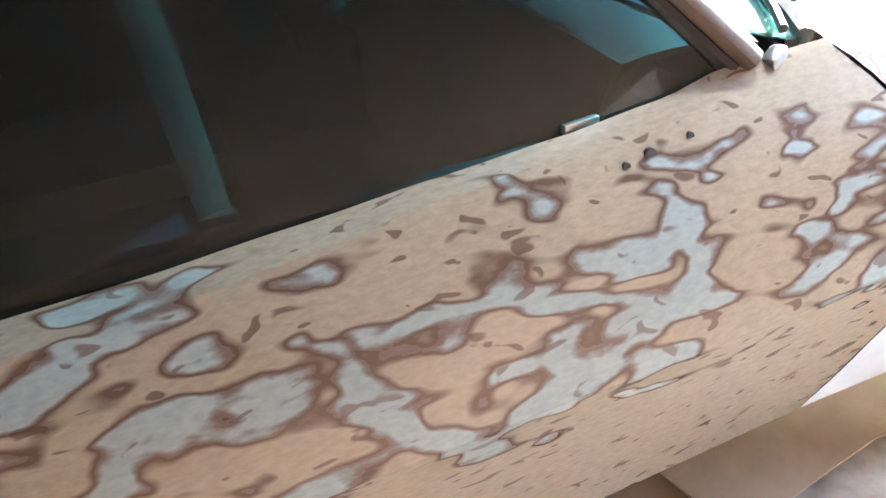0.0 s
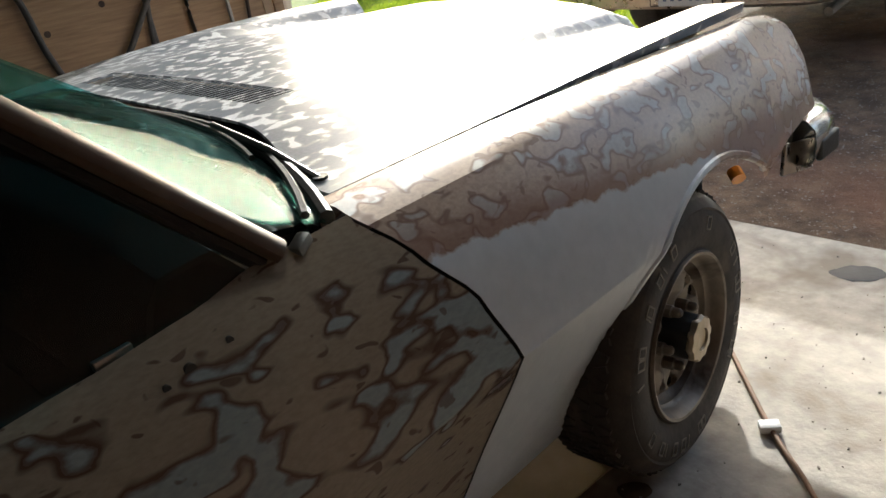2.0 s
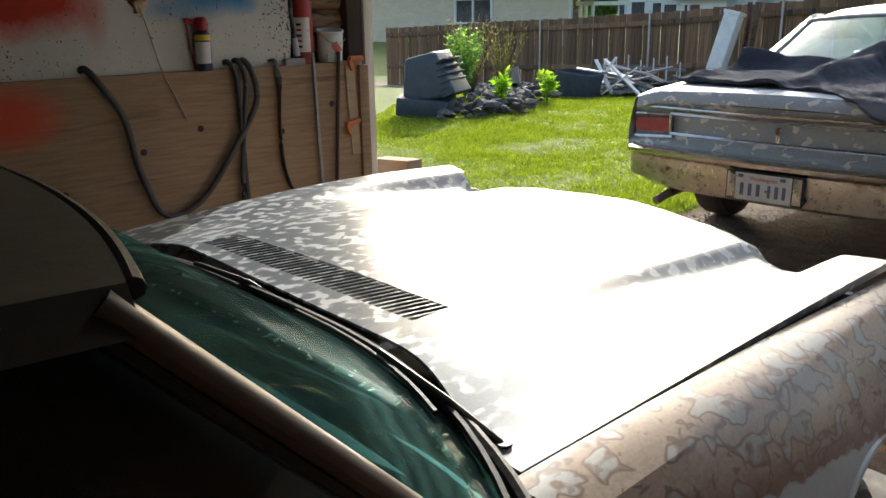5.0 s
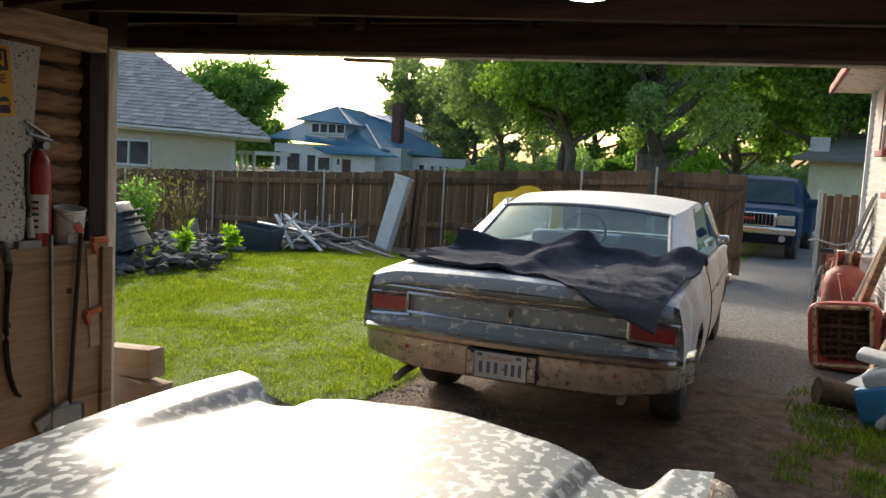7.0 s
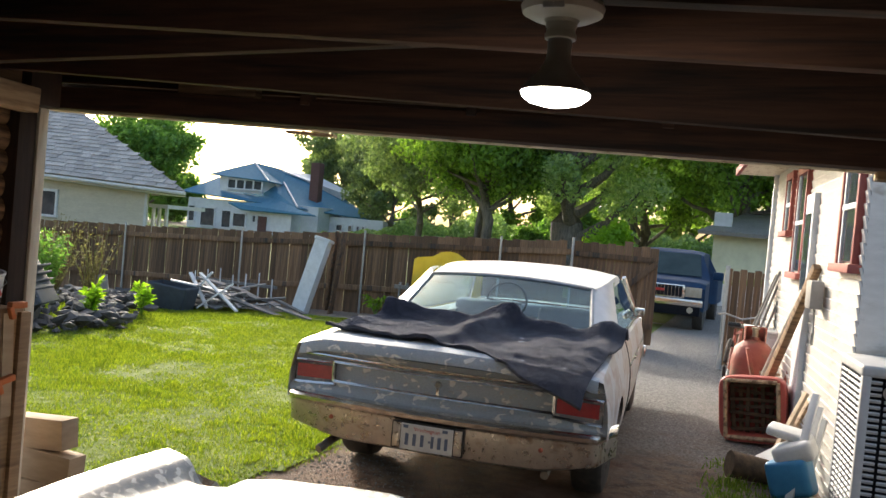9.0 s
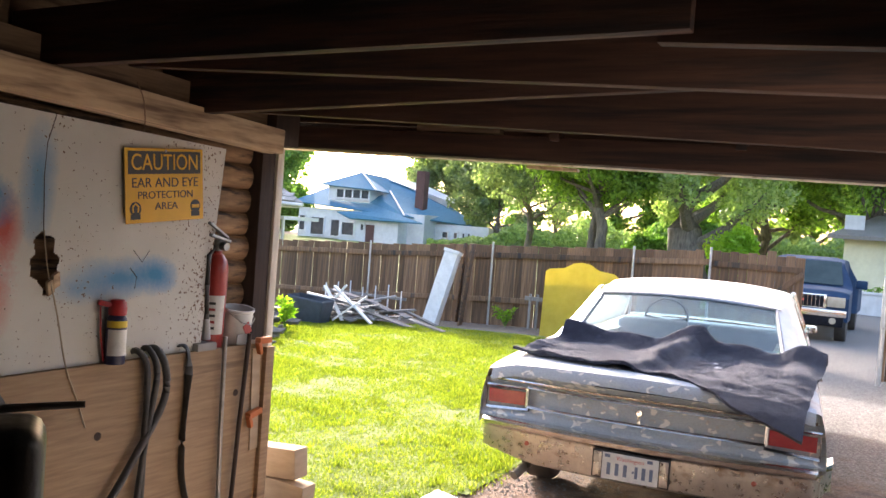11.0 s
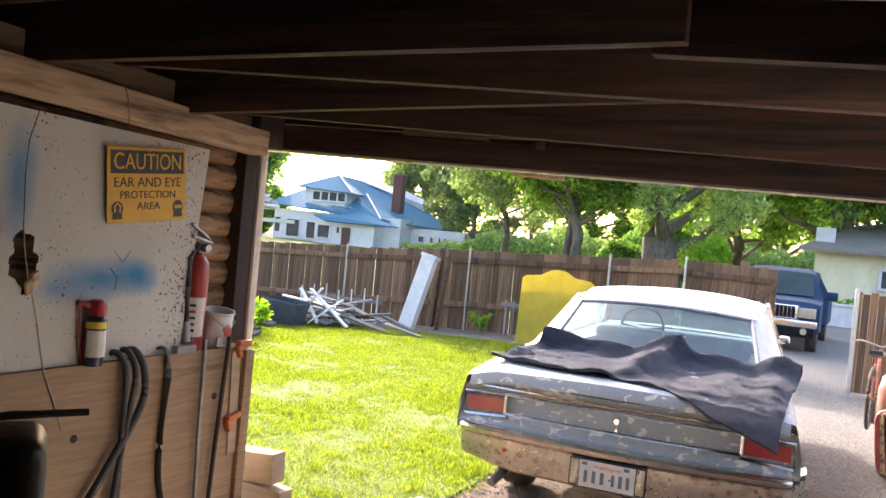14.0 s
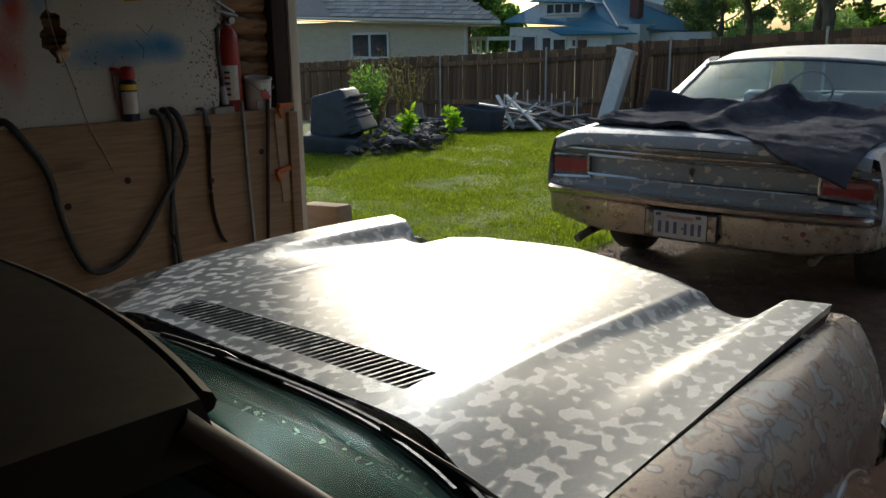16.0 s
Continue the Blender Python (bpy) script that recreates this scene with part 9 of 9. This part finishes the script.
g = sheet(bm, truck_body, 24, 54)
for col in (g[0], g[-1]):
    low = [bm.verts.new((v.co.x * 1.0, v.co.y, 0.50)) for v in col]
    for k in range(len(col) - 1):
        if (col[k].co - col[k + 1].co).length > 1e-5 and abs(col[k].co.y - col[k + 1].co.y) > 1e-4:
            bm.faces.new((col[k], col[k + 1], low[k + 1], low[k]))
part("body", bm, M["pickup_blue"], pk)
bm = bmesh.new()
sheet(bm, lambda u, v: (lerp(-0.80, 0.80, u) * lerp(1, 0.86, v), lerp(1.14, 1.72, v) - 0.03, lerp(1.25, 1.77, v) + 0.012), 8, 6, 0.01)
part("windscreen", bm, M["truck_glass"], pk)
bm = bmesh.new()
box(bm, (0, -0.03, 0.92), (1.15, 0.05, 0.30), bev=0.02)
gr = part("grille_surround", bm, M["chrome"], pk)
bm = bmesh.new()
for k in range(13):
    box(bm, (-0.48 + 0.08 * k, -0.06, 0.92), (0.071, 0.02, 0.25))
part("grille_bar", bm, M["car_inside"], gr)
bm = bmesh.new()
box(bm, (0, -0.075, 0.93), (0.24, 0.02, 0.055), bev=0.01)
part("badge", bm, M["badge_red"], gr, "plain red badge shape")
for s in (-1, 1):
    bm = bmesh.new()
    box(bm, (s * 0.76, -0.01, 0.92), (0.36, 0.06, 0.22), bev=0.02)
    part("headlight", bm, M["headlight"], pk)
    bm = bmesh.new()
    cyl(bm, (s * 0.72, -0.10, 0.52), (s * 0.72, -0.13, 0.52), 0.07, seg=16)
    part("fog_lamp", bm, M["headlight"], pk)
    bm = bmesh.new()
    box(bm, (s * 1.16, 1.35, 1.30), (0.24, 0.12, 0.20), bev=0.04)
    part("door_mirror", bm, M["pickup_blue"], pk)
    for y in (0.85, 4.4):
        bm = bmesh.new()
        lathe(bm, [(0.20, -0.12), (0.37, -0.11), (0.39, -0.08), (0.39, 0.08), (0.37, 0.11), (0.20, 0.12), (0.0005, 0.10)], axis="x", seg=32, at=(s * 0.84, y, 0.39))
        part("wheel", bm, M["rubber"], pk)
bm = bmesh.new()
box(bm, (0, -0.06, 0.68), (1.96, 0.12, 0.16), bev=0.03)
part("bumper", bm, M["chrome"], pk)
bm = bmesh.new()
box(bm, (0, -0.02, 0.50), (1.86, 0.14, 0.22), bev=0.03)
part("valance", bm, M["car_inside"], pk)
bm = bmesh.new()
box(bm, (-0.30, -0.14, 0.56), (0.31, 0.01, 0.15))
part("number_plate", bm, M["plate"], pk, "pale number plate")
bm = bmesh.new()
box(bm, (0, 2.7, 0.45), (1.7, 5.0, 0.16), bev=0.02)
part("chassis", bm, M["car_inside"], pk)
